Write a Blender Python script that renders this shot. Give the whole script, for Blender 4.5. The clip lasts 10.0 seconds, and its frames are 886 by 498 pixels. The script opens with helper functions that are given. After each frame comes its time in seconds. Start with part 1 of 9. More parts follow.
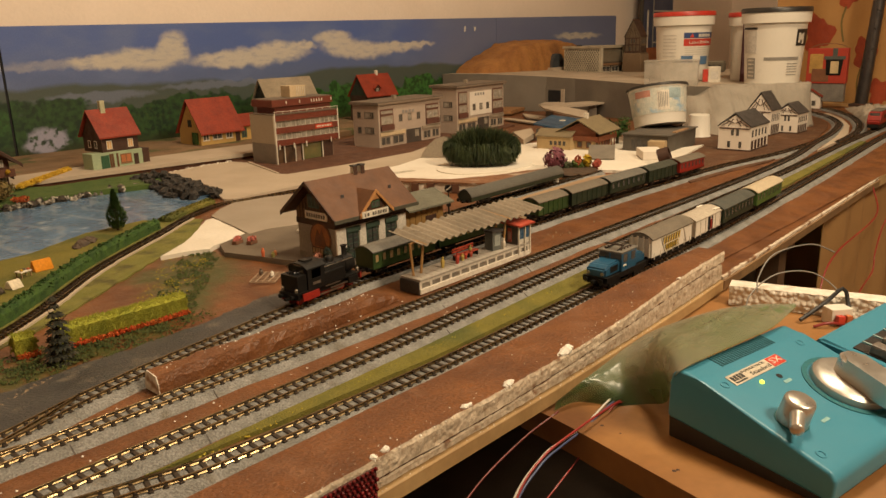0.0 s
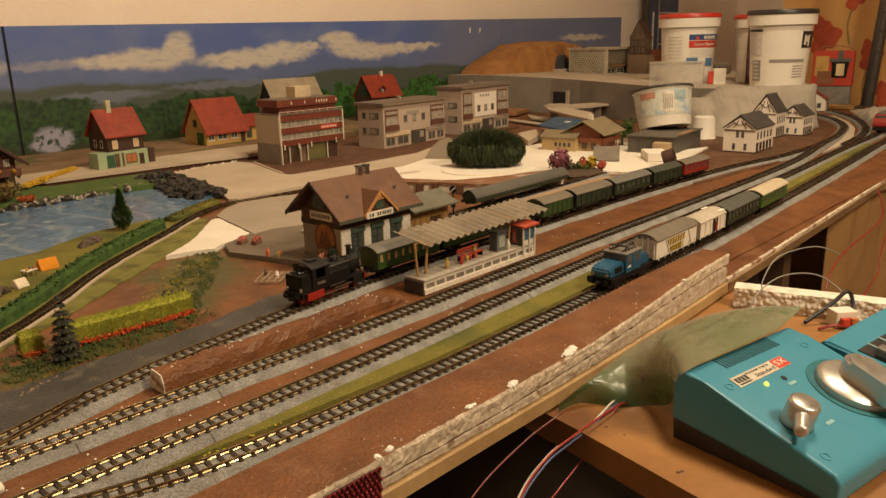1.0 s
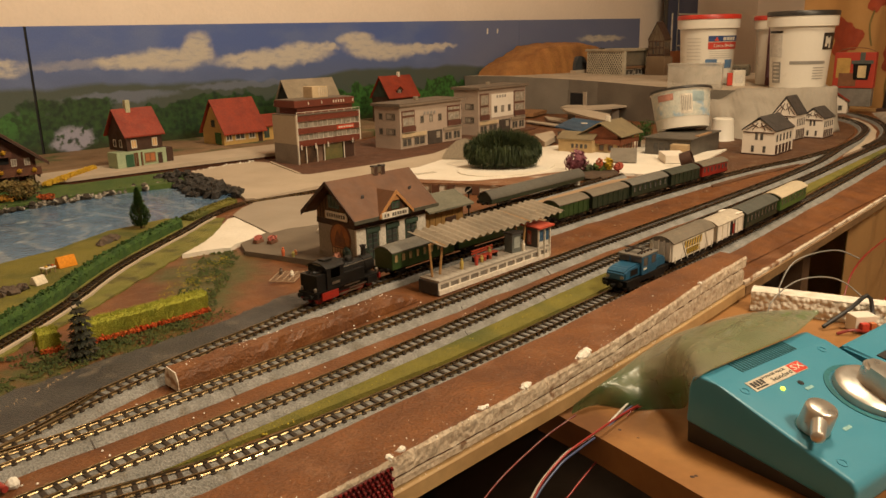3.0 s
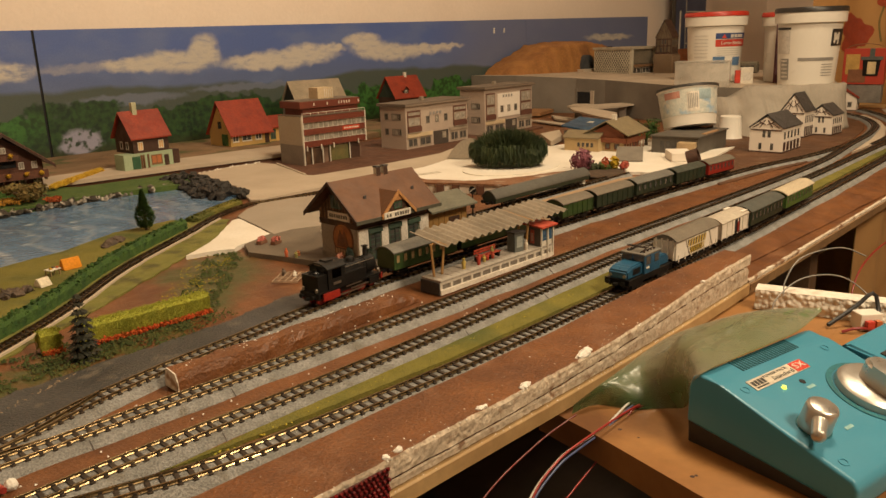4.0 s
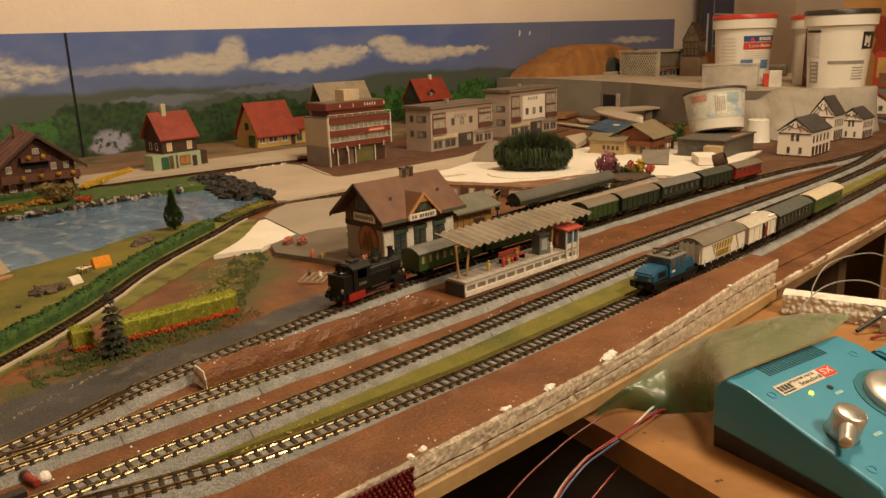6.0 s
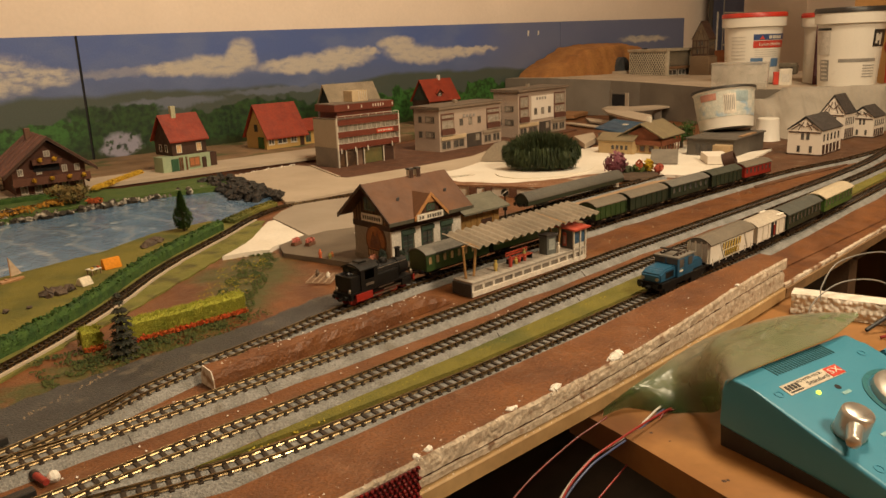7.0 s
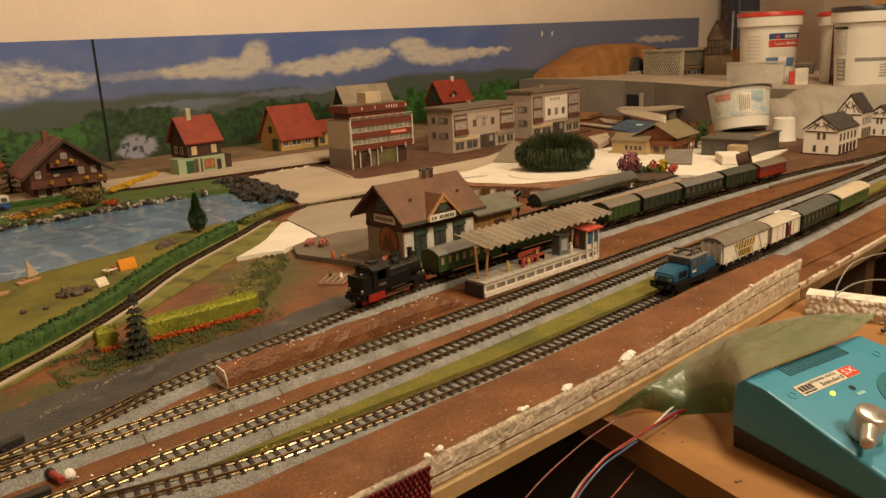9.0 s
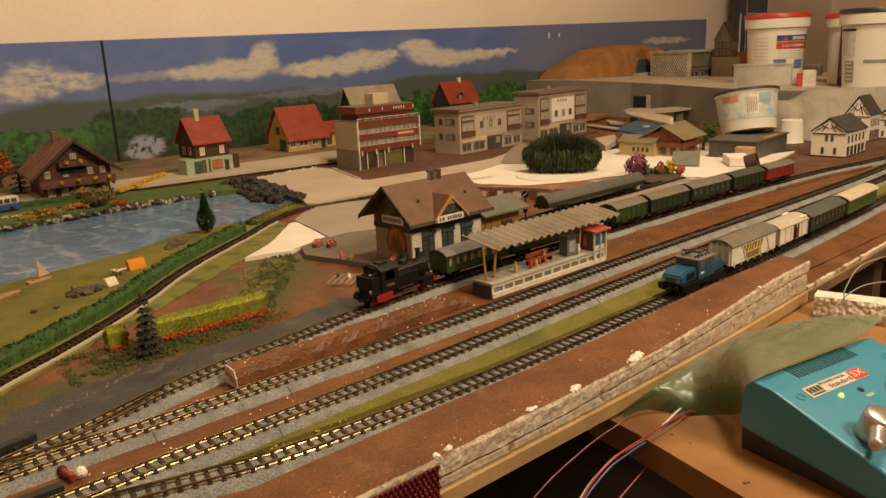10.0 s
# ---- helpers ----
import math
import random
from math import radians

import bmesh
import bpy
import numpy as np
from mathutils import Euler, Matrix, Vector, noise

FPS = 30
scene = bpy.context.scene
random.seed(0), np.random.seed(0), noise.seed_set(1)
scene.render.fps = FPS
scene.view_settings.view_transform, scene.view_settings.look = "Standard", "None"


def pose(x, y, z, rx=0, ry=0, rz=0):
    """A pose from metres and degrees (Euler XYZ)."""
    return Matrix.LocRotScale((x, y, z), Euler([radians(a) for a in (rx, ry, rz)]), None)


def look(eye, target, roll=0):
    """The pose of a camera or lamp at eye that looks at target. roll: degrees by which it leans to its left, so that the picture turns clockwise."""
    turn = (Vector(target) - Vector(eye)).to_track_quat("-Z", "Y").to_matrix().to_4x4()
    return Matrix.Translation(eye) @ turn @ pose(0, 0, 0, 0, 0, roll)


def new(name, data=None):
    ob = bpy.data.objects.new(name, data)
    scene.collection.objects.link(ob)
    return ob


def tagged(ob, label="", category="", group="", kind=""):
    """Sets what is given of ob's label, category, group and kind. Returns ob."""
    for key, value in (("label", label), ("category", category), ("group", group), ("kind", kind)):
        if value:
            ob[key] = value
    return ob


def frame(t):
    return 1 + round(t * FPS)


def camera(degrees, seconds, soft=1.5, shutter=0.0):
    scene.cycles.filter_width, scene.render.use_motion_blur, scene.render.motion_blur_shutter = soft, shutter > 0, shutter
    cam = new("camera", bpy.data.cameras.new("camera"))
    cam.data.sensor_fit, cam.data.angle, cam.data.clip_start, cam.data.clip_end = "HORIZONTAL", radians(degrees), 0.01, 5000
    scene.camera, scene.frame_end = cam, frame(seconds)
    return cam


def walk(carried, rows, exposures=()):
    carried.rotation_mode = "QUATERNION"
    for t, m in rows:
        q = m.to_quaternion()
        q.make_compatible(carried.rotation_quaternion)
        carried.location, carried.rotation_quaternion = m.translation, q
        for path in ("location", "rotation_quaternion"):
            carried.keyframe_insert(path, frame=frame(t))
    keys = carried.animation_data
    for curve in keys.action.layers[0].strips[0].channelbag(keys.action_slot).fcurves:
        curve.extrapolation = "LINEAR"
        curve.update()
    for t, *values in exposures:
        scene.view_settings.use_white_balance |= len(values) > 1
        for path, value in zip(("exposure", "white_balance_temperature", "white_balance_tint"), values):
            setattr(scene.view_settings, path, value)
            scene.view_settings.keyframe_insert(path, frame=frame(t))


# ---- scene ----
cam = camera(59.55, 10.0)
MM = 0.0018  # metres in one plan unit (plan drawn in millimetres at 1:160, the railway is 1:87)
PATH = [
    (0.0, 0.0, -0.0, 140.0, -47.60, -15.20, 1.58),
    (0.5, -0.4, 0.4, 140.1, -47.50, -15.20, 1.53),
    (1.0, -0.6, -0.1, 139.9, -47.25, -15.11, 1.41),
    (1.5, 0.3, -1.2, 139.7, -47.16, -15.05, 1.50),
    (2.0, -0.8, -0.6, 140.0, -46.75, -15.01, 1.32),
    (2.5, -1.0, 0.3, 139.9, -46.30, -15.00, 1.15),
    (4.0, 4.4, -3.3, 138.9, -45.33, -14.97, 1.82),
    (4.5, 3.9, -3.7, 139.0, -44.91, -14.91, 1.86),
    (5.0, 3.5, -4.3, 139.1, -44.57, -14.85, 2.00),
    (5.5, 2.0, -3.7, 139.2, -44.02, -14.79, 1.79),
    (7.0, 3.2, -5.6, 139.1, -42.87, -14.69, 2.14),
    (7.5, 3.1, -6.3, 139.1, -42.55, -14.64, 2.23),
    (8.0, 3.3, -6.3, 139.0, -42.30, -14.61, 2.35),
    (8.5, 4.1, -6.9, 138.8, -42.07, -14.61, 2.44),
    (9.0, 3.6, -7.0, 138.9, -41.85, -14.56, 2.47),
    (9.5, 1.7, -7.0, 139.2, -41.57, -14.50, 2.37),
    (10.0, 1.7, -7.1, 139.1, -41.40, -14.45, 2.40),
]
walk(cam, [(t, pose(x * MM, y * MM, z * MM, 90 + pitch, roll, yaw)) for t, x, y, z, yaw, pitch, roll in PATH],
     exposures=[(0.0, 0.0), (10.0, 0.0)])

# ---------------------------------------------------------------- light
world = bpy.data.worlds.new("room_air")
world.use_nodes = True
world.node_tree.nodes["Background"].inputs[0].default_value = (1.0, 0.72, 0.42, 1)
world.node_tree.nodes["Background"].inputs[1].default_value = 0.02
scene.world = world


def area_lamp(name, eye, target, size, watts, colour):
    data = bpy.data.lights.new(name, "AREA")
    data.shape, data.size, data.energy, data.color = "DISK", size, watts, colour
    ob = new(name, data)
    ob.matrix_world = look([v * MM for v in eye], [v * MM for v in target])
    return ob


WARM = (1.0, 0.785, 0.515)
area_lamp("ceiling_lamp_light", (650, 130, 1080), (540, 330, 0), 0.40, 33, WARM)
# Unseen fill light, added behind the viewer to brighten the front faces.
area_lamp("fill_lamp_behind", (380, -480, 760), (540, 500, 0), 0.40, 32, WARM)

# ---------------------------------------------------------------- materials
MATS = {}


def mat(name, a, b=None, scale=30.0, rough=0.6, metal=0.0, bump=0.15, grain=400.0, spread=(0.35, 0.65), fine=0.25,
        per_piece=0.0, third=None, third_scale=8.0, third_cut=(0.55, 0.62), spec=0.5):
    """A surface: two colours in soft patches, fine grain, an optional third colour in blotches, and relief."""
    if name in MATS:
        return MATS[name]
    b = b or tuple(c * 0.75 for c in a)
    m = bpy.data.materials.new(name)
    m.use_nodes = True
    n, link = m.node_tree.nodes, m.node_tree.links.new
    out = n["Principled BSDF"]
    pos = n.new("ShaderNodeTexCoord")

    def noise_at(s, detail=4.0):
        t = n.new("ShaderNodeTexNoise")
        t.inputs["Scale"].default_value, t.inputs["Detail"].default_value = s, detail
        link(pos.outputs["Object"], t.inputs["Vector"])
        return t.outputs["Fac"]

    def mixed(fac, x, y, how="MIX"):
        t = n.new("ShaderNodeMix")
        t.data_type, t.blend_type = "RGBA", how
        for v, k in ((fac, 0), (x, 6), (y, 7)):
            if isinstance(v, (float, int)):
                t.inputs[k].default_value = v
            elif isinstance(v, tuple):
                t.inputs[k].default_value = (*v, 1)
            else:
                link(v, t.inputs[k])
        return t.outputs[2]

    def stepped(fac, lo, hi, to0=0.0, to1=1.0):
        t = n.new("ShaderNodeMapRange")
        t.inputs[1].default_value, t.inputs[2].default_value = lo, hi
        t.inputs[3].default_value, t.inputs[4].default_value = to0, to1
        link(fac, t.inputs[0])
        return t.outputs[0]

    colour = mixed(stepped(noise_at(scale), *spread), a, b)
    if third:
        colour = mixed(stepped(noise_at(third_scale, 6.0), *third_cut), colour, third)
    g = noise_at(grain, 3.0)
    shade = n.new("ShaderNodeHueSaturation")
    link(colour, shade.inputs["Color"])
    link(stepped(g, 0.2, 0.8, 1 - fine, 1 + fine), shade.inputs["Value"])
    colour = shade.outputs[0]
    if per_piece:
        info = n.new("ShaderNodeObjectInfo")
        shade = n.new("ShaderNodeHueSaturation")
        link(colour, shade.inputs["Color"])
        link(stepped(info.outputs["Random"], 0, 1, 1 - per_piece, 1 + per_piece), shade.inputs["Value"])
        colour = shade.outputs[0]
    link(colour, out.inputs["Base Color"])
    link(stepped(noise_at(scale * 2.3), 0.3, 0.7, max(rough - 0.1, 0.03), min(rough + 0.1, 1.0)), out.inputs["Roughness"])
    out.inputs["Metallic"].default_value = metal
    out.inputs["Specular IOR Level"].default_value = spec
    if bump:
        r = n.new("ShaderNodeBump")
        r.inputs["Strength"].default_value, r.inputs["Distance"].default_value = bump, 0.002
        link(g, r.inputs["Height"])
        link(r.outputs[0], out.inputs["Normal"])
    MATS[name] = m
    return m


# ---------------------------------------------------------------- mesh helpers (plan units)
def pts_box(x0, x1, y0, y1, z0, z1):
    return [(x, y, z) for z in (z0, z1) for x, y in ((x0, y0), (x1, y0), (x1, y1), (x0, y1))]


def hexa(bm, p):
    v = [bm.verts.new(q) for q in p]
    for f in ((3, 2, 1, 0), (4, 5, 6, 7), (0, 1, 5, 4), (1, 2, 6, 5), (2, 3, 7, 6), (3, 0, 4, 7)):
        bm.faces.new([v[i] for i in f])
    return v


def box(bm, x0, x1, y0, y1, z0, z1, bevel=0.0):
    v = hexa(bm, pts_box(x0, x1, y0, y1, z0, z1))
    if bevel:
        edges = list({e for q in v for e in q.link_edges})
        bmesh.ops.bevel(bm, geom=edges, offset=bevel, segments=2, affect="EDGES", profile=0.6)


def prism(bm, outline, z0, z1, turn=None):
    """An outline (x, y) drawn up from z0 to z1; turn maps its points to others."""
    turn = turn or (lambda p: p)
    lo = [bm.verts.new(turn((x, y, z0))) for x, y in outline]
    hi = [bm.verts.new(turn((x, y, z1))) for x, y in outline]
    k = len(outline)
    bm.faces.new(lo[::-1])
    bm.faces.new(hi)
    for i in range(k):
        bm.faces.new((lo[i], lo[(i + 1) % k], hi[(i + 1) % k], hi[i]))


def along_x(p):
    return (p[2], p[0], p[1])


def along_y(p):
    return (p[0], -p[2], p[1])


def turned(bm, rings, sides=24, centre=(0, 0), tilt=None):
    """A turned body from (radius, z) rings; closes where the radius is 0."""
    rows = []
    for r, z in rings:
        if r <= 0:
            rows.append([bm.verts.new((centre[0], centre[1], z))])
        else:
            rows.append([bm.verts.new((centre[0] + r * math.cos(a), centre[1] + r * math.sin(a), z))
                         for a in (2 * math.pi * i / sides for i in range(sides))])
    for p, q in zip(rows, rows[1:]):
        for i in range(sides):
            j = (i + 1) % sides
            f = [p[i % len(p)], p[j % len(p)], q[j % len(q)], q[i % len(q)]]
            f = list(dict.fromkeys(f))
            if len(f) > 2:
                bm.faces.new(f)


def rod(bm, a, b, r0, r1=None, sides=8):
    a, b = Vector(a), Vector(b)
    d = b - a
    m = Matrix.Translation((a + b) / 2) @ d.to_track_quat("Z", "Y").to_matrix().to_4x4()
    bmesh.ops.create_cone(bm, cap_ends=True, segments=sides, radius1=r0, radius2=r0 if r1 is None else r1, depth=d.length, matrix=m)


def spline(points, step):
    """A smooth line through points, in even steps."""
    p = [Vector(q) for q in points]
    p = [2 * p[0] - p[1]] + p + [2 * p[-1] - p[-2]]
    fine = []
    for a, b, c, d in zip(p, p[1:], p[2:], p[3:]):
        for i in range(24):
            t = i / 24
            fine.append(0.5 * (2 * b + (c - a) * t + (2 * a - 5 * b + 4 * c - d) * t * t + (3 * b - a - 3 * c + d) * t ** 3))
    fine.append(p[-2])
    out, rest = [fine[0]], step
    for a, b in zip(fine, fine[1:]):
        length = (b - a).length
        while rest <= length:
            out.append(a + (b - a) * (rest / length))
            rest += step
        rest -= length
    return out


def sweep(bm, line, profile, closed=True):
    """A profile (sideways to the left, up) drawn along a line."""
    rows = []
    for i, p in enumerate(line):
        d = (line[min(i + 1, len(line) - 1)] - line[max(i - 1, 0)]).normalized()
        side = Vector((-d.y, d.x, 0)).normalized()
        rows.append([bm.verts.new(p + side * s + Vector((0, 0, u))) for s, u in profile])
    k = len(profile)
    for p, q in zip(rows, rows[1:]):
        for i in range(k if closed else k - 1):
            bm.faces.new((p[i], p[(i + 1) % k], q[(i + 1) % k], q[i]))
    if closed:
        bm.faces.new(rows[0])
        bm.faces.new(rows[-1][::-1])


def mesh_of(name, bm, material, smooth=False):
    bmesh.ops.recalc_face_normals(bm, faces=bm.faces[:])
    bmesh.ops.scale(bm, vec=(MM, MM, MM), verts=bm.verts[:])
    me = bpy.data.meshes.new(name)
    bm.to_mesh(me)
    bm.free()
    for m in material if isinstance(material, (list, tuple)) else [material]:
        me.materials.append(m)
    if smooth:
        me.polygons.foreach_set("use_smooth", [True] * len(me.polygons))
        me.set_sharp_from_angle(angle=radians(40))
    return me


def part(name, bm, material, parent, label="", smooth=False, at=None):
    ob = new(name, mesh_of(name, bm, material, smooth))
    ob.parent = parent
    if at:
        ob.matrix_basis = at
    return tagged(ob, label)


def place(x, y, z=0.0, rz=0.0, rx=0.0, ry=0.0):
    return pose(x * MM, y * MM, z * MM, rx, ry, rz)


def thing(name, m, label, category, group="", kind=""):
    ob = new(name)
    ob.empty_display_size = 0.01
    ob.matrix_basis = m
    return tagged(ob, label, category, group, kind)


def single(name, bm, material, label, category="", group="", kind="", smooth=False, at=None):
    ob = new(name, mesh_of(name, bm, material, smooth))
    if at:
        ob.matrix_basis = at
    return tagged(ob, label, category, group, kind)


def B():
    return bmesh.new()


def one_box(*a, **k):
    bm = B()
    box(bm, *a, **k)
    return bm


def text_mesh(body, size, thick=0.15):
    """Lettering as a mesh lying in the xy plane, centred, in plan units."""
    cu = bpy.data.curves.new("lettering", "FONT")
    cu.body, cu.size, cu.extrude = body, size, thick
    cu.align_x, cu.align_y = "CENTER", "CENTER"
    cu.resolution_u = 2
    ob = bpy.data.objects.new("lettering", cu)
    scene.collection.objects.link(ob)
    me = bpy.data.meshes.new_from_object(ob.evaluated_get(bpy.context.evaluated_depsgraph_get()))
    bpy.data.objects.remove(ob)
    bm = B()
    bm.from_mesh(me)
    return bm

# ---------------------------------------------------------------- colours of the place
soil = mat("painted_soil", (0.172, 0.063, 0.017), (0.106, 0.037, 0.011), scale=22, rough=0.5, bump=0.6, grain=420, fine=0.28,
           third=(0.185, 0.082, 0.036), third_scale=28, third_cut=(0.56, 0.74))
ballast_grey = mat("grey_ballast", (0.245, 0.24, 0.226), (0.172, 0.168, 0.154), scale=60, rough=0.8, bump=0.7, grain=700, fine=0.5,
                   third=(0.15, 0.135, 0.11), third_scale=50, third_cut=(0.60, 0.72))
sleeper_dark = mat("dark_sleeper", (0.022, 0.015, 0.010), (0.040, 0.027, 0.017), scale=200, rough=0.55, bump=0.2)
rail_metal = mat("nickel_rail", (0.27, 0.20, 0.105), (0.18, 0.13, 0.07), scale=40, rough=0.29, metal=1.0, bump=0.1, grain=300, fine=0.25)
foam_white = mat("white_foam", (0.52, 0.435, 0.335), (0.38, 0.30, 0.215), scale=150, rough=0.85, bump=0.8, grain=330, fine=0.30,
                 third=(0.20, 0.11, 0.06), third_scale=110, third_cut=(0.60, 0.72))
packing_white = mat("packing_white", (0.72, 0.67, 0.58), (0.60, 0.54, 0.45), scale=120, rough=0.75, bump=0.4, grain=300, fine=0.1,
                    third=(0.30, 0.19, 0.11), third_scale=70, third_cut=(0.54, 0.64))
edge_foam = mat("edge_foam", (0.60, 0.53, 0.43), (0.44, 0.35, 0.26), scale=60, rough=0.8, bump=0.5, grain=500, fine=0.2, third=(0.18, 0.09, 0.045), third_scale=45, third_cut=(0.56, 0.64))
lath_wood = mat("pine_lath", (0.42, 0.28, 0.13), (0.31, 0.19, 0.08), scale=14, rough=0.6, bump=0.2, grain=150, fine=0.12)
wall_paint = mat("cream_wall", (0.90, 0.765, 0.645), (0.85, 0.715, 0.595), scale=4, rough=0.9, bump=0.25, grain=120, fine=0.03)
dark_floor = mat("dark_floor", (0.06, 0.04, 0.025), (0.035, 0.022, 0.014), scale=5, rough=0.7)

# ---------------------------------------------------------------- room
X0, X1, Y0, Y1, Z0, Z1 = -900, 2700, -900, 1132, -420, 1250


def wall(name, label, *b):
    return single(name, one_box(*b), wall_paint, label, kind="structure")


wall("wall_north", "cream painted wall behind the painted backdrop", X0, X1, Y1, Y1 + 40, Z0, Z1)
wall("wall_south", "cream painted wall behind the viewer", X0, X1, Y0 - 40, Y0, Z0, Z1)
wall("wall_west", "cream painted side wall of the room", X0 - 40, X0, Y0, Y1, Z0, Z1)
wall("wall_east", "cream painted end wall of the room", X1, X1 + 40, Y0, Y1, Z0, Z1)
single("ceiling", one_box(X0, X1, Y0, Y1, Z1, Z1 + 30), wall_paint, "plain painted ceiling", kind="structure")
single("floor", one_box(X0, X1, Y0, Y1, Z0 - 30, Z0), dark_floor, "dark floor in deep shade", kind="structure")

# ---------------------------------------------------------------- layout board
STRIP_X1 = 444.0
ground = B()
cols, rows_n = 175, 93
EDGE_Y, EDGE_X0, EDGE_X1, BACK_Y = 195.0, -200.0, 1560.0, 1090.0
grid = []
for j in range(rows_n):
    y = EDGE_Y + (BACK_Y - EDGE_Y) * j / (rows_n - 1)
    grid.append([ground.verts.new((x, y, 0.7 * noise.noise(Vector((x / 30, y / 30, 0))) - (0.5 if j > 1 or x < STRIP_X1 + 6 else (3.4, 1.9)[j])))
                 for x in (EDGE_X0 + (EDGE_X1 - EDGE_X0) * i / (cols - 1) for i in range(cols))])
for a, b in zip(grid, grid[1:]):
    for i in range(cols - 1):
        ground.faces.new((a[i], a[i + 1], b[i + 1], b[i]))


def soil_with_grass():
    """The painted soil with scattered grass in loose patches, laid out in the board's plan."""
    m = soil.copy()
    m.name = "soil_with_grass"
    n, link = m.node_tree.nodes, m.node_tree.links.new
    coord = n["Texture Coordinate"].outputs["Object"]

    def cloud(scale, detail):
        t = n.new("ShaderNodeTexNoise")
        t.inputs["Scale"].default_value, t.inputs["Detail"].default_value = scale, detail
        link(coord, t.inputs["Vector"])
        return t

    bend = n.new("ShaderNodeVectorMath")
    bend.operation = "MULTIPLY_ADD"
    link(cloud(45, 6.0).outputs["Color"], bend.inputs[0])
    bend.inputs[1].default_value = (34 * MM, 34 * MM, 0)
    link(coord, bend.inputs[2])
    total = None
    for x, y, r in ((215, 408, 25), (236, 432, 31), (252, 458, 26), (200, 390, 20), (222, 452, 20), (170, 366, 14), (140, 362, 15), (105, 356, 18), (80, 346, 15), (52, 338, 15), (60, 352, 8), (28, 334, 14), (262, 470, 14)):
        d = n.new("ShaderNodeVectorMath")
        d.operation = "DISTANCE"
        link(bend.outputs[0], d.inputs[0])
        d.inputs[1].default_value = ((x + 17) * MM, (y + 17) * MM, 0)
        f = n.new("ShaderNodeMapRange")
        f.interpolation_type = "SMOOTHSTEP"
        f.inputs[1].default_value, f.inputs[2].default_value, f.inputs[3].default_value, f.inputs[4].default_value = 0.45 * r * MM, 1.35 * r * MM, 1.0, 0.0
        link(d.outputs["Value"], f.inputs[0])
        if total is None:
            total = f.outputs[0]
        else:
            a = n.new("ShaderNodeMath")
            a.operation = "MAXIMUM"
            link(total, a.inputs[0])
            link(f.outputs[0], a.inputs[1])
            total = a.outputs[0]
    worn = n.new("ShaderNodeMapRange")
    worn.inputs[1].default_value, worn.inputs[2].default_value, worn.inputs[3].default_value = 0.30, 0.52, 0.5
    link(cloud(130, 5.0).outputs["Fac"], worn.inputs[0])
    cover = n.new("ShaderNodeMath")
    cover.operation = "MULTIPLY"
    link(total, cover.inputs[0])
    link(worn.outputs[0], cover.inputs[1])
    green = n.new("ShaderNodeMix")
    green.data_type = "RGBA"
    green.inputs[6].default_value, green.inputs[7].default_value = (0.030, 0.042, 0.008, 1), (0.085, 0.085, 0.016, 1)
    link(cloud(400, 3.0).outputs["Fac"], green.inputs[0])
    mix = n.new("ShaderNodeMix")
    mix.data_type = "RGBA"
    skin = n["Principled BSDF"].inputs["Base Color"]
    link(cover.outputs[0], mix.inputs[0])
    link(skin.links[0].from_socket, mix.inputs[6])
    link(green.outputs[2], mix.inputs[7])
    link(mix.outputs[2], skin)
    return m


single("ground", ground, soil_with_grass(), "reddish brown painted soil of the model railway board", kind="structure", smooth=True)
single("board", one_box(EDGE_X0, EDGE_X1, EDGE_Y, BACK_Y, -14, -4.5), lath_wood, "wooden board under the model railway", kind="structure")


def eased(x, a, b):
    t = min(max((x - a) / (b - a), 0), 1)
    return t * t * (3 - 2 * t)


def strip_top(x):
    return 6.2 + 0.5 * noise.noise(Vector((x / 40, 2, 0))) + 5.6 * eased(x, 272, 404)


def strip_mid(x):
    """Height of the seam between the two foam layers."""
    return -1.8 + 2.6 * eased(x, 200, 310) + 4.0 * eased(x, 272, 404)


def strip_front(x):
    return 173.4 + 7.2 * min(max((x - 240) / 205, 0), 1) ** 1.6


def strip_back(x):
    return 202.5 - 5.5 * eased(x, 300, 436)


# raised front strip of two foam layers with a brown painted top, which ends in a corner
def layer(name, x0, x1, front, back, low, high, material, label, rough_face=0.55, lip=False):
    """A foam board with a broken front face."""
    bm = B()
    n = int((x1 - x0) / 2.5)
    rows = []
    for i in range(n + 1):
        x = x0 + (x1 - x0) * i / n
        y0, y1 = front(x), back(x)
        lo, hi = low(x), high(x)
        row = [bm.verts.new((x, y1, lo))]
        for k in range(6):
            z = lo + (hi - lo) * k / 5
            wob = rough_face * (noise.noise(Vector((x / 2.2, z / 5.0, 1))) + noise.noise(Vector((x / 7, z / 3, 7))) + 0.5 * noise.noise(Vector((x / 1.1, z / 1.5, 3))))
            row.append(bm.verts.new((x, y0 + wob + (0.0 if k < 5 else 0.7), z - (0.0 if k < 5 else 0.5 * abs(noise.noise(Vector((x / 3, 9, 1))))))))
        row += [bm.verts.new((x, y0 + 1.5 + 1.1 * noise.noise(Vector((x / 5, 3, 1))), hi + 0.25 * noise.noise(Vector((x / 6, 1, 1))))), bm.verts.new((x, y1, hi))]
        rows.append(row)
    k = len(rows[0])
    for p, q in zip(rows, rows[1:]):
        for i in range(k):
            f = bm.faces.new((p[i], p[(i + 1) % k], q[(i + 1) % k], q[i]))
            f.material_index = 1 if i == k - 2 or (i == k - 3 and not lip) else 0
    bm.faces.new(rows[0])
    bm.faces.new(rows[-1][::-1])
    return single(name, bm, [material, soil], label, kind="structure")


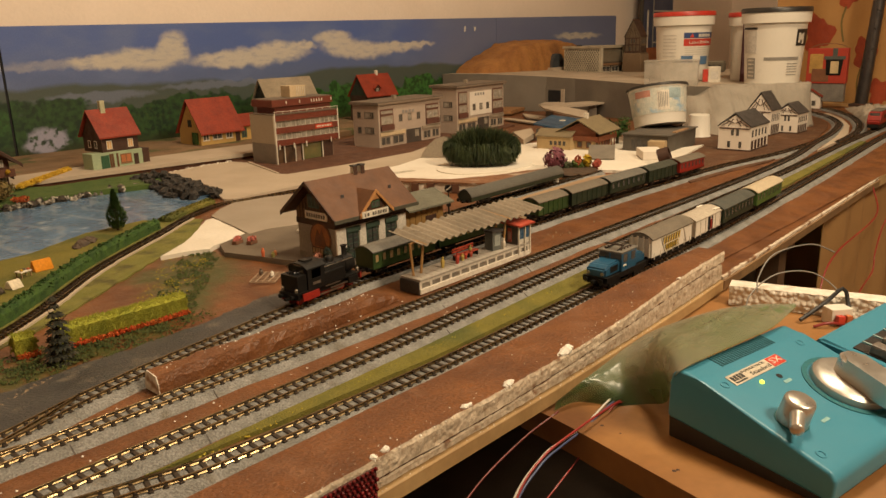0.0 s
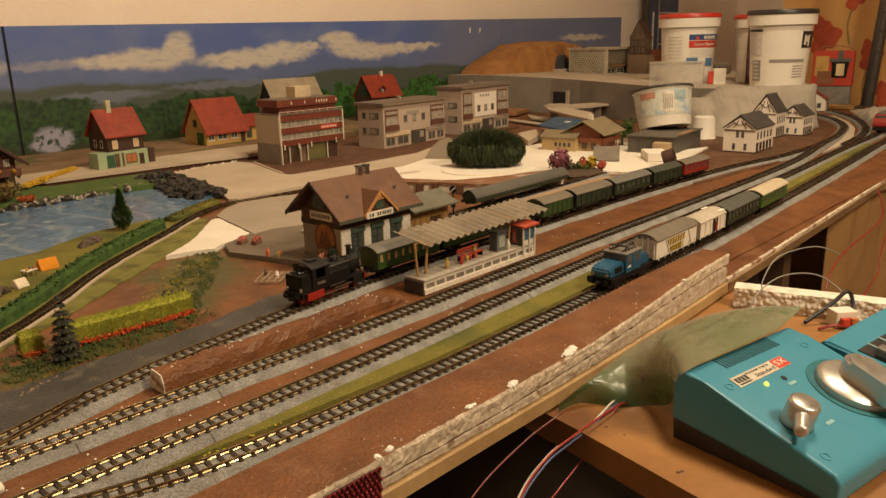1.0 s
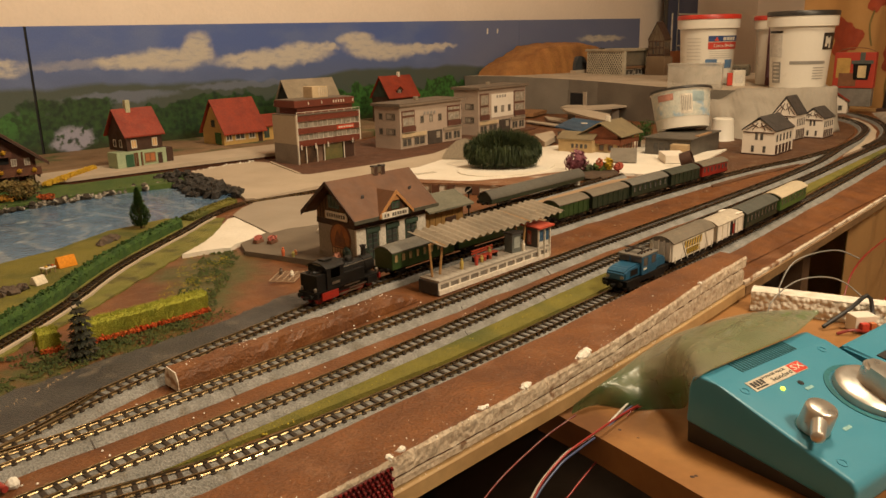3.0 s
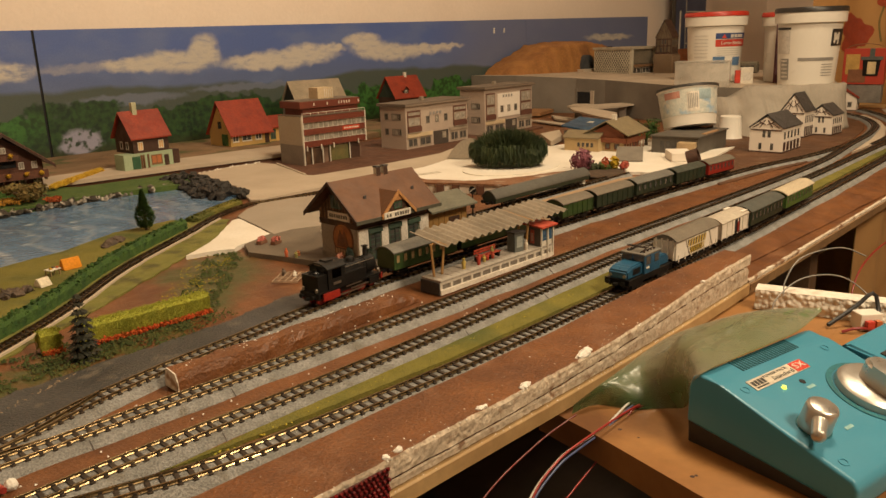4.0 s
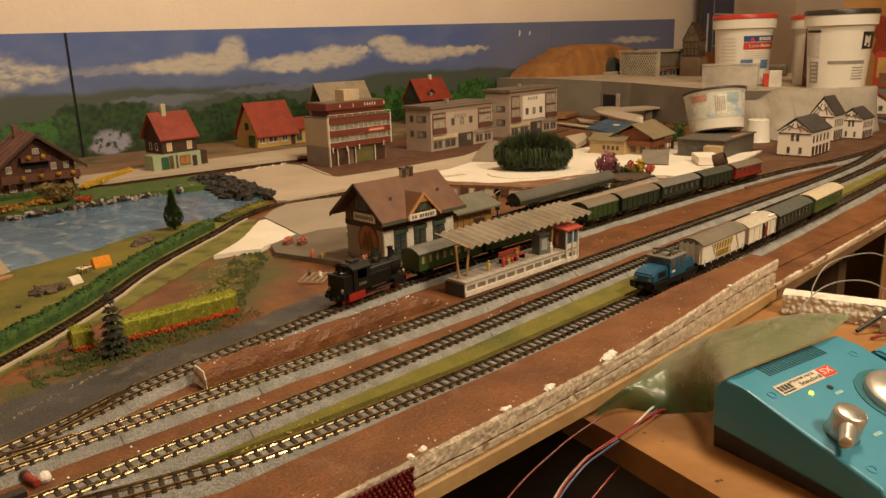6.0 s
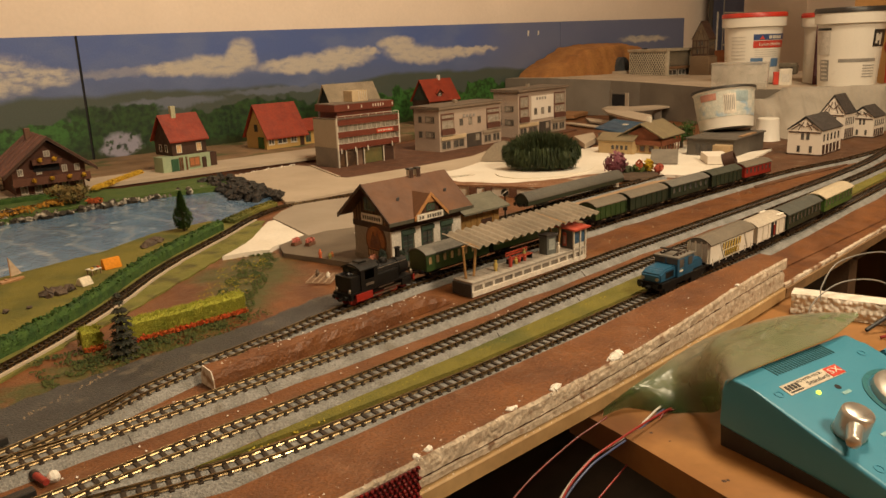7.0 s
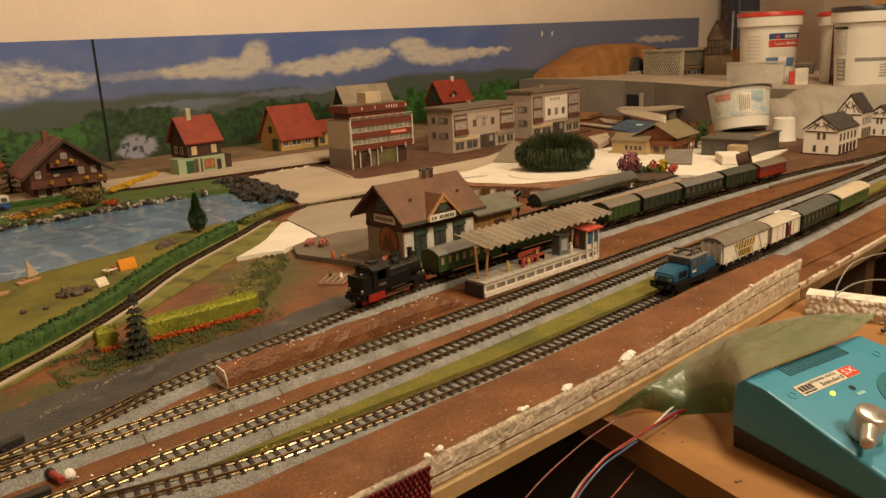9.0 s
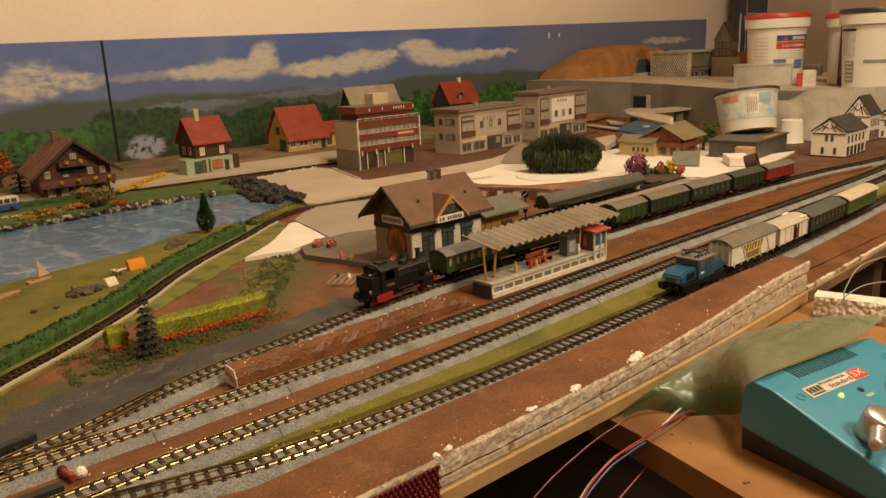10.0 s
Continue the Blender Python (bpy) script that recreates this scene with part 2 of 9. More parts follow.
layer("foam_edge_upper", -200, STRIP_X1, strip_front, strip_back, lambda x: strip_mid(x) + 0.75, strip_top, foam_white,
      "broken upper foam layer with brown painted top", 0.5)
layer("foam_edge_lower", -200, STRIP_X1 - 1.0, lambda x: strip_front(x) + 0.5, lambda x: strip_back(x) - 0.6, lambda x: -5.3, lambda x: strip_mid(x) - 0.65, foam_white,
      "broken lower foam layer of the front edge", 0.45)
layer("foam_edge_seam", -200, STRIP_X1 - 1.5, lambda x: strip_front(x) + 2.2, lambda x: strip_back(x) - 1.0, lambda x: strip_mid(x) - 0.62, lambda x: strip_mid(x) + 0.72, mat("seam_dark", (0.035, 0.022, 0.014), rough=0.9),
      "dark gap between the two foam layers", 0.2)
layer("foam_edge_far", STRIP_X1 + 0.5, 1560, lambda x: 180.5 + 0.036 * min(x - STRIP_X1, 420), lambda x: 225, lambda x: -6.6, lambda x: -4.2 + 0.3 * noise.noise(Vector((x / 23, 0, 5))), edge_foam,
      "torn white foam edge at the far end of the board", 0.25, True)
bm = B()
rows = []
for k in range(131):
    x = -200 + (STRIP_X1 + 199) * k / 130
    y = strip_front(x) - 1.1
    rows.append([bm.verts.new(p) for p in ((x, y, -12.4), (x, y, -6.6), (x, y + 0.5, -6.0), (x, y + 12, -6.0), (x, y + 12, -12.4))])
for p, q in zip(rows, rows[1:]):
    for i in range(5):
        bm.faces.new((p[i], p[(i + 1) % 5], q[(i + 1) % 5], q[i]))
bm.faces.new(rows[0])
bm.faces.new(rows[-1][::-1])
single("front_lath", bm, lath_wood, "pine lath along the front edge", kind="structure")
bm = B()
hexa(bm, [(STRIP_X1, 179.6, -13), (850, 194.6, -13), (850, 206, -13), (STRIP_X1, 200, -13), (STRIP_X1, 179.0, -6.7), (850, 194.0, -6.7), (850, 206, -6.7), (STRIP_X1, 200, -6.7)])
hexa(bm, [(850, 195.5, -13), (1560, 195.5, -13), (1560, 206, -13), (850, 206, -13), (850, 195, -8), (1560, 195, -8), (1560, 206, -8), (850, 206, -8)])
# Pine lath in darker browns, which paint in the shade below the foam.
single("far_lath", bm, mat("shaded_lath", (0.25, 0.15, 0.065), (0.16, 0.09, 0.04), scale=14, rough=0.7, bump=0.2, grain=150), "lath under the far foam edge with shade put into its brown", kind="structure")

# ---------------------------------------------------------------- tracks
RAIL_Z, GAUGE = 4.0, 7.2
sleeper_bm = one_box(-0.8, 0.8, -5.2, 5.2, 0, 0.8)
for s in (-1, 1):
    box(sleeper_bm, -0.6, 0.6, s * 3.6 - 0.9, s * 3.6 + 0.9, 0.8, 1.5)
sleeper_mesh = mesh_of("sleeper", sleeper_bm, sleeper_dark)
rail_profile = [(-0.6, 0), (0.6, 0), (0.24, 0.4), (0.24, 0.75), (0.34, 0.85), (0.34, 1.15), (0.26, 1.27), (-0.26, 1.27), (-0.34, 1.15), (-0.34, 0.85), (-0.24, 0.75), (-0.24, 0.4)]


TRACKS, TRACK_LINES = {}, {}


def at_x(points, x):
    """Centre and heading of a line at x."""
    for (x0, y0), (x1, y1) in zip(points, points[1:]):
        if x0 <= x <= x1:
            return y0 + (y1 - y0) * (x - x0) / (x1 - x0), math.degrees(math.atan2(y1 - y0, x1 - x0))


def track(name, points, label, pitch=4.7, bed=True, z=0.0, sleepers=300, slat=1.0):
    t = thing(name, place(0, 0, 0), label, "railway track", kind="structure")
    TRACKS[name], TRACK_LINES[name] = t, points
    line = spline([(x, y, z) for x, y in points], 6.0)
    if bed:
        bm = B()
        sweep(bm, line, [(-10.6, -2.6), (-9.5, -0.4), (-6.3, 2.2), (6.3, 2.2), (9.5, -0.4), (10.6, -2.6)])
        part("roadbed", bm, ballast_grey, t)
    base = 2.7 if bed else 1.2
    for s in (-1, 1):
        bm = B()
        off = s * (GAUGE / 2) * slat
        sweep(bm, line, [(off + a * slat, base + b) for a, b in rail_profile])
        part("rail", bm, rail_metal, t, smooth=True)
    spots = spline([(x, y, z) for x, y in points], pitch)
    for i, p in enumerate(spots[:sleepers]):
        q = spots[min(i + 1, len(spots) - 1)]
        o = spots[max(i - 1, 0)]
        ob = new("sleeper", sleeper_mesh)
        ob.parent = t
        ob.matrix_basis = place(p.x, p.y, z + base - 0.75, math.degrees(math.atan2(q.y - o.y, q.x - o.x))) @ Matrix.Diagonal((slat, slat, 1, 1))
    return t


LINE_A = [(-60, 247), (0, 245), (40, 239), (62, 233.5), (76, 229.8), (93, 225.1), (112, 220.6), (150, 217), (230, 214.4), (320, 216), (480, 219.3), (670, 228.6), (870, 241.4), (1070, 256), (1300, 268), (1560, 280)]
LINE_B = [(-60, 244), (60, 245), (100, 246), (160, 246), (230, 247.5), (378, 254), (600, 262), (776, 267), (997, 279), (1186, 286), (1400, 300), (1560, 306)]
LINE_C = [(-60, 276), (100, 278), (260, 278), (420, 282), (700, 285), (880, 293), (1018, 311), (1117, 322), (1214, 340), (1280, 362), (1340, 393), (1393, 435), (1425, 480), (1436, 540)]
LINE_D = [(-60, 279), (0, 281), (36, 284.5), (57, 289), (75, 293.5), (90, 298), (104, 302.8), (118, 306.6), (150, 313.6), (190, 320), (230, 327), (280, 333), (340, 336), (450, 338), (640, 338), (795, 331), (900, 317), (1010, 312)]
track("track_front", LINE_A, "model track on grey ballast beside the front edge")
track("track_middle", LINE_B, "model track on grey ballast with dark sleepers")
track("track_platform", LINE_C, "model track on grey ballast beside the platform")
track("track_station", LINE_D, "model track on grey ballast in front of the station")
LINE_E = [(10, 334), (62, 374), (85, 390), (110, 409), (144, 438), (192, 486), (224, 513), (277, 553), (300, 572), (325, 591), (350, 606), (370, 613), (392, 611), (415, 609), (449, 608), (520, 604), (600, 590)]
track("track_branch", LINE_E, "narrow dark branch track along the hedge", bed=False, pitch=4.0, slat=0.75)


def turnout_rail(t, points):
    """A single closure rail of a turnout, between two tracks."""
    bm = B()
    sweep(bm, spline([(x, y, 0) for x, y in points], 4.0), [(p, 2.7 + q) for p, q in rail_profile])
    part("closure_rail", bm, rail_metal, t, smooth=True)


def bed_joint(t, x, y, heading, half=9.6):
    """The dark seam between two lengths of track bed."""
    for s in (-1, 1):
        bm = B()
        hexa(bm, [(-0.3, s * 6.2, 1.9), (0.3, s * 6.2, 1.9), (0.3, s * half, -0.8), (-0.3, s * half, -0.8),
                  (-0.3, s * 6.2, 2.3), (0.3, s * 6.2, 2.3), (0.3, s * half, -0.25), (-0.3, s * half, -0.25)])
        part("bed_seam", bm, sleeper_dark, t, at=place(x, y, 0, heading))


turnout_rail(TRACKS["track_station"], [(112, 309.0), (96, 300.6), (80, 293.4), (62, 286.6), (40, 281.0)])
turnout_rail(TRACKS["track_station"], [(40, 288.6), (60, 285.0), (82, 282.4)])
turnout_rail(TRACKS["track_front"], [(118, 222.9), (100, 227.0), (82, 231.6), (60, 238.0), (40, 242.6)])
turnout_rail(TRACKS["track_front"], [(36, 236.4), (60, 240.6), (84, 242.4)])
for name, spots in (("track_platform", (92, 150.5, 215, 290, 372)), ("track_middle", (66, 128, 196, 262, 330, 402)), ("track_front", (104, 168, 236, 300))):
    for x in spots:
        y, heading = at_x(TRACK_LINES[name], x)
        bed_joint(TRACKS[name], x, y, heading)


def point_motor(x, y, rz, length, label):
    t = thing("point_motor", place(x, y, 2.0, rz), label, "point motor", "point motors")
    part("case", one_box(-length / 2, length / 2, -2.0, 2.0, 0, 3.0, bevel=0.4), mat("black_plastic", (0.020, 0.017, 0.015), rough=0.5, bump=0.2, grain=1200), t)
    part("lever", one_box(-0.8, 0.8, -4.2, -2.02, 0.4, 1.3), mat("black_plastic", (0.020, 0.017, 0.015)), t)


point_motor(49.5, 298.6, 12, 17, "black point motor beside the station track")
point_motor(47, 252.8, 2, 15, "black point motor beside the middle track")

# ---------------------------------------------------------------- painted backdrop
def painting():
    """Brushwork of the backdrop: sky, clouds, far hills, woods and ponds, in the board's own plan."""
    m = bpy.data.materials.new("painted_landscape")
    m.use_nodes = True
    n, link = m.node_tree.nodes, m.node_tree.links.new
    out = n["Principled BSDF"]
    pos = n.new("ShaderNodeTexCoord").outputs["Object"]
    unit = n.new("ShaderNodeVectorMath")
    unit.operation = "MULTIPLY"
    unit.inputs[1].default_value = (1 / MM, 1 / MM, 1 / MM)
    link(pos, unit.inputs[0])
    plan = unit.outputs[0]

    def noise_of(scale, detail=5.0, stretch=(1, 1, 1)):
        v = n.new("ShaderNodeVectorMath")
        v.operation = "MULTIPLY"
        v.inputs[1].default_value = stretch
        link(plan, v.inputs[0])
        t = n.new("ShaderNodeTexNoise")
        t.inputs["Scale"].default_value, t.inputs["Detail"].default_value = scale, detail
        link(v.outputs[0], t.inputs["Vector"])
        return t

    def calc(how, a, b):
        t = n.new("ShaderNodeMath")
        t.operation = how
        for v, k in ((a, 0), (b, 1)):
            if isinstance(v, (int, float)):
                t.inputs[k].default_value = v
            else:
                link(v, t.inputs[k])
        return t.outputs[0]

    def ramp(v, lo, hi, a=0.0, b=1.0):
        t = n.new("ShaderNodeMapRange")
        t.interpolation_type = "SMOOTHSTEP"
        for k, x in enumerate((lo, hi, a, b)):
            t.inputs[k + 1].default_value = x
        link(v, t.inputs[0])
        return t.outputs[0]

    def over(fac, under, colour):
        t = n.new("ShaderNodeMix")
        t.data_type = "RGBA"
        link(fac, t.inputs[0])
        for v, k in ((under, 6), (colour, 7)):
            if isinstance(v, tuple):
                t.inputs[k].default_value = (*v, 1)
            else:
                link(v, t.inputs[k])
        return t.outputs[2]

    wob = n.new("ShaderNodeVectorMath")
    wob.operation = "MULTIPLY_ADD"
    link(noise_of(0.045, 6.0).outputs["Color"], wob.inputs[0])
    wob.inputs[1].default_value = (40, 0, 18)
    link(plan, wob.inputs[2])
    bent = wob.outputs[0]
    xyz = n.new("ShaderNodeSeparateXYZ")
    link(plan, xyz.inputs[0])
    x, z = xyz.outputs[0], xyz.outputs[2]

    def blob(cx, cz, rx, rz, soft=0.75):
        a = n.new("ShaderNodeVectorMath")
        a.operation = "SUBTRACT"
        link(bent, a.inputs[0])
        a.inputs[1].default_value = (cx + 20, 0, cz + 9)
        b = n.new("ShaderNodeVectorMath")
        b.operation = "MULTIPLY"
        b.inputs[1].default_value = (1 / rx, 0, 1 / rz)
        link(a.outputs[0], b.inputs[0])
        c = n.new("ShaderNodeVectorMath")
        c.operation = "LENGTH"
        link(b.outputs[0], c.inputs[0])
        return ramp(c.outputs["Value"], 1 - soft / 2, 1 + soft / 2, 1.0, 0.0)

    # sky: deep blue above, smoky blue towards the hills, with broad brush patches
    sky = over(ramp(z, 84, 150), (0.108, 0.146, 0.285), (0.086, 0.138, 0.375))
    sky = over(ramp(noise_of(0.012, 6.0, (1, 1, 2)).outputs["Fac"], 0.42, 0.68, 0, 0.5), sky, (0.16, 0.21, 0.38))
    sky = over(ramp(x, 1050, 1250, 0, 0.75), sky, (0.150, 0.172, 0.270))
    dab = ramp(noise_of(0.10, 5.0, (0.6, 1, 1.6)).outputs["Fac"], 0.26, 0.56, 0.5, 1.0)
    fleck = ramp(noise_of(0.10, 8.0, (0.7, 1, 1.3)).outputs["Fac"], 0.30, 0.66, 0.25, 1.0)
    for cx, cz, rx, rz in ((500, 122, 52, 9), (560, 124, 62, 14), (604, 138, 24, 20), (420, 120, 60, 6)):
        sky = over(calc("MULTIPLY", blob(cx, cz, rx, rz, 0.8), dab if cx > 430 else calc("MULTIPLY", dab, 0.35)), sky, (0.52, 0.485, 0.435))
    for cx, cz, rx, rz in ((690, 117, 52, 11), (745, 121, 58, 14), (795, 128, 52, 15), (846, 136, 22, 6)):
        sky = over(calc("MULTIPLY", blob(cx, cz, rx, rz, 0.75), dab), sky, (0.54, 0.50, 0.45))
    for cx, cz, rx, rz in ((905, 148, 34, 10), (925, 134, 42, 18), (985, 124, 62, 14), (1060, 127, 66, 9), (1120, 132, 40, 5)):
        sky = over(calc("MULTIPLY", blob(cx, cz, rx, rz, 0.75), dab), sky, (0.54, 0.50, 0.45))
    for cx, cz, rx, rz in ((235, 112, 44, 15), (278, 122, 40, 22), (330, 118, 26, 12)):
        sky = over(calc("MULTIPLY", blob(cx, cz, rx, rz, 0.9), calc("MULTIPLY", fleck, dab)), sky, (0.56, 0.525, 0.47))
    sky = over(calc("MULTIPLY", blob(1690, 138, 90, 7), dab), sky, (0.50, 0.47, 0.42))
    # grey green hills and a lake between them
    ridge = calc("ADD", ramp(noise_of(0.006, 2.0).outputs["Fac"], 0.3, 0.7, 80, 94), calc("MULTIPLY", noise_of(0.03).outputs["Fac"], 8.0))
    land = over(ramp(calc("SUBTRACT", ridge, z), -3, 6), sky, (0.070, 0.090, 0.078))
    for cx, cz, rx, rz in ((480, 74, 80, 7), (690, 82, 110, 5)):
        land = over(calc("MULTIPLY", blob(cx, cz, rx, rz, 0.6), 0.75), land, (0.16, 0.185, 0.26))
    # woods dabbed on with a sponge, brighter green in places
    wood = calc("ADD", ramp(noise_of(0.02, 2.0).outputs["Fac"], 0.3, 0.7, 50, 76), calc("MULTIPLY", noise_of(0.09).outputs["Fac"], 16.0))
    leaf = over(ramp(noise_of(0.11, 6.0).outputs["Fac"], 0.36, 0.64), (0.010, 0.029, 0.013), (0.030, 0.078, 0.022))
    bright = over(ramp(noise_of(0.14, 5.0).outputs["Fac"], 0.36, 0.62), (0.016, 0.052, 0.012), (0.045, 0.150, 0.030))
    leaf = over(blob(285, 48, 70, 26, 0.8), leaf, bright)
    leaf = over(ramp(x, 720, 900), leaf, bright)
    land = over(ramp(calc("SUBTRACT", wood, z), 4, 9), land, leaf)
    land = over(ramp(z, 6, 24, 0.75, 0.0), land, (0.030, 0.034, 0.012))
    land = over(calc("MULTIPLY", blob(406, 24, 27, 17, 0.45), ramp(noise_of(0.12, 4.0).outputs["Fac"], 0.34, 0.50, 0.05, 1.0)), land, (0.30, 0.30, 0.40))
    hue = n.new("ShaderNodeHueSaturation")
    link(land, hue.inputs["Color"])
    link(ramp(noise_of(0.5, 2.0).outputs["Fac"], 0.3, 0.7, 0.95, 1.05), hue.inputs["Value"])
    link(hue.outputs[0], out.inputs["Base Color"])
    out.inputs["Roughness"].default_value = 0.5
    r = n.new("ShaderNodeBump")
    r.inputs["Strength"].default_value, r.inputs["Distance"].default_value = 0.12, 0.002
    link(noise_of(0.3, 4.0).outputs["Fac"], r.inputs["Height"])
    link(r.outputs[0], out.inputs["Normal"])
    return m


paint = painting()
dark_gap = mat("dark_gap", (0.01, 0.01, 0.012), rough=0.8)
for i, (a, b, top) in enumerate(((-200, 364, 168), (367.5, 1366, 175), (1367, 1868, 181))):
    bm = B()
    hexa(bm, [(a, 1090, 0), (b, 1090, 0), (b, 1096, 0), (a, 1096, 0),
              (a, 1090, 164 + 0.0105 * (a + 200)), (b, 1090, 164 + 0.0105 * (b + 200)), (b, 1096, 164 + 0.0105 * (b + 200)), (a, 1096, 164 + 0.0105 * (a + 200))])
    single("backdrop_panel", bm, paint, "backdrop panel painted with sky, clouds and woods", "backdrop", kind="structure")
single("backdrop_joint", one_box(362, 369, 1092, 1098, 0, 170), dark_gap, "dark gap between two backdrop panels", kind="structure")

for x, z0, z1 in ((1261, 152, 164), (1293, 153, 163)):
    bm = B()
    prism(bm, [(x - 2.2, z0 + 1), (x - 0.5, z0), (x + 1.6, z0 + 2), (x + 2.4, z1 - 2), (x + 0.4, z1), (x - 1.8, z1 - 1.5)], -1089.9, -1089.0, lambda p: (p[0], -p[2], p[1]))
    single("paint_chip", bm, mat("chip_white", (0.75, 0.72, 0.66), rough=0.8), "small white chipped spot on the backdrop", "chip", "backdrop chips")

# ---------------------------------------------------------------- landscape surfaces
grass = mat("scatter_grass", (0.045, 0.055, 0.012), (0.085, 0.085, 0.018), scale=60, rough=0.9, bump=0.8, grain=900, fine=0.45,
            third=(0.13, 0.055, 0.024), third_scale=22, third_cut=(0.46, 0.60))
meadow_mat = mat("meadow_grass", (0.13, 0.118, 0.015), (0.185, 0.16, 0.024), scale=22, rough=0.9, bump=0.8, grain=900, fine=0.45,
                 third=(0.07, 0.085, 0.015), third_scale=12, third_cut=(0.5, 0.7))
hedge_mat = mat("hedge_foam", (0.024, 0.066, 0.011), (0.055, 0.115, 0.018), scale=90, rough=0.9, bump=0.9, grain=700, fine=0.5)
path_grey = mat("grey_path", (0.056, 0.055, 0.053), (0.032, 0.032, 0.031), scale=18, rough=0.5, bump=0.7, grain=500,
                third=(0.11, 0.095, 0.075), third_scale=35, third_cut=(0.58, 0.7))
plaster = mat("white_plaster", (0.74, 0.69, 0.60), (0.66, 0.60, 0.50), scale=12, rough=0.85, bump=0.3, grain=300, fine=0.08)
card_grey = mat("grey_card", (0.33, 0.275, 0.215), (0.28, 0.235, 0.18), scale=8, rough=0.75, bump=0.1, fine=0.06)
street_white = mat("pale_street", (0.47, 0.39, 0.295), (0.41, 0.335, 0.25), scale=10, rough=0.8, bump=0.15, fine=0.08)
brown_dirt = mat("dark_brown_paint", (0.12, 0.05, 0.025), (0.085, 0.035, 0.018), scale=25, rough=0.8, bump=0.4, grain=500)
water_mat = mat("painted_water", (0.12, 0.21, 0.335), (0.085, 0.155, 0.255), scale=22, rough=0.12, bump=0.5, grain=130, fine=0.12,
                third=(0.40, 0.45, 0.48), third_scale=30, third_cut=(0.60, 0.72))


def slab(name, outline, z0, z1, material, label, jitter=0.6, step=5.0, kind="structure", relief=0.0):
    """A flat area with an uneven rim."""
    ring = []
    for i, p in enumerate(outline):
        q = outline[(i + 1) % len(outline)]
        k = max(1, int(math.hypot(q[0] - p[0], q[1] - p[1]) / step))
        for j in range(k):
            x, y = p[0] + (q[0] - p[0]) * j / k, p[1] + (q[1] - p[1]) * j / k
            v = noise.noise_vector(Vector((x / 7, y / 7, len(ring) * 0.0 + 3)))
            ring.append((x + jitter * v.x, y + jitter * v.y))
    bm = B()
    prism(bm, ring, z0, z1)
    if relief:
        bmesh.ops.triangulate(bm, faces=[f for f in bm.faces if len(f.verts) > 4])
    return single(name, bm, material, label, kind=kind)


slab("grey_path", [(-60, 289), (20, 292), (60, 298), (95, 308), (130, 317), (175, 327), (205, 333), (240, 340), (262, 350), (243, 362), (200, 352), (150, 346),
                   (118, 345), (84, 342), (40, 330), (-60, 318)], -2, 0.9, path_grey, "grey painted path beside the track", jitter=2.6, step=2.5)
def ribbon(name, line, d0, d1, z1, material, label, jitter=1.5):
    """A slab beside a line, from d0 to d1 to its left."""
    pl = spline([(x, y, 0) for x, y in line], 8.0)
    a, b = [], []
    for k, p in enumerate(pl):
        d = (pl[min(k + 1, len(pl) - 1)] - pl[max(k - 1, 0)]).normalized()
        e = d0(k / (len(pl) - 1)) if callable(d0) else d0
        a.append((p.x - d.y * e, p.y + d.x * e))
        b.append((p.x - d.y * d1, p.y + d.x * d1))
    return slab(name, a + b[::-1], -2, z1, material, label, jitter)


bright_verge = mat("verge_grass", (0.15, 0.15, 0.027), (0.195, 0.18, 0.04), scale=40, rough=0.9, bump=0.7, grain=900, fine=0.4,
                   third=(0.085, 0.075, 0.02), third_scale=30, third_cut=(0.5, 0.65))
ribbon("grass_verge_inner", LINE_E[:10], lambda u: -9 - 20 * eased(u, 0.22, 0.72) + 14 * eased(u, 0.86, 1.0), -5.5, 0.5, bright_verge, "yellow green verge along the branch track", 3.5)
ribbon("verge_edge", LINE_E[:10], -6.6, -4.8, 1.6, street_white, "pale crumbled edge of the branch track bed", 0.8)
ribbon("grass_verge_outer", LINE_E[:10], 4.5, 17, 1.5, bright_verge, "grass verge between hedge and branch track", 1.5)
slab("meadow", [(-120, 330), (0, 340), (52, 388), (90, 416), (132, 452), (185, 502), (250, 556), (300, 596), (290, 606), (240, 600), (190, 572), (100, 552), (0, 530), (-120, 520)],
     -2, 2.2, meadow_mat, "bright green camping meadow beside the water", jitter=1.5)
nodes, link = water_mat.node_tree.nodes, water_mat.node_tree.links.new
wave = nodes.new("ShaderNodeTexWave")
wave.inputs["Scale"].default_value, wave.inputs["Distortion"].default_value, wave.inputs["Detail"].default_value = 5.0, 7.0, 4.0
wave.inputs["Detail Scale"].default_value = 2.0
link(nodes["Texture Coordinate"].outputs["Object"], wave.inputs["Vector"])
crest = nodes.new("ShaderNodeMapRange")
crest.inputs[1].default_value, crest.inputs[2].default_value, crest.inputs[4].default_value = 0.84, 1.0, 0.22
link(wave.outputs["Fac"], crest.inputs[0])
foam = nodes.new("ShaderNodeMix")
foam.data_type = "RGBA"
skin = nodes["Principled BSDF"].inputs["Base Color"]
link(skin.links[0].from_socket, foam.inputs[6])
foam.inputs[7].default_value = (0.50, 0.50, 0.46, 1)
link(crest.outputs[0], foam.inputs[0])
link(foam.outputs[2], skin)
slab("river_water", [(-160, 500), (0, 505), (150, 535), (240, 565), (300, 590), (340, 612), (366, 628), (388, 662), (392, 740), (300, 762), (150, 752), (0, 748), (-160, 748)],
     -3, 0.9, water_mat, "blue painted river water with white ripples", jitter=1.0)
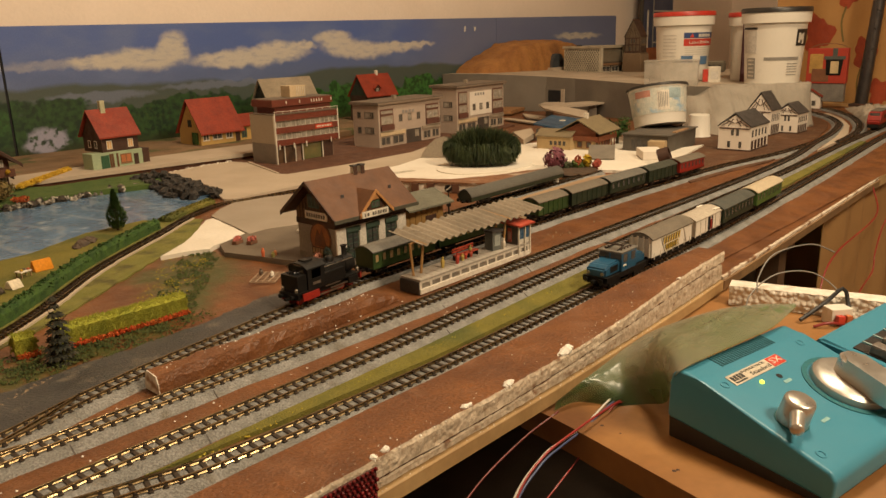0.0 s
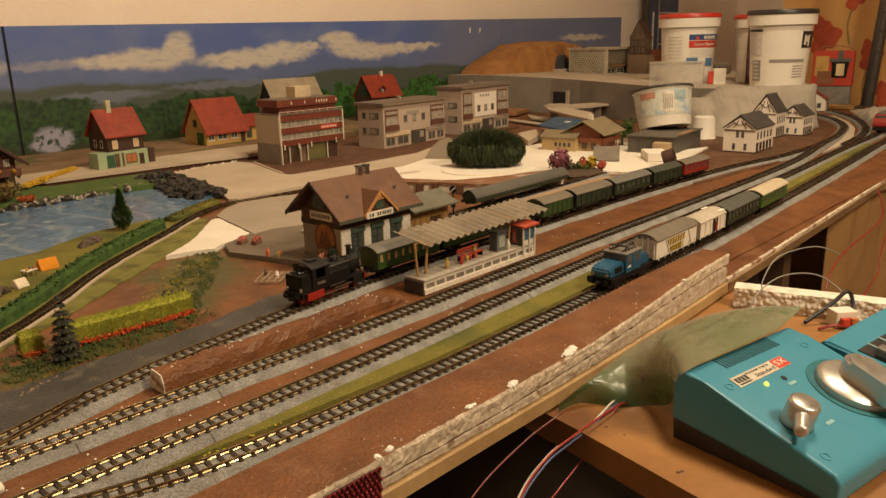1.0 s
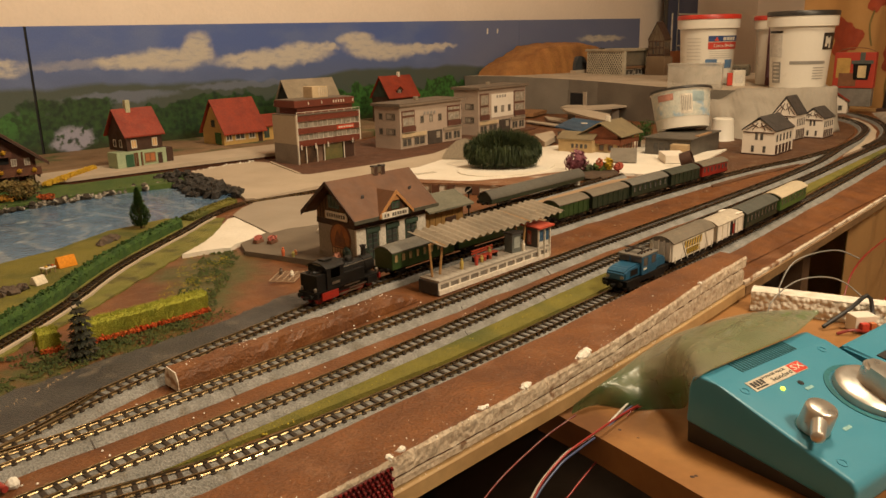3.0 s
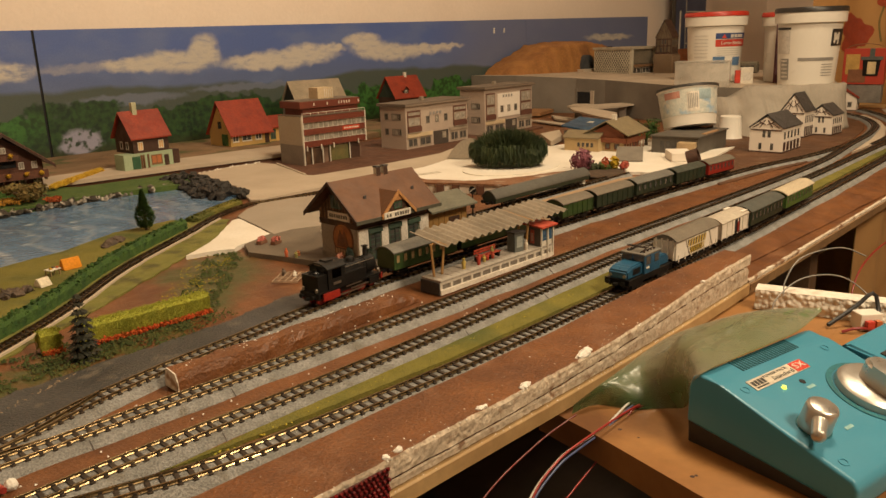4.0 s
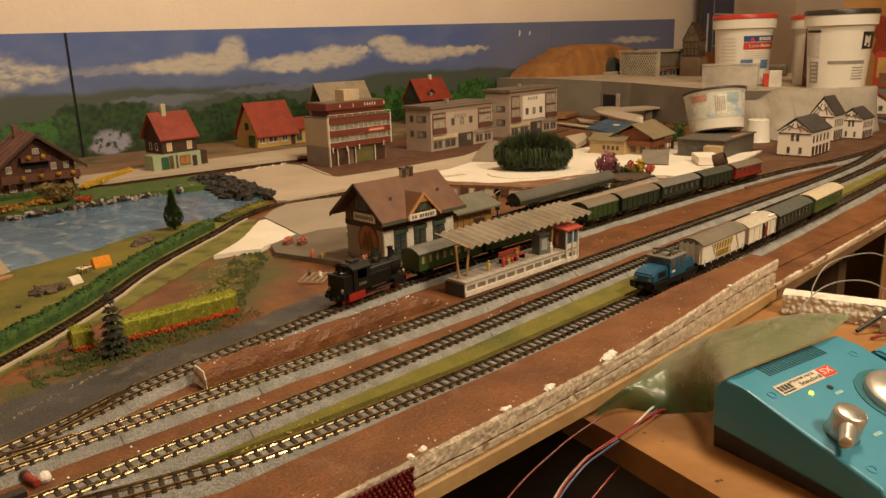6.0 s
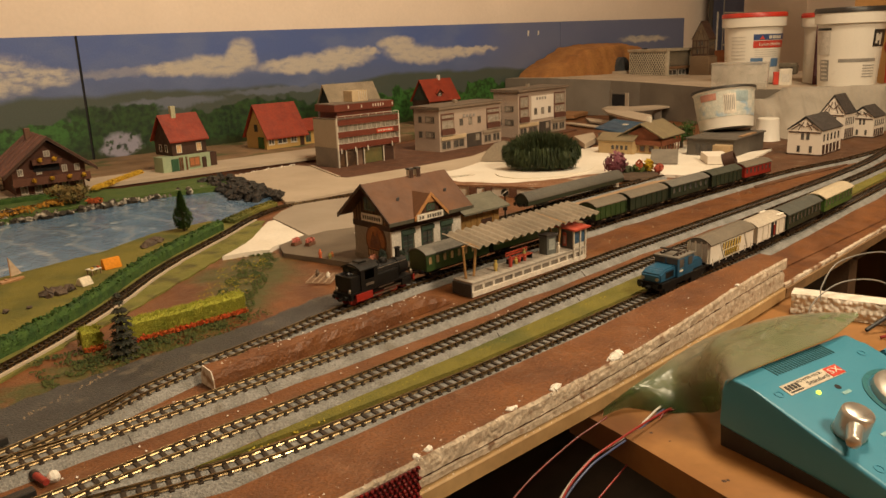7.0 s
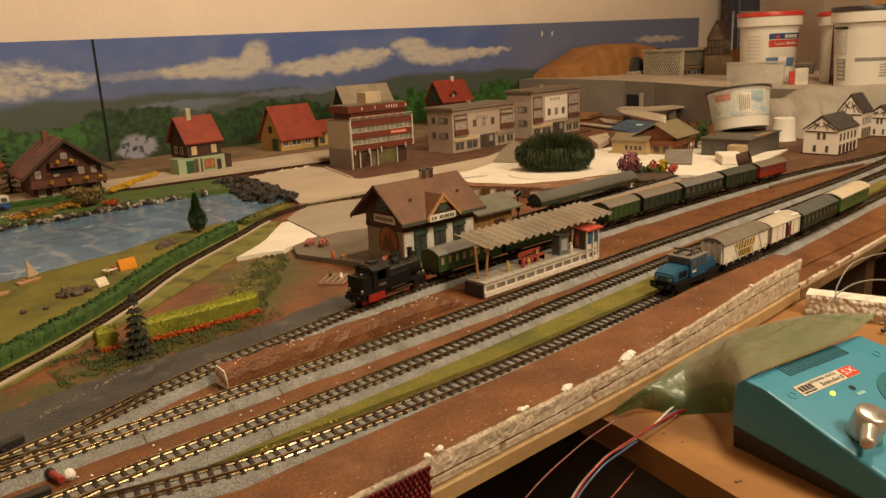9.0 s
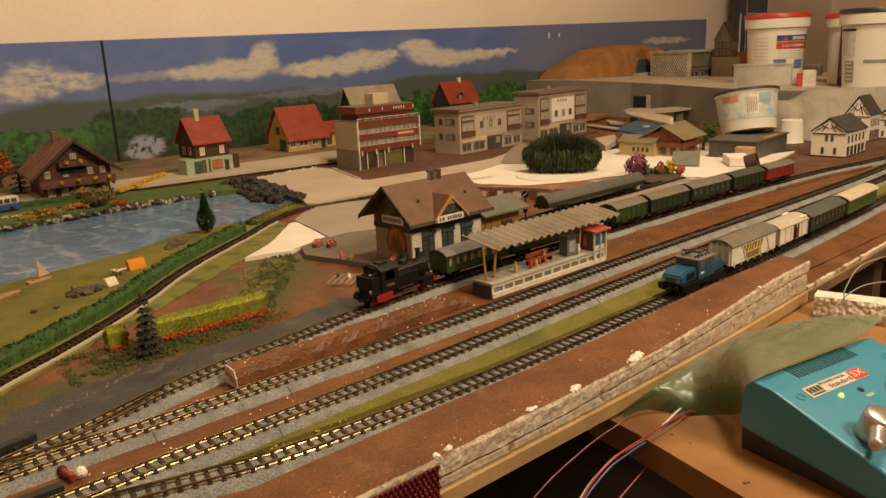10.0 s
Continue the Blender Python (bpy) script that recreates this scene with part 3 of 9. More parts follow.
slab("far_bank", [(-160, 742), (0, 744), (150, 748), (300, 760), (385, 742), (402, 770), (404, 818), (300, 824), (282, 838), (150, 836), (-160, 826)],
     -2, 6.0, mat("bank_grass", (0.05, 0.10, 0.018), (0.08, 0.125, 0.024), scale=40, rough=0.9, bump=0.8, grain=800, fine=0.45), "grassy far river bank", jitter=2.0)
slab("village_street", [(-160, 826), (150, 838), (290, 850), (440, 842), (560, 830), (690, 850), (690, 900), (560, 910), (400, 912), (150, 900), (-160, 880)],
     5, 9, street_white, "pale street of the village on a raised board", jitter=0.2)
slab("street_edge", [(-160, 829), (150, 841), (290, 853), (440, 845), (560, 833), (690, 853), (690, 890), (-160, 880)], -2, 5.2, brown_dirt,
     "dark brown edge under the village street", jitter=0.4)
slab("village_ground", [(-160, 884), (150, 904), (400, 916), (560, 914), (700, 900), (1000, 960), (1000, 1089), (-160, 1089)], -2, 7.5,
     mat("village_sand", (0.24, 0.15, 0.08), (0.16, 0.10, 0.05), scale=12, rough=0.85, bump=0.4, grain=500, third=(0.09, 0.09, 0.03), third_scale=10),
     "sandy brown ground under the village houses", jitter=1.5)
slab("white_board", [(380, 627), (386, 620), (422, 622), (458, 624), (544, 628), (610, 631), (700, 660), (800, 690), (800, 716), (740, 712), (696, 693), (596, 687), (546, 689),
                     (499, 691), (495, 704), (523, 803), (518, 827), (483, 833), (454, 824), (429, 817), (412, 790), (408, 740), (412, 706), (391, 657)],
     -2, 2.4, street_white, "pale unfinished board and street beside the rocks and past the hotel", jitter=0.35)
slab("brown_square", [(495, 706), (499, 689), (546, 686), (596, 684), (696, 690), (740, 710), (900, 745), (1010, 770), (1010, 880), (700, 880), (518, 850), (518, 830), (524, 803)], -2, 2.0, brown_dirt,
     "brown painted ground in front of hotel and flats", jitter=0.8)
slab("board_seam", [(524, 803), (495, 704), (497.5, 703), (527, 803)], 2.0, 3.4, street_white, "raised pale edge of the board beside the hotel", jitter=0.3)
slab("white_plaza", [(586, 642), (556, 586), (559, 555), (571, 526), (599, 510), (640, 498), (694, 476), (780, 490), (840, 500), (900, 470), (980, 520), (900, 600), (820, 620), (760, 690), (640, 640)], -2, 2.2,
     plaster, "white unfinished plaster ground of the square", jitter=2.0)
slab("plaster_apron", [(756, 604), (810, 573), (820, 535), (860, 520), (906, 536), (850, 480), (860, 440), (940, 418), (850, 400), (796, 396), (714, 405), (701, 438), (690, 511)], -2, 2.35,
     plaster, "white plaster ground round inn and barrack", jitter=1.6)
slab("plaster_disc", [(662 + 64 * math.cos(a * 0.26), 545 + 46 * math.sin(a * 0.26)) for a in range(24)], 2, 3.2, plaster, "round white plaster bed under the bush", jitter=1.0)


def terrace():
    """The square ends in a raised rim over a low white wall with brown posts."""
    t = thing("terrace_rim", place(0, 0, 0), "brown painted rim of the white square over a low wall", "terrace", kind="structure")
    rim = spline([(500, 590, 10), (509.5, 526.6, 10), (525.8, 497, 10), (534, 475.5, 10), (552, 443.5, 10), (586, 430, 10), (622, 419, 10)], 5.0)
    inner = spline([(588, 632, 2.5), (559, 584, 2.5), (562, 556, 2.5), (573, 528, 2.5), (600, 512, 2.5), (640, 500, 2.5), (706, 478, 2.5)], 5.0)
    n = 60
    bm = B()
    rows = []
    for i in range(n + 1):
        a, b = rim[round(i * (len(rim) - 1) / n)], inner[round(i * (len(inner) - 1) / n)]
        row = [bm.verts.new(a + Vector((0, 0, -1.6))), bm.verts.new(a)]
        for k in range(1, 7):
            p = a.lerp(b, k / 6)
            row.append(bm.verts.new(p + Vector((0, 0, 0.7 * noise.noise(p / 9)))))
        row.append(bm.verts.new(b + Vector((0, 0, -4))))
        rows.append(row)
    for p, q in zip(rows, rows[1:]):
        for k in range(len(p) - 1):
            f = bm.faces.new((p[k], p[k + 1], q[k + 1], q[k]))
            f.material_index = 1 if k >= 6 else 0
    part("rim", bm, [mat("rim_brown", (0.17, 0.072, 0.03), (0.24, 0.12, 0.06), scale=40, rough=0.8, bump=0.5, third=(0.60, 0.52, 0.42), third_scale=22, third_cut=(0.60, 0.70)), plaster], t)
    bm = B()
    wall_line = [p + Vector((2.5, 1.6, 0)) for p in rim]
    sweep(bm, [Vector((p.x, p.y, 0)) for p in wall_line], [(-1, -1), (-1, 8.5), (1, 8.5), (1, -1)])
    part("low_wall", bm, plaster, t, "white plaster wall under the rim")
    for i in (2, 7, 16, 19, 24, 33):
        p = rim[min(i, len(rim) - 1)]
        part("post", one_box(-3.5, 3.5, -2, 2, 0, 8.3, bevel=0.2), brown_dirt, t, at=place(p.x + 0.6, p.y + 0.4, 0, -60))


terrace()
slab("white_ramp", [(242, 486), (262, 500), (282, 517), (304, 541), (322, 561), (329, 562), (322, 526), (314, 490), (299, 486), (280, 482), (274, 476), (262, 482)], -2, 2.6, plaster, "bare white foam patch beside the branch track", jitter=1.0)
slab("grey_card_field", [(331, 568), (352, 588), (374, 601), (406, 598), (438, 588), (440, 520), (390, 480), (358, 482), (332, 491), (315, 489), (323, 526)], -2, 3.2, card_grey, "grey cardboard sheet near the station", jitter=0.3)
slab("station_yard", [(274, 458), (290, 402), (305, 366), (420, 372), (420, 470), (355, 480), (322, 497), (284, 480)], -2, 3.0,
     mat("yard_card", (0.165, 0.13, 0.092), (0.115, 0.09, 0.064), scale=10, rough=0.8, bump=0.2, fine=0.1), "grey brown card yard round the station", jitter=0.4)
slab("sand_platform", [(440, 356), (470, 352), (660, 352), (712, 390), (660, 408), (560, 405), (450, 399)], -2, 3.4,
     mat("sand_card", (0.36, 0.24, 0.14), (0.29, 0.19, 0.11), scale=8, rough=0.8, bump=0.2, fine=0.1), "sand coloured card strip behind the wagons", jitter=0.4)
slab("middle_grass", [(100, 232), (150, 228.5), (230, 225), (320, 226.6), (500, 230.4), (670, 239), (870, 252), (1070, 266),
                      (1070, 272), (997, 268.5), (776, 256.5), (600, 251.5), (378, 243.5), (230, 236.5), (150, 234.5)], -2, 1.6, meadow_mat,
     "strip of yellow green grass between two tracks", jitter=0.5)

# ---------------------------------------------------------------- scatter and hedges
rng = random.Random(7)


def clumps(name, spots, radius, material, label, kind="stuff", sides=5):
    """Many small uneven clumps in one mesh."""
    bm = B()
    for x, y, z in spots:
        r = radius * rng.uniform(0.6, 1.3)
        ring = [bm.verts.new((x + r * math.cos(a) * rng.uniform(0.7, 1.2), y + r * math.sin(a) * rng.uniform(0.7, 1.2), z + rng.uniform(0, 0.3) * r))
                for a in (2 * math.pi * k / sides for k in range(sides))]
        top = bm.verts.new((x + rng.uniform(-r, r) * 0.4, y + rng.uniform(-r, r) * 0.4, z + r * rng.uniform(0.8, 1.5)))
        for k in range(sides):
            bm.faces.new((ring[k], ring[(k + 1) % sides], top))
    return single(name, bm, material, label, kind=kind)


def leafy(bm, centre, size, count, leaf, flat=False):
    """Leaf flecks on and in an uneven ellipsoid."""
    c = Vector(centre)
    for _ in range(count):
        d = Vector((rng.gauss(0, 1), rng.gauss(0, 1), rng.gauss(0, 1))).normalized()
        k = rng.uniform(0.6, 1.0) * (1 + 0.25 * noise.noise(d * 2.5 + c))
        p = c + Vector((d.x * size[0], d.y * size[1], d.z * size[2])) * k
        u = d.orthogonal().normalized()
        u.rotate(Matrix.Rotation(rng.uniform(0, 6.28), 3, d))
        v = d.cross(u)
        n = (d * rng.uniform(0.2, 0.8))
        s = leaf * rng.uniform(0.6, 1.3)
        q = [p + u * s, p + v * s * 0.6 + n * s, p - u * s, p - v * s * 0.6 - n * s * 0.3]
        bm.faces.new([bm.verts.new(w) for w in q])


def hedge(name, line, width, height, material, label, leaf=1.5, per=26, z=1.5):
    """A clipped hedge: a rough core with leaf flecks."""
    pts_h = spline([(x, y, z) for x, y in line], 3.0)
    t = thing(name, place(0, 0, 0), label, "hedge")
    bm = B()
    w, h = width / 2, height
    sweep(bm, pts_h, [(-w, 0), (-w * 0.95, h * 0.7), (-w * 0.6, h), (w * 0.6, h), (w * 0.95, h * 0.7), (w, 0)])
    for v in bm.verts:
        v.co += 0.5 * noise.noise_vector(v.co / 2.5)
    part("core", bm, material, t)
    bm = B()
    for p in pts_h:
        for _ in range(per):
            a = rng.uniform(0, math.pi)
            q = p + Vector((rng.uniform(-1.6, 1.6), w * 1.05 * math.cos(a) * rng.uniform(0.8, 1.1), h * rng.uniform(0.8, 1.2) * math.sin(a) ** 0.5))
            d = noise.random_unit_vector()
            e = d.orthogonal().normalized() * leaf * rng.uniform(0.4, 0.9)
            f = d.cross(e)
            bm.faces.new([bm.verts.new(s) for s in (q + e, q + f, q - e, q - f)])
    part("foliage", bm, material, t)
    return t


hedge("long_hedge", [(-30, 330), (56, 386), (103, 418), (137, 446), (184, 493), (216, 521), (250, 547), (284, 571)], 8, 7.5, hedge_mat, "long dark green hedge between meadow and branch track")
hedge("short_hedge", [(300, 588), (330, 607), (366, 627)], 13, 3.5, meadow_mat, "low bright green hedge at the river end")
flower_green = mat("crop_green", (0.36, 0.35, 0.035), (0.27, 0.29, 0.03), scale=60, rough=0.9, bump=0.8, grain=900, fine=0.4)
flower_red = mat("crop_red", (0.60, 0.075, 0.015), (0.50, 0.13, 0.02), scale=60, rough=0.9, bump=0.8, grain=900, fine=0.4)


def crop_strip():
    t = thing("flower_border", place(0, 0, 0), "yellow green crop strip with orange red flowers at its foot", "plants")
    for line in ([(112, 380.5), (121, 379)], [(130, 377), (150, 375.5), (170, 374.8), (186, 374.6), (197, 375)]):
        pl = spline([(x, y, 0.4) for x, y in line], 1.2)
        bm = B()
        sweep(bm, pl, [(-3.6, 0), (-3.8, 9.2), (-3, 10.6), (3, 10.6), (3.8, 9.2), (3.6, 0)])
        for v in bm.verts:
            v.co += 0.4 * noise.noise_vector(v.co / 1.5)
        for p in pl:
            for _ in range(60):
                side = rng.choice((-1, 1, 0))
                x, y = rng.uniform(-0.8, 0.8), (3.7 * side if side else rng.uniform(-3.6, 3.6))
                z0 = rng.uniform(1, 8) if side else 10.2
                q = p + Vector((x, y, z0))
                top = q + Vector((rng.uniform(-0.5, 0.5), 0.8 * side + rng.uniform(-0.4, 0.4), rng.uniform(1.6, 3.2) if side else rng.uniform(0.8, 2.2)))
                s = rng.uniform(0.2, 0.42)
                bm.faces.new([bm.verts.new(v) for v in (q + Vector((s, 0, 0)), q - Vector((s, 0, 0)), top)])
        tagged(part("crop_foliage", bm, flower_green, t), kind="stuff")
        bm = B()
        for p in pl:
            for _ in range(26):
                c = p + Vector((rng.uniform(-0.8, 0.8), -3.7 - rng.uniform(0, 1.9), rng.uniform(0.2, 3.0) * rng.uniform(0.4, 1)))
                d = noise.random_unit_vector()
                e = d.orthogonal().normalized() * rng.uniform(0.35, 0.75)
                f = d.cross(e)
                bm.faces.new([bm.verts.new(v) for v in (c + e, c + f, c - e, c - f)])
        tagged(part("blossom_edge", bm, flower_red, t), kind="stuff")


crop_strip()
tuft_dark = mat("tuft_green", (0.035, 0.055, 0.010), (0.075, 0.085, 0.018), scale=50, rough=0.9, bump=0.8, grain=900, fine=0.4)
more = []
while len(more) < 2400:
    x, y = rng.uniform(85, 275), rng.uniform(344, 482)
    k = (y - 352) - max(0, x - 178) * 1.25
    if -8 < k < 34 and noise.noise(Vector((x / 9, y / 9, 2))) + 0.4 * noise.noise(Vector((x / 3, y / 3, 5))) > -0.05:
        more.append((x, y, 0.1))
clumps("ground_cover", more, 0.75, tuft_dark, "patchy olive green ground cover on brown soil")
yellow_flower = mat("yellow_flowers", (0.45, 0.33, 0.03), (0.30, 0.28, 0.03), scale=60, rough=0.9)
spots = []
while len(spots) < 300:
    x, y = rng.uniform(180, 262), rng.uniform(385, 480)
    if abs((y - 400) - (x - 196) * 1.25) < 24 and noise.noise(Vector((x / 14, y / 14, 0))) > -0.05:
        spots.append((x, y, 1.0))
clumps("flower_tufts", spots, 0.42, yellow_flower, "small yellow flower tufts on the grass bank")
clumps("grass_tufts", [(rng.uniform(105, 205), 358 + (rng.uniform(0, 1) ** 2) * 10 + rng.uniform(-6, 6), 0.8) for _ in range(420)], 0.6, tuft_dark, "green grass tufts along the grey path")
clumps("grass_specks", [(x, 232.0 + (x - 230) * 0.03 + rng.uniform(-1.5, 1.5), 1.2) for x in (rng.uniform(100, 420) for _ in range(160))], 0.55, yellow_flower,
       "yellow flower specks in the grass strip")
chip_mat = mat("foam_chip", (0.8, 0.76, 0.68), rough=0.8, bump=0.4)
clumps("path_crumbs", [(62 + 52 * u + rng.gauss(0, 0.8), 318 + 24 * u + rng.gauss(0, 0.8), 0.7) for u in (rng.uniform(0, 1) for _ in range(70))], 0.5,
       mat("path_crumb", (0.34, 0.25, 0.16), rough=0.9), "pale crumbs along the broken path edge")
clumps("ramp_crumbs", [(x, 297 + (x - 180) * 0.05 + rng.gauss(0, 2.2), 8.6 - (x - 136) * 0.012) for x in (136 + 130 * rng.uniform(0, 1) for _ in range(70))], 0.42, chip_mat, "white crumbs and scratches on the brown ramp")
clumps("strip_crumbs", [(x, strip_front(x) + rng.uniform(4, 24), strip_top(x) - 0.1) for x in (rng.uniform(60, 430) for _ in range(150))], 0.26, mat("pale_grit", (0.45, 0.33, 0.22), rough=0.9), "pale grit on the brown painted strip")
clumps("foam_crumbs", [(x, strip_front(x) + 2 + abs(rng.gauss(0, 5)), strip_top(x) - 0.2) for x in (40 + 390 * rng.uniform(0, 1) ** 1.4 for _ in range(150))], 0.38, chip_mat, "white foam crumbs on the brown strip")
clumps("edge_crumbs", [(x, strip_front(x) + rng.uniform(0.2, 1.8), strip_top(x) - 0.5) for x in (rng.uniform(90, 432) for _ in range(110))], 0.42, chip_mat, "torn white foam crumbs along the broken edge")
clumps("lath_crumbs", [(x, strip_front(x) - rng.uniform(0.1, 0.7), -6.1) for x in (rng.uniform(90, 430) for _ in range(90))], 0.3, chip_mat, "white foam crumbs on the lath")
clumps("track_crumbs", [(rng.uniform(60, 420), rng.choice((260.5, 262, 292, 291)) + rng.uniform(-2.5, 2.5), 0.2) for _ in range(60)], 0.5, chip_mat, "white crumbs between the tracks")
for x, y, r in ((267, 176, 4.0), (270.5, 177, 3.4), (263.5, 175.5, 2.8), (226, 175.6, 2.9), (223.5, 175, 1.8), (199, 175.4, 2.2), (201, 175, 1.6), (158, 175.6, 2.0), (152, 175, 1.7), (379, 178, 1.6)):
    bm = B()
    bmesh.ops.create_icosphere(bm, subdivisions=2, radius=r * 0.75, matrix=Matrix.Diagonal((1.25, 0.8, 0.6, 1)))
    for v in bm.verts:
        v.co += 0.8 * noise.noise_vector(v.co * 0.9 + Vector((x, y, 0)))
    single("foam_chip", bm, chip_mat, "torn white foam chip on the brown edge", "foam chip", "foam chips", at=place(x, y, strip_top(x) + 0.2))

# Browns darker than the painted soil, laid over the far ground only.
slab("far_soil", [(700, 322), (760, 318), (860, 308), (1000, 321), (1110, 333), (1200, 350), (1270, 372), (1330, 404), (1372, 440), (1240, 470), (1060, 500), (960, 470), (952, 424), (850, 412), (760, 380)], -2, 0.45,
     mat("far_soil", (0.115, 0.048, 0.018), (0.075, 0.032, 0.013), scale=14, rough=0.7, bump=0.7, grain=300, third=(0.17, 0.12, 0.07), third_scale=26, third_cut=(0.62, 0.74)), "dark littered brown soil round the timbered houses", jitter=2.5)
slab("curve_bed", [(962, 290), (1041, 293), (1140, 306), (1235, 331), (1324, 366), (1404, 411), (1390, 416), (1353, 389), (1276, 354), (1203, 330), (1097, 309)], -2, 1.7, street_white,
     "pale unpainted bed between the tracks of the far curve", jitter=0.6)
track("track_far_curve", [(1045, 289.5), (1075, 291), (1131, 296), (1199, 308), (1271, 328), (1364, 366), (1447, 416), (1482, 442)], "model track on grey ballast in the far curve", z=0.06)
litter = mat("brown_litter", (0.10, 0.05, 0.025), (0.30, 0.22, 0.14), scale=90, rough=0.9, spread=(0.45, 0.55))
clumps("board_crumbs", [(429 + 90 * u, 818 + 14 * u - 8 * max(0, u - 0.7) + rng.gauss(0, 1.6), 2.2) for u in (rng.uniform(0, 1) for _ in range(46))], 1.3, plaster, "torn white crumbs along the back of the pale board")
clumps("ground_litter", [(rng.uniform(800, 1180), 345 + rng.uniform(-14, 70), 0.1) for _ in range(170)], 0.9, litter, "small brown and pale litter round the timbered houses")
clumps("track_litter", [(x, rng.choice((229, 262, 306, 312)) + 0.02 * max(0, x - 400) + rng.uniform(-3, 3), 0.1) for x in (rng.uniform(400, 1000) for _ in range(120))], 0.7, litter, "small litter on the soil between the tracks")
# the brown ramp (dam) between two tracks, with a bare cut end
ramp_bm = B()
line = spline([(136, 295, 0), (180, 296, 0), (230, 299, 0), (284, 303, 0)], 4.0)
nrow = []
for i, p in enumerate(line):
    h = 9.0 * min(1, (len(line) - 1 - i) / 8 + 0.35) * (1 - 0.25 * i / len(line))
    row = []
    for s, u in ((-6.5, 0), (-6.0, 0.55), (-4.5, 0.95), (-1, 1.0), (3.0, 1.0), (5, 0.55), (5.5, 0)):
        v = Vector((p.x, p.y + s, h * u))
        row.append(ramp_bm.verts.new(v + 0.9 * noise.noise_vector(v / 5) * (1 if u else 0)))
    nrow.append(row)
for a, b in zip(nrow, nrow[1:]):
    for k in range(6):
        ramp_bm.faces.new((a[k], a[k + 1], b[k + 1], b[k]))
ramp_bm.faces.new(nrow[-1][::-1])
end_bm = B()
end_bm.faces.new([end_bm.verts.new(v.co) for v in nrow[0]])
rim = bmesh.ops.extrude_face_region(end_bm, geom=end_bm.faces[:])
for v in rim["geom"]:
    if isinstance(v, bmesh.types.BMVert):
        v.co.x -= 0.5
ramp = thing("foam_ramp", place(0, 0, 0), "brown painted foam ramp with a bare cut end", "ramp")
part("body", ramp_bm, soil, ramp)
part("cut_end", end_bm, packing_white, ramp, "bare white foam end")


def leaf_tree(name, x, y, z, h, w, material, label, count=900, leaf=1.3, trunk=0.14, shape="round"):
    t = thing(name, place(x, y, z), label, "tree", "model trees")
    bm = B()
    rod(bm, (0, 0, 0), (0, 0, h * 0.6), w * 0.07, w * 0.03)
    for k in range(7):
        a = k * 2.4
        rod(bm, (0, 0, h * (0.2 + 0.07 * k)), (w * 0.35 * math.cos(a), w * 0.35 * math.sin(a), h * (0.32 + 0.08 * k)), w * 0.03, w * 0.01, 5)
    part("trunk", bm, mat("bark", (0.07, 0.045, 0.025), rough=0.9, bump=0.5), t)
    bm = B()
    if shape == "cone":
        for k in range(9):
            u = k / 8
            r = w * 0.5 * (1 - u) ** 0.8 + 0.4
            for _ in range(int(count / 9 * (1.3 - u))):
                a, q = rng.uniform(0, 6.28), rng.uniform(0.35, 1.05) * r * (0.8 + 0.3 * noise.noise(Vector((k * 3.1, math.cos(k), 1))))
                p = Vector((q * math.cos(a), q * math.sin(a), h * (trunk + (1 - trunk) * u) - q * 0.35 + rng.uniform(-0.6, 0.6)))
                d = Vector((math.cos(a), math.sin(a), -0.5)) * leaf * rng.uniform(0.8, 1.7)
                s = Vector((-math.sin(a), math.cos(a), rng.uniform(-0.5, 0.5))) * leaf * 0.5
                bm.faces.new([bm.verts.new(v) for v in (p - s, p + d, p + s)])
    elif shape == "column":
        for _ in range(count):
            u, a = rng.uniform(0, 1), rng.uniform(0, 6.28)
            r = w * 0.5 * (0.55 + 0.45 * math.sin(math.pi * min(1, u * 1.6))) * (1 - u ** 3) * (0.85 + 0.3 * noise.noise(Vector((3 * math.cos(a), 3 * math.sin(a), u * 7))))
            p = Vector((r * math.cos(a), r * math.sin(a), h * (trunk + (1 - trunk) * u))) * rng.uniform(0.9, 1.02)
            d = Vector((math.cos(a), math.sin(a), rng.uniform(0.2, 1.2))) * leaf * rng.uniform(0.5, 1.2)
            s = Vector((-math.sin(a), math.cos(a), rng.uniform(-0.5, 0.5))) * leaf * 0.6
            bm.faces.new([bm.verts.new(v) for v in (p - s, p + d, p + s)])
    else:
        for k in range(9):
            c = Vector((rng.gauss(0, 0.17) * w, rng.gauss(0, 0.17) * w, h * rng.uniform(0.35, 0.82)))
            leafy(bm, c, (w * 0.28, w * 0.28, h * 0.18), count // 9, leaf)
    part("crown", bm, material, t)
    return t


fir = mat("fir_needles", (0.018, 0.022, 0.014), (0.042, 0.038, 0.024), scale=80, rough=0.9, bump=0.4, fine=0.4)
tree_green = mat("tree_leaves", (0.035, 0.085, 0.015), (0.06, 0.12, 0.02), scale=90, rough=0.9, fine=0.4)
autumn = mat("autumn_leaves", (0.45, 0.10, 0.02), (0.30, 0.06, 0.015), scale=60, rough=0.9, fine=0.4)
leaf_tree("fir_tree", 125, 360, 0, 31, 15, fir, "dark olive model fir on the path edge", 1500, 1.6, 0.06, "cone")
leaf_tree("tall_tree", 261, 588, 1, 34, 16, tree_green, "bright green poplar like model tree by the river", 3400, 1.3, 0.1, "column")
leaf_tree("red_tree", 196, 985, 7, 52, 44, autumn, "orange red autumn tree beside the chalet", 800, 2.2)
leaf_tree("dark_fir", 203, 925, 7, 46, 24, mat("dark_needles", (0.012, 0.022, 0.014), rough=0.9), "dark fir beside the chalet", 700, 2.0, 0.06, "cone")
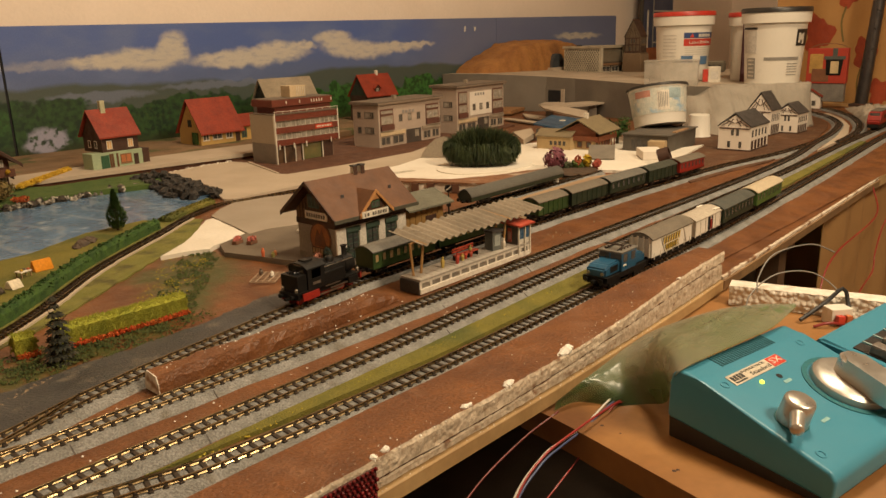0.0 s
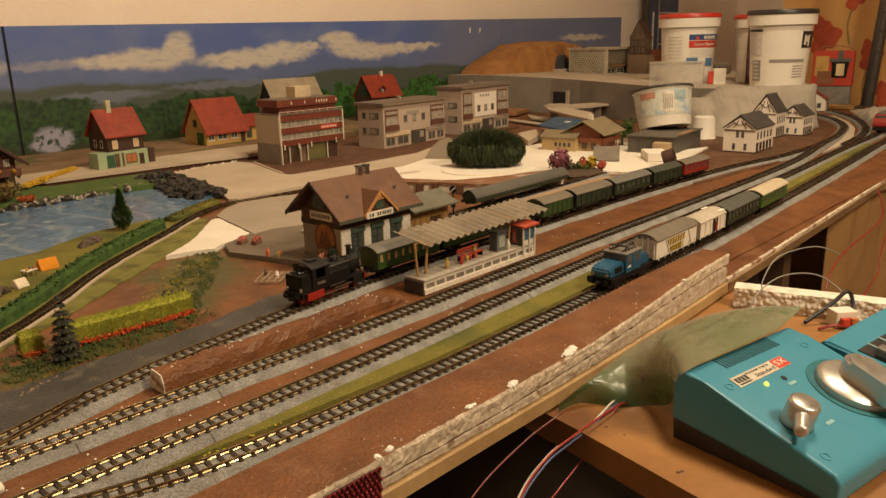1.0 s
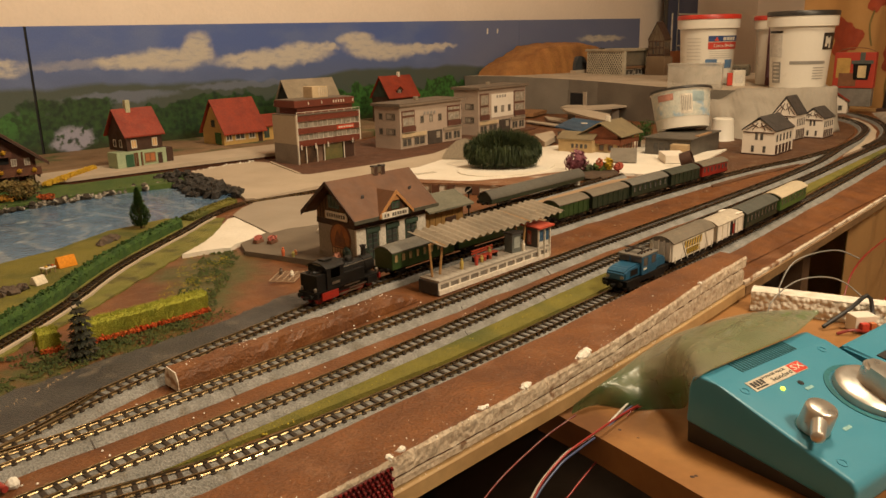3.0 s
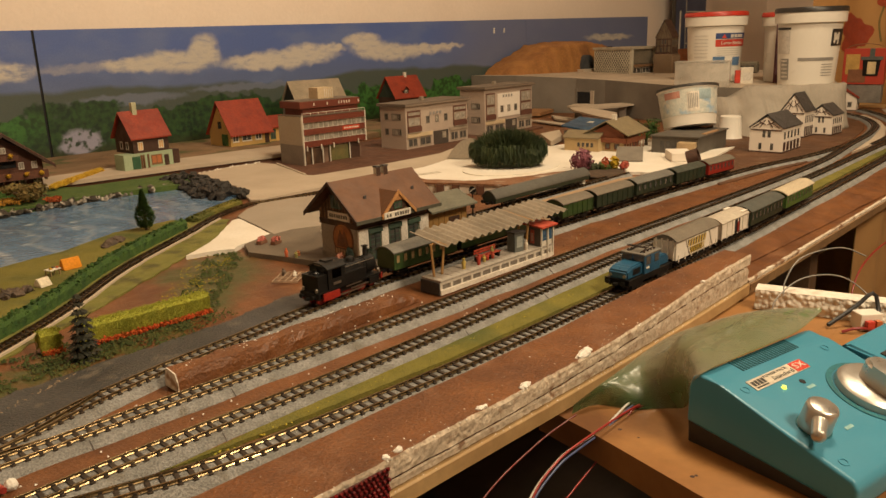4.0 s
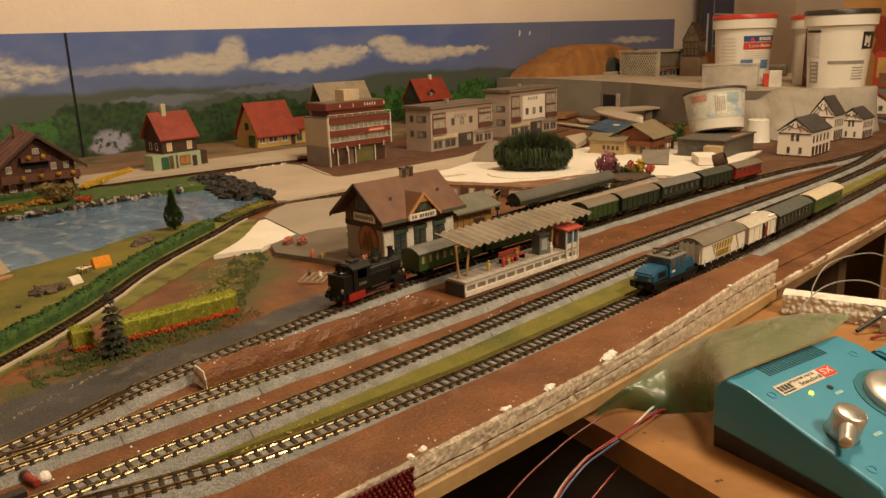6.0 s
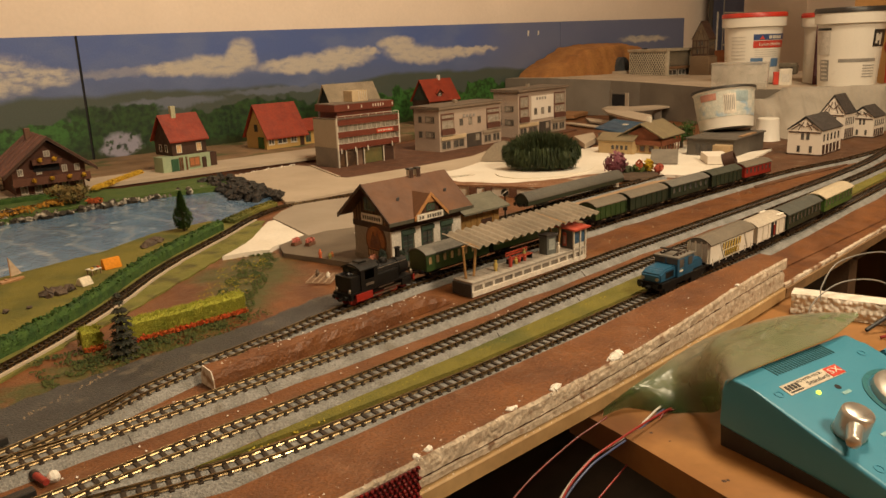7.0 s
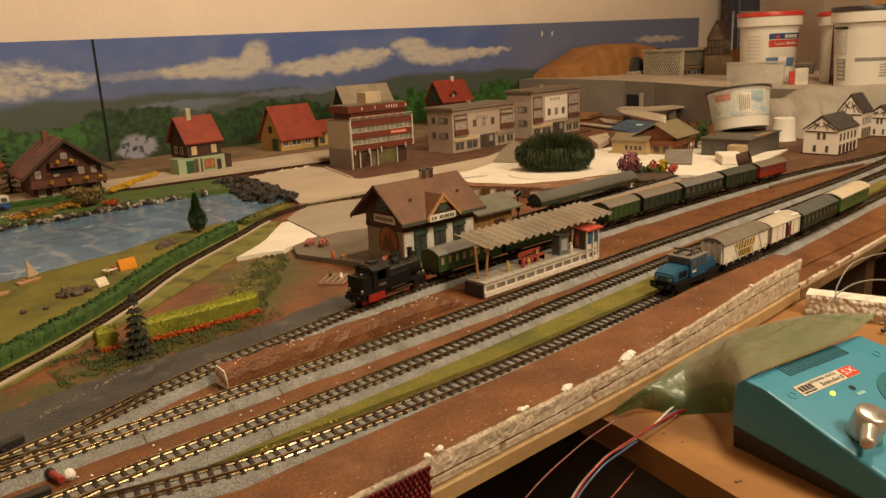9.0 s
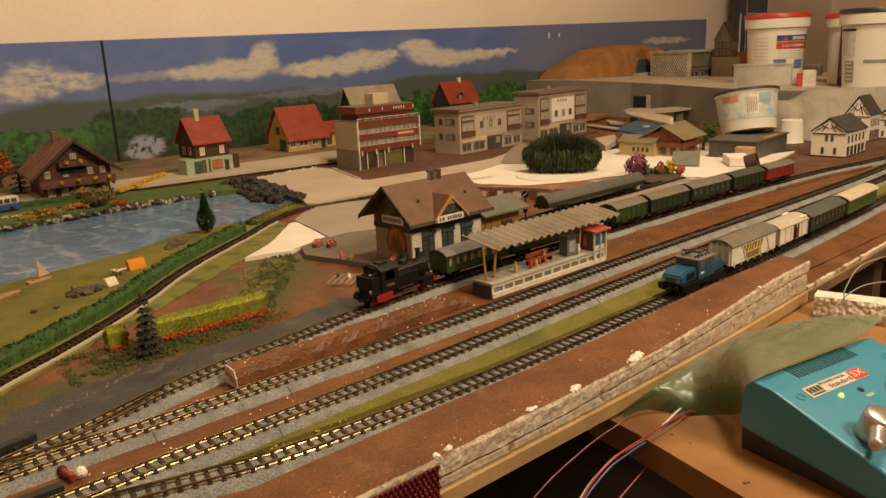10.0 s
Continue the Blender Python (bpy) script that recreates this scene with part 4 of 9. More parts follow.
leaf_tree("meadow_tree", 62, 432, 2, 22, 12, fir, "small dark fir on the camping meadow", 600, 1.4, 0.1, "cone")
leaf_tree("garden_tree", 896, 516, 2, 38, 34, hedge_mat, "round green garden tree behind the chalet", 700, 1.8)
leaf_tree("yellow_shrub", 236, 774, 5, 20, 42, mat("dry_leaves", (0.14, 0.12, 0.04), (0.2, 0.13, 0.04), rough=0.9, scale=60), "dry yellow green shrub on the far bank", 1400, 1.6)
leaf_tree("orange_shrub", 250, 756, 5, 6, 18, autumn, "small orange shrub on the far bank", 260, 1.4)
leaf_tree("orange_shrub", 218, 776, 5, 8, 28, mat("ochre_leaves", (0.42, 0.20, 0.02), rough=0.9), "low ochre shrub on the far bank", 260, 1.4)
leaf_tree("orange_shrub", 180, 762, 5, 9, 34, mat("ochre_leaves", (0.42, 0.20, 0.02), rough=0.9), "low ochre shrub on the far bank", 260, 1.4)

# rocks along the far bank and the dark boulder heap
rock_pale = mat("pale_rock", (0.55, 0.50, 0.42), (0.035, 0.028, 0.02), scale=38, rough=0.8, bump=0.6, spread=(0.36, 0.46))
rock_dark = mat("dark_rock", (0.012, 0.010, 0.008), (0.045, 0.038, 0.032), scale=60, rough=0.7, bump=0.6)


def rock(name, x, y, z, r, material, label, group, flat=0.7):
    bm = B()
    bmesh.ops.create_icosphere(bm, subdivisions=2, radius=r, matrix=Matrix.Diagonal((rng.uniform(0.9, 1.4), rng.uniform(0.8, 1.2), flat, 1)))
    off = Vector((x, y, z))
    for v in bm.verts:
        v.co += r * 0.75 * noise.noise_vector(v.co / r * 1.7 + off)
    return single(name, bm, material, label, "rock", group, at=place(x, y, z, rng.uniform(0, 360)))


for i in range(104):
    x = -40 + i * 4.1 + rng.uniform(-3, 3)
    y = 745 + (x + 40) * 0.03 + rng.uniform(-5, 6) + (4 if x > 300 else 0)
    rock("bank_rock", x, y, 2.6, rng.uniform(2.6, 5.6), rock_pale, "pale grey bank stone at the water", "bank stones")
for i in range(120):
    s, w = rng.uniform(0, 1), rng.uniform(-1, 1)
    x, y = 372 + 24 * s + 20 * w, 652 + 146 * s - 8 * w
    rock("boulder", x, y, 2 + (1 - w * w) * rng.uniform(2, 8), rng.uniform(3.0, 5.4), rock_dark, "dark rough boulder of the rock heap", "dark boulders", 0.9)
for x, y, r in ((128, 488, 5), (134, 490, 4), (139, 487, 4.5), (134, 484, 4), (141, 492, 3), (127, 482, 3), (222, 563, 4.5), (229, 568, 4), (217, 560, 3.5), (226, 572, 3.5), (233, 571, 3), (100, 470, 1.8), (112, 468, 1.5)):
    rock("meadow_stone", x, y, 3, r, mat("brown_rock", (0.11, 0.075, 0.05), (0.06, 0.045, 0.035), scale=50, rough=0.8, bump=0.6), "brown rough stone on the meadow", "meadow stones", 0.6)


def spiky_bush():
    """A drum of upright needles whose outer ones hang down."""
    t = thing("spiky_bush", place(660, 549, 3, -51), "dense dark green needle bush on the white disc", "bush")
    rx, ry = 41.0, 25.0

    def needle(bm, p, d, s):
        side = d.cross(noise.random_unit_vector()).normalized() * s
        bm.faces.new([bm.verts.new(v) for v in (p - side, p + side, p + d * 0.55 + side * 0.8, p + d)])

    bm = B()
    bmesh.ops.create_icosphere(bm, subdivisions=3, radius=1.0, matrix=Matrix.Translation((0, 0, 18)) @ Matrix.Diagonal((rx * 0.82, ry * 0.82, 13, 1)))
    for v in bm.verts:
        v.co += 2.5 * noise.noise_vector(v.co / 9)
    dark = mat("bush_core", (0.010, 0.016, 0.006), (0.018, 0.026, 0.009), scale=60, rough=0.9)
    part("core", bm, dark, t)
    leaf = mat("bush_needles", (0.020, 0.034, 0.010), (0.044, 0.062, 0.018), scale=40, rough=0.7, fine=0.4)
    bm = B()
    for _ in range(5200):
        a, r = rng.uniform(0, 6.283), math.sqrt(rng.uniform(0, 1))
        k = 1 + 0.10 * noise.noise(Vector((2 * math.cos(a), 2 * math.sin(a), 4)))
        p = Vector((rx * 0.88 * r * k * math.cos(a), ry * 0.88 * r * k * math.sin(a), 18 + rng.uniform(-4, 5) + 8 * (1 - r ** 3) + 3 * noise.noise(Vector((a * 2, r * 3, 1)))))
        needle(bm, p, Vector((math.cos(a) * 6 * r + rng.gauss(0, 1.6), math.sin(a) * 6 * r + rng.gauss(0, 1.6), rng.uniform(8, 15) * (1 - 0.45 * r ** 3))), 0.7)
    part("crown", bm, leaf, t)
    bm = B()
    for _ in range(5200):
        a, z = rng.uniform(0, 6.283), rng.uniform(8.5, 27)
        k = (1 + 0.10 * noise.noise(Vector((2 * math.cos(a), 2 * math.sin(a), 4)))) * rng.uniform(0.84, 1.02) * (1 - 0.16 * max(0, 19 - z) / 10)
        p = Vector((rx * k * math.cos(a), ry * k * math.sin(a), z))
        needle(bm, p, Vector((math.cos(a) * 3, math.sin(a) * 3, -rng.uniform(4, 9.5))), 0.7)
    part("skirt", bm, leaf, t)


spiky_bush()


# camping things: tents, table, boat
def tent(x, y, rz, c, label, w=15, d=10, h=9):
    t = thing("tent", place(x, y, 2.2, rz), label, "tent", "tents")
    bm = B()
    prism(bm, [(-d / 2, 0), (d / 2, 0), (d * 0.12, h), (-d * 0.12, h)], -w / 2, w / 2, along_x)
    bmesh.ops.bevel(bm, geom=bm.edges[:], offset=0.3, segments=1, affect="EDGES")
    part("canvas", bm, mat("canvas_" + label.split()[0], c, rough=0.85, bump=0.2), t)
    bm = B()
    prism(bm, [(-d * 0.2, 0), (d * 0.2, 0), (0, h * 0.75)], w / 2 - 0.3, w / 2 + 0.25, along_x)
    part("opening", bm, dark_gap, t)


tent(178, 521, 5, (0.72, 0.26, 0.01), "orange ridge tent on the camping meadow", 12, 8, 7)
tent(151, 493, 20, (0.75, 0.66, 0.50), "cream low tent on the camping meadow", 8, 8, 5)


def camp_table(x, y):
    t = thing("camp_table", place(x, y, 2.2, 20), "small pale camping table set with things", "table")
    part("tabletop", one_box(-4, 4, -3, 3, 3.6, 4.2), plaster, t)
    for sx in (-3.3, 3.3):
        for sy in (-2.3, 2.3):
            part("leg", one_box(sx - 0.3, sx + 0.3, sy - 0.3, sy + 0.3, 0, 3.6), mat("table_leg", (0.3, 0.2, 0.1)), t)
    for i, (px, py, c) in enumerate(((-2, -1, (0.5, 0.3, 0.02)), (1, 0.5, (0.1, 0.08, 0.05)), (2.6, -1.2, (0.45, 0.1, 0.02)))):
        part("dish", one_box(px - 0.8, px + 0.8, py - 0.8, py + 0.8, 4.2, 5.4, bevel=0.2), mat("dish_%s" % "abc"[i], c), t)


camp_table(164, 513)
boat_wood = mat("boat_wood", (0.40, 0.22, 0.10), (0.30, 0.15, 0.06), rough=0.5)


def boat(name, x, y, rz, sail, label):
    t = thing(name, place(x, y, 1.2, rz), label, "boat")
    bm = B()
    prism(bm, [(-8, -2.6), (4, -2.8), (9, 0), (4, 2.8), (-8, 2.6)], 0, 2.6)
    bmesh.ops.bevel(bm, geom=bm.edges[:], offset=0.4, segments=1, affect="EDGES")
    part("hull", bm, boat_wood, t)
    part("bench", one_box(-4, -2, -2, 2, 2.6, 3.2), boat_wood, t)
    if sail:
        bm = B()
        rod(bm, (0, 0, 2), (0, 0, 17), 0.35, 0.2)
        part("mast", bm, boat_wood, t)
        bm = B()
        prism(bm, [(0.4, 4), (7.5, 4.5), (0.4, 16.5)], -0.15, 0.15, along_y)
        part("sail", bm, mat("sail_cloth", (0.55, 0.42, 0.30), rough=0.9), t, "brown beige sail")


boat("sailing_boat", 121, 540, 15, True, "small wooden sailing boat at the meadow shore")
boat("rowing_boat", 98, 520, 25, False, "small wooden rowing boat at the meadow shore")

# ---------------------------------------------------------------- buildings
glass_dark = mat("model_window", (0.05, 0.05, 0.05), (0.10, 0.09, 0.08), scale=60, rough=0.15, bump=0.0, fine=0.1)
glass_pale = mat("curtained_window", (0.42, 0.38, 0.32), (0.25, 0.22, 0.18), scale=120, rough=0.25, bump=0.0, fine=0.1)
red_tile = mat("red_roof", (0.27, 0.034, 0.011), (0.20, 0.024, 0.009), scale=30, rough=0.6, bump=0.4, grain=250)
brown_tile = mat("brown_roof", (0.125, 0.052, 0.020), (0.085, 0.034, 0.013), scale=28, rough=0.65, bump=0.15, grain=200, fine=0.1)
dark_wood = mat("dark_timber", (0.060, 0.026, 0.014), (0.042, 0.018, 0.010), scale=30, rough=0.7, bump=0.3)
red_brown = mat("red_brown_panel", (0.15, 0.032, 0.014), (0.12, 0.025, 0.012), scale=20, rough=0.6, bump=0.1)
cream = mat("cream_render", (0.55, 0.46, 0.34), (0.48, 0.40, 0.29), scale=20, rough=0.75, bump=0.2)
yellow_wall = mat("yellow_render", (0.52, 0.33, 0.10), (0.45, 0.28, 0.09), scale=20, rough=0.75, bump=0.2)
white_wall = mat("white_render", (0.76, 0.69, 0.60), (0.71, 0.64, 0.55), scale=20, rough=0.75, bump=0.15, fine=0.07)
grey_wall = mat("grey_render", (0.24, 0.20, 0.16), (0.19, 0.16, 0.13), scale=20, rough=0.75, bump=0.2)
grey_roof = mat("grey_roof", (0.15, 0.115, 0.085), (0.12, 0.09, 0.065), scale=20, rough=0.7, bump=0.3)
slate = mat("slate_roof", (0.06, 0.055, 0.052), (0.045, 0.04, 0.038), scale=40, rough=0.6, bump=0.4)
white_trim = mat("white_trim", (0.70, 0.64, 0.54), rough=0.6, bump=0.05)
green_paint = mat("green_paint", (0.03, 0.10, 0.05), rough=0.5, bump=0.05)
sign_red = mat("sign_orange_red", (0.55, 0.06, 0.02), rough=0.5, bump=0.0)


def house_group(name, m, label, category="house", group="village houses"):
    return thing(name, m, label, category, group)


def front_window(parent, x, z, w, h, y=0.0, frame_m=None, pane=None, sill=False, name="window"):
    """A window set into a front wall at y: frame, pane, bars."""
    bm = B()
    f = min(w, h) * 0.12
    box(bm, x, x + w, y - 0.35, y + 0.2, z, z + f)
    box(bm, x, x + w, y - 0.35, y + 0.2, z + h - f, z + h)
    box(bm, x, x + f, y - 0.35, y + 0.2, z + f, z + h - f)
    box(bm, x + w - f, x + w, y - 0.35, y + 0.2, z + f, z + h - f)
    if w > 4:
        box(bm, x + w / 2 - f / 2.5, x + w / 2 + f / 2.5, y - 0.3, y + 0.2, z + f, z + h - f)
    if sill:
        box(bm, x - 0.4, x + w + 0.4, y - 0.9, y + 0.2, z - 0.6, z - 0.02)
    win = part(name, bm, frame_m or white_trim, parent)
    part("pane", one_box(x + f * 0.5, x + w - f * 0.5, y - 0.12, y + 0.1, z + f * 0.5, z + h - f * 0.5), pane or glass_dark, win)
    return win


def side_window(parent, y, z, w, h, x=0.0, frame_m=None, pane=None):
    bm = B()
    f = min(w, h) * 0.14
    for a in ((y, y + w, z, z + f), (y, y + w, z + h - f, z + h), (y, y + f, z + f, z + h - f), (y + w - f, y + w, z + f, z + h - f)):
        box(bm, x - 0.35, x + 0.2, *a)
    win = part("window", bm, frame_m or white_trim, parent)
    part("pane", one_box(x - 0.12, x + 0.1, y + f * 0.5, y + w - f * 0.5, z + f * 0.5, z + h - f * 0.5), pane or glass_dark, win)


def gable_roof(parent, x0, x1, y0, y1, eave, ridge, material, thick=1.4, along="x", name="roof", rows=0, shift=0.0):
    """A saddle roof of two thick slabs, ridge along x or y. rows: courses standing proud."""
    bm = B()
    mid = (y0 + y1) / 2 + shift if along == "x" else (x0 + x1) / 2 + shift
    for a in ((y0, mid), (mid, y1)) if along == "x" else ((x0, mid), (mid, x1)):
        low, high = (a[0], a[1]) if a[1] == mid else (a[1], a[0])
        o = [(low, eave), (mid, ridge), (mid, ridge + thick), (low, eave + thick)]
        if along == "x":
            prism(bm, o, x0, x1, along_x)
        else:
            prism(bm, o, -y1, -y0, along_y)
    roof = part(name, bm, material, parent)
    if rows:
        for k in range(rows):
            u = (k + 0.5) / rows
            for s in (0, 1):
                low = (y0 if s == 0 else y1) if along == "x" else (x0 if s == 0 else x1)
                p, z = low + (mid - low) * u, eave + (ridge - eave) * u + thick
                bm = one_box(x0 + 0.3, x1 - 0.3, p - 0.3, p + 0.3, z - 0.2, z + 0.35) if along == "x" else one_box(p - 0.3, p + 0.3, y0 + 0.3, y1 - 0.3, z - 0.2, z + 0.35)
                part("batten", bm, material, roof)
    return roof


def gable_wall(bm, x0, x1, y0, y1, z0, eave, ridge, along="x"):
    mid = (y0 + y1) / 2 if along == "x" else (x0 + x1) / 2
    if along == "x":
        prism(bm, [(y0, z0), (y1, z0), (y1, eave), (mid, ridge), (y0, eave)], x0, x1, along_x)
    else:
        prism(bm, [(x0, z0), (x1, z0), (x1, eave), (mid, ridge), (x0, eave)], -y1, -y0, along_y)


# ---- hotel with balcony bands
def hotel():
    t = house_group("hotel_building", place(535, 759, 1.8, 1), "three storey hotel with red brown balcony bands and pale end wall", "hotel")
    W, D = 98, 46
    part("end_wall", one_box(0, 2.0, 0, D, 24, 58), mat("hotel_end", (0.40, 0.33, 0.24), (0.36, 0.29, 0.21), scale=12, rough=0.75), t, "plain beige end wall")
    part("base_wall", one_box(0.3, 2.0, 0.3, D, 0, 24), grey_wall, t, "grey lower end wall")
    part("core", one_box(2, W - 5, 5, D, 0, 57), mat("hotel_core", (0.20, 0.12, 0.08), rough=0.7), t)
    part("roof_deck", one_box(0, W, 0, D, 57.2, 58.4), grey_roof, t)
    for z0, z1 in ((21, 28), (35.5, 42.5), (50, 56.5)):
        part("balcony_front", one_box(2.1, W, -0.6, 0.8, z0, z1, bevel=0.15), red_brown, t)
        part("balcony_floor", one_box(2.1, W - 0.4, 0.8, 6, z0 - 0.4, z0 + 0.8), white_trim, t)
    for z0 in (28.6, 43.0):
        part("glass_front", one_box(2.1, W - 2, 3.2, 3.8, z0, z0 + 7.2), glass_pale, t)
        for k in range(13):
            x = 5 + k * 7.3
            part("mullion", one_box(x, x + 0.7, 2.4, 3.3, z0 - 0.4, z0 + 7.2), white_trim, t)
        bm = one_box(2.1, W - 1, -0.4, 0.0, z0 - 0.2, z0 + 0.25)
        part("handrail", bm, white_trim, t)
    for z0, z1 in ((20, 34), (34.5, 48), (48.5, 58)):
        part("edge_post", one_box(W - 0.8, W + 0.8, -1.0, 5, z0, z1, bevel=0.5), white_trim, t)
    part("corner_post", one_box(1.2, 2.4, -0.8, 0.6, 0, 58.4), white_trim, t)
    # ground floor: shop glass, dark entrance, doors
    part("shop_glass", one_box(2.2, 30, 4.2, 4.9, 0.6, 20), mat("shop_glass", (0.10, 0.055, 0.03), (0.05, 0.03, 0.02), rough=0.1, scale=40), t)
    part("shop_glass", one_box(42, 72, 4.2, 4.9, 0.6, 19), mat("shop_green", (0.10, 0.11, 0.045), (0.16, 0.13, 0.05), rough=0.15, scale=30), t)
    for k, x in enumerate((14, 30, 41, 72)):
        part("column", one_box(x, x + 1.2, 1.5, 2.7, 0, 20.4), white_trim, t)
    part("entrance", one_box(72.5, 90, 3.5, 4.9, 0, 19), dark_wood, t)
    for x, z in ((5, 17), (26, 17), (45, 17), (84, 18)):
        part("wall_lamp", one_box(x, x + 1.4, -1.6, -0.62, z, z + 6, bevel=0.2), white_trim, t)
    # roof storey set back behind a railing
    part("roof_storey", one_box(10, W - 3, 9, D - 2, 58.4, 66), red_brown, t)
    part("roof_parapet", one_box(4, W - 2, 5.5, D, 66, 74, bevel=0.3), red_brown, t)
    part("roof_cover", one_box(5.5, W - 3.5, 7, D - 1.5, 74.02, 74.8), grey_roof, t)
    for x in (24, 44, 62, 66, 70, 74, 78, 93):
        part("roof_lamp", one_box(x, x + 1.3, 5.0, 5.48, 68.5, 72), white_trim, t)
    part("lift_house", one_box(44, 68, 22, 40, 74.8, 88, bevel=0.3), mat("lift_house", (0.55, 0.42, 0.26), rough=0.7, scale=20), t, "beige lift housing on the roof")
    for k in range(5):
        part("rib", one_box(54 + k * 3, 54.6 + k * 3, 21.5, 22.0, 76, 87), white_trim, t)
    part("railing", one_box(1, W, -0.5, -0.1, 60.8, 61.3), white_trim, t)
    for k in range(9):
        part("rail_post", one_box(2 + k * 12, 2.5 + k * 12, -0.5, -0.1, 58.4, 60.8), white_trim, t)
    part("sign", one_box(61, 88, -1.1, -0.65, 36.5, 41.5, bevel=0.1), sign_red, t, "orange red sign board")
    for k, (a, b) in enumerate(((63, 66), (67, 69.5), (71, 74), (75.5, 78), (79, 83), (84, 86))):
        part("sign_bar", one_box(a, b, -1.25, -1.12, 38, 40), white_trim, t)


hotel()


# ---- two blocks of flats
bay_brown = mat("bay_brown", (0.13, 0.050, 0.032), (0.10, 0.04, 0.026), scale=30, rough=0.7)
flat_trim = mat("flat_trim", (0.34, 0.275, 0.205), rough=0.6)


def flats(x, y, rz, w, d, h, label, split):
    frame_grey = mat("frame_grey", (0.20, 0.165, 0.13), rough=0.6)
    t = house_group("block_of_flats", place(x, y, 1.8, rz), label, "flats", "blocks of flats")
    wall_m = mat("flat_render", (0.44, 0.35, 0.28), (0.39, 0.31, 0.25), scale=20, rough=0.75, bump=0.15)
    part("wall", one_box(0, w, 0, d, 0, h), wall_m, t)
    part("roof", one_box(-4, w + 4, -4, d + 3, h, h + 4, bevel=0.4), grey_roof, t, "flat overhanging brown grey roof")
    part("roof_edge", one_box(-4.2, w + 4.2, -4.4, -4.02, h + 0.4, h + 2.6), mat("roof_fascia", (0.24, 0.18, 0.13), rough=0.7), t)
    part("chimney", one_box(w * 0.45, w * 0.45 + 5, d * 0.5, d * 0.5 + 5, h + 4, h + 9, bevel=0.3), flat_trim, t)
    # inset balcony bays
    bays = ((3, 0.20 * w), (0.75 * w, 0.22 * w)) if split else ((3, 0.18 * w), (0.74 * w, 0.23 * w))
    for bx, bw in bays:
        part("bay", one_box(bx, bx + bw, -0.7, -0.02, 22, h - 6), bay_brown, t)
        front_window(t, bx + 1.5, 30, bw - 3, 11, -0.72, flat_trim, glass_pale)
        part("balustrade", one_box(bx, bx + bw, -2.6, -1.9, 22, 29, bevel=0.15), bay_brown, t)
        part("balcony_floor", one_box(bx, bx + bw, -2.6, -0.72, 21, 22), flat_trim, t)
        front_window(t, bx + 1.5, 44, bw - 3, h - 52, -0.72, flat_trim, glass_pale)
    if not split:
        part("upper_panel", one_box(0.26 * w, 0.72 * w, -0.9, -0.02, 24, h - 8), white_wall, t)
    for k in range(3):
        wx = 0.31 * w + k * 0.145 * w
        front_window(t, wx, 31, 7.5, 10, -0.92 if not split else -0.02, frame_grey, glass_pale if k == 1 else glass_dark)
    for k in range(4):
        wx = 0.36 * w + k * 7
        part("sign_bar", one_box(wx, wx + 4, -1.15, -0.95, h - 14, h - 10), mat("sign_grey", (0.33, 0.30, 0.27)), t)
    # ground floor with shop fronts
    part("shop_band", one_box(2, 0.40 * w, -1.6, -0.02, 15, 20, bevel=0.15), mat("shop_band", (0.62, 0.48, 0.30), rough=0.6), t, "cream shop sign band")
    part("shop_band", one_box(0.68 * w, w - 1, -1.6, -0.02, 16, 20.5, bevel=0.15), flat_trim, t)
    for a, b in ((3, 0.17 * w), (0.20 * w, 0.38 * w), (0.70 * w, 0.83 * w), (0.85 * w, w - 3)):
        front_window(t, a, 2, b - a, 12.5, -0.02, flat_trim, glass_dark, name="shop_window")
    part("entrance", one_box(0.42 * w, 0.66 * w, -0.5, -0.02, 0.3, 19), mat("entrance_dark", (0.075, 0.06, 0.05), rough=0.6), t)
    front_window(t, 0.56 * w, 8, 8, 9, -0.55, flat_trim, glass_pale)
    for z in (18, 38):
        for yy in (d - 15, d - 35, 8):
            side_window(t, yy, z, 7 if yy != d - 35 else 14, 9, -0.02, frame_grey, glass_dark if yy != d - 35 else glass_pale)
    return t


flats(699, 757, 5, 132, 46, 56, "pale three storey block of flats with brown balcony bays", True)
flats(872, 772, 5, 126, 46, 67, "pale block of flats with white upper panel and brown bays", False)


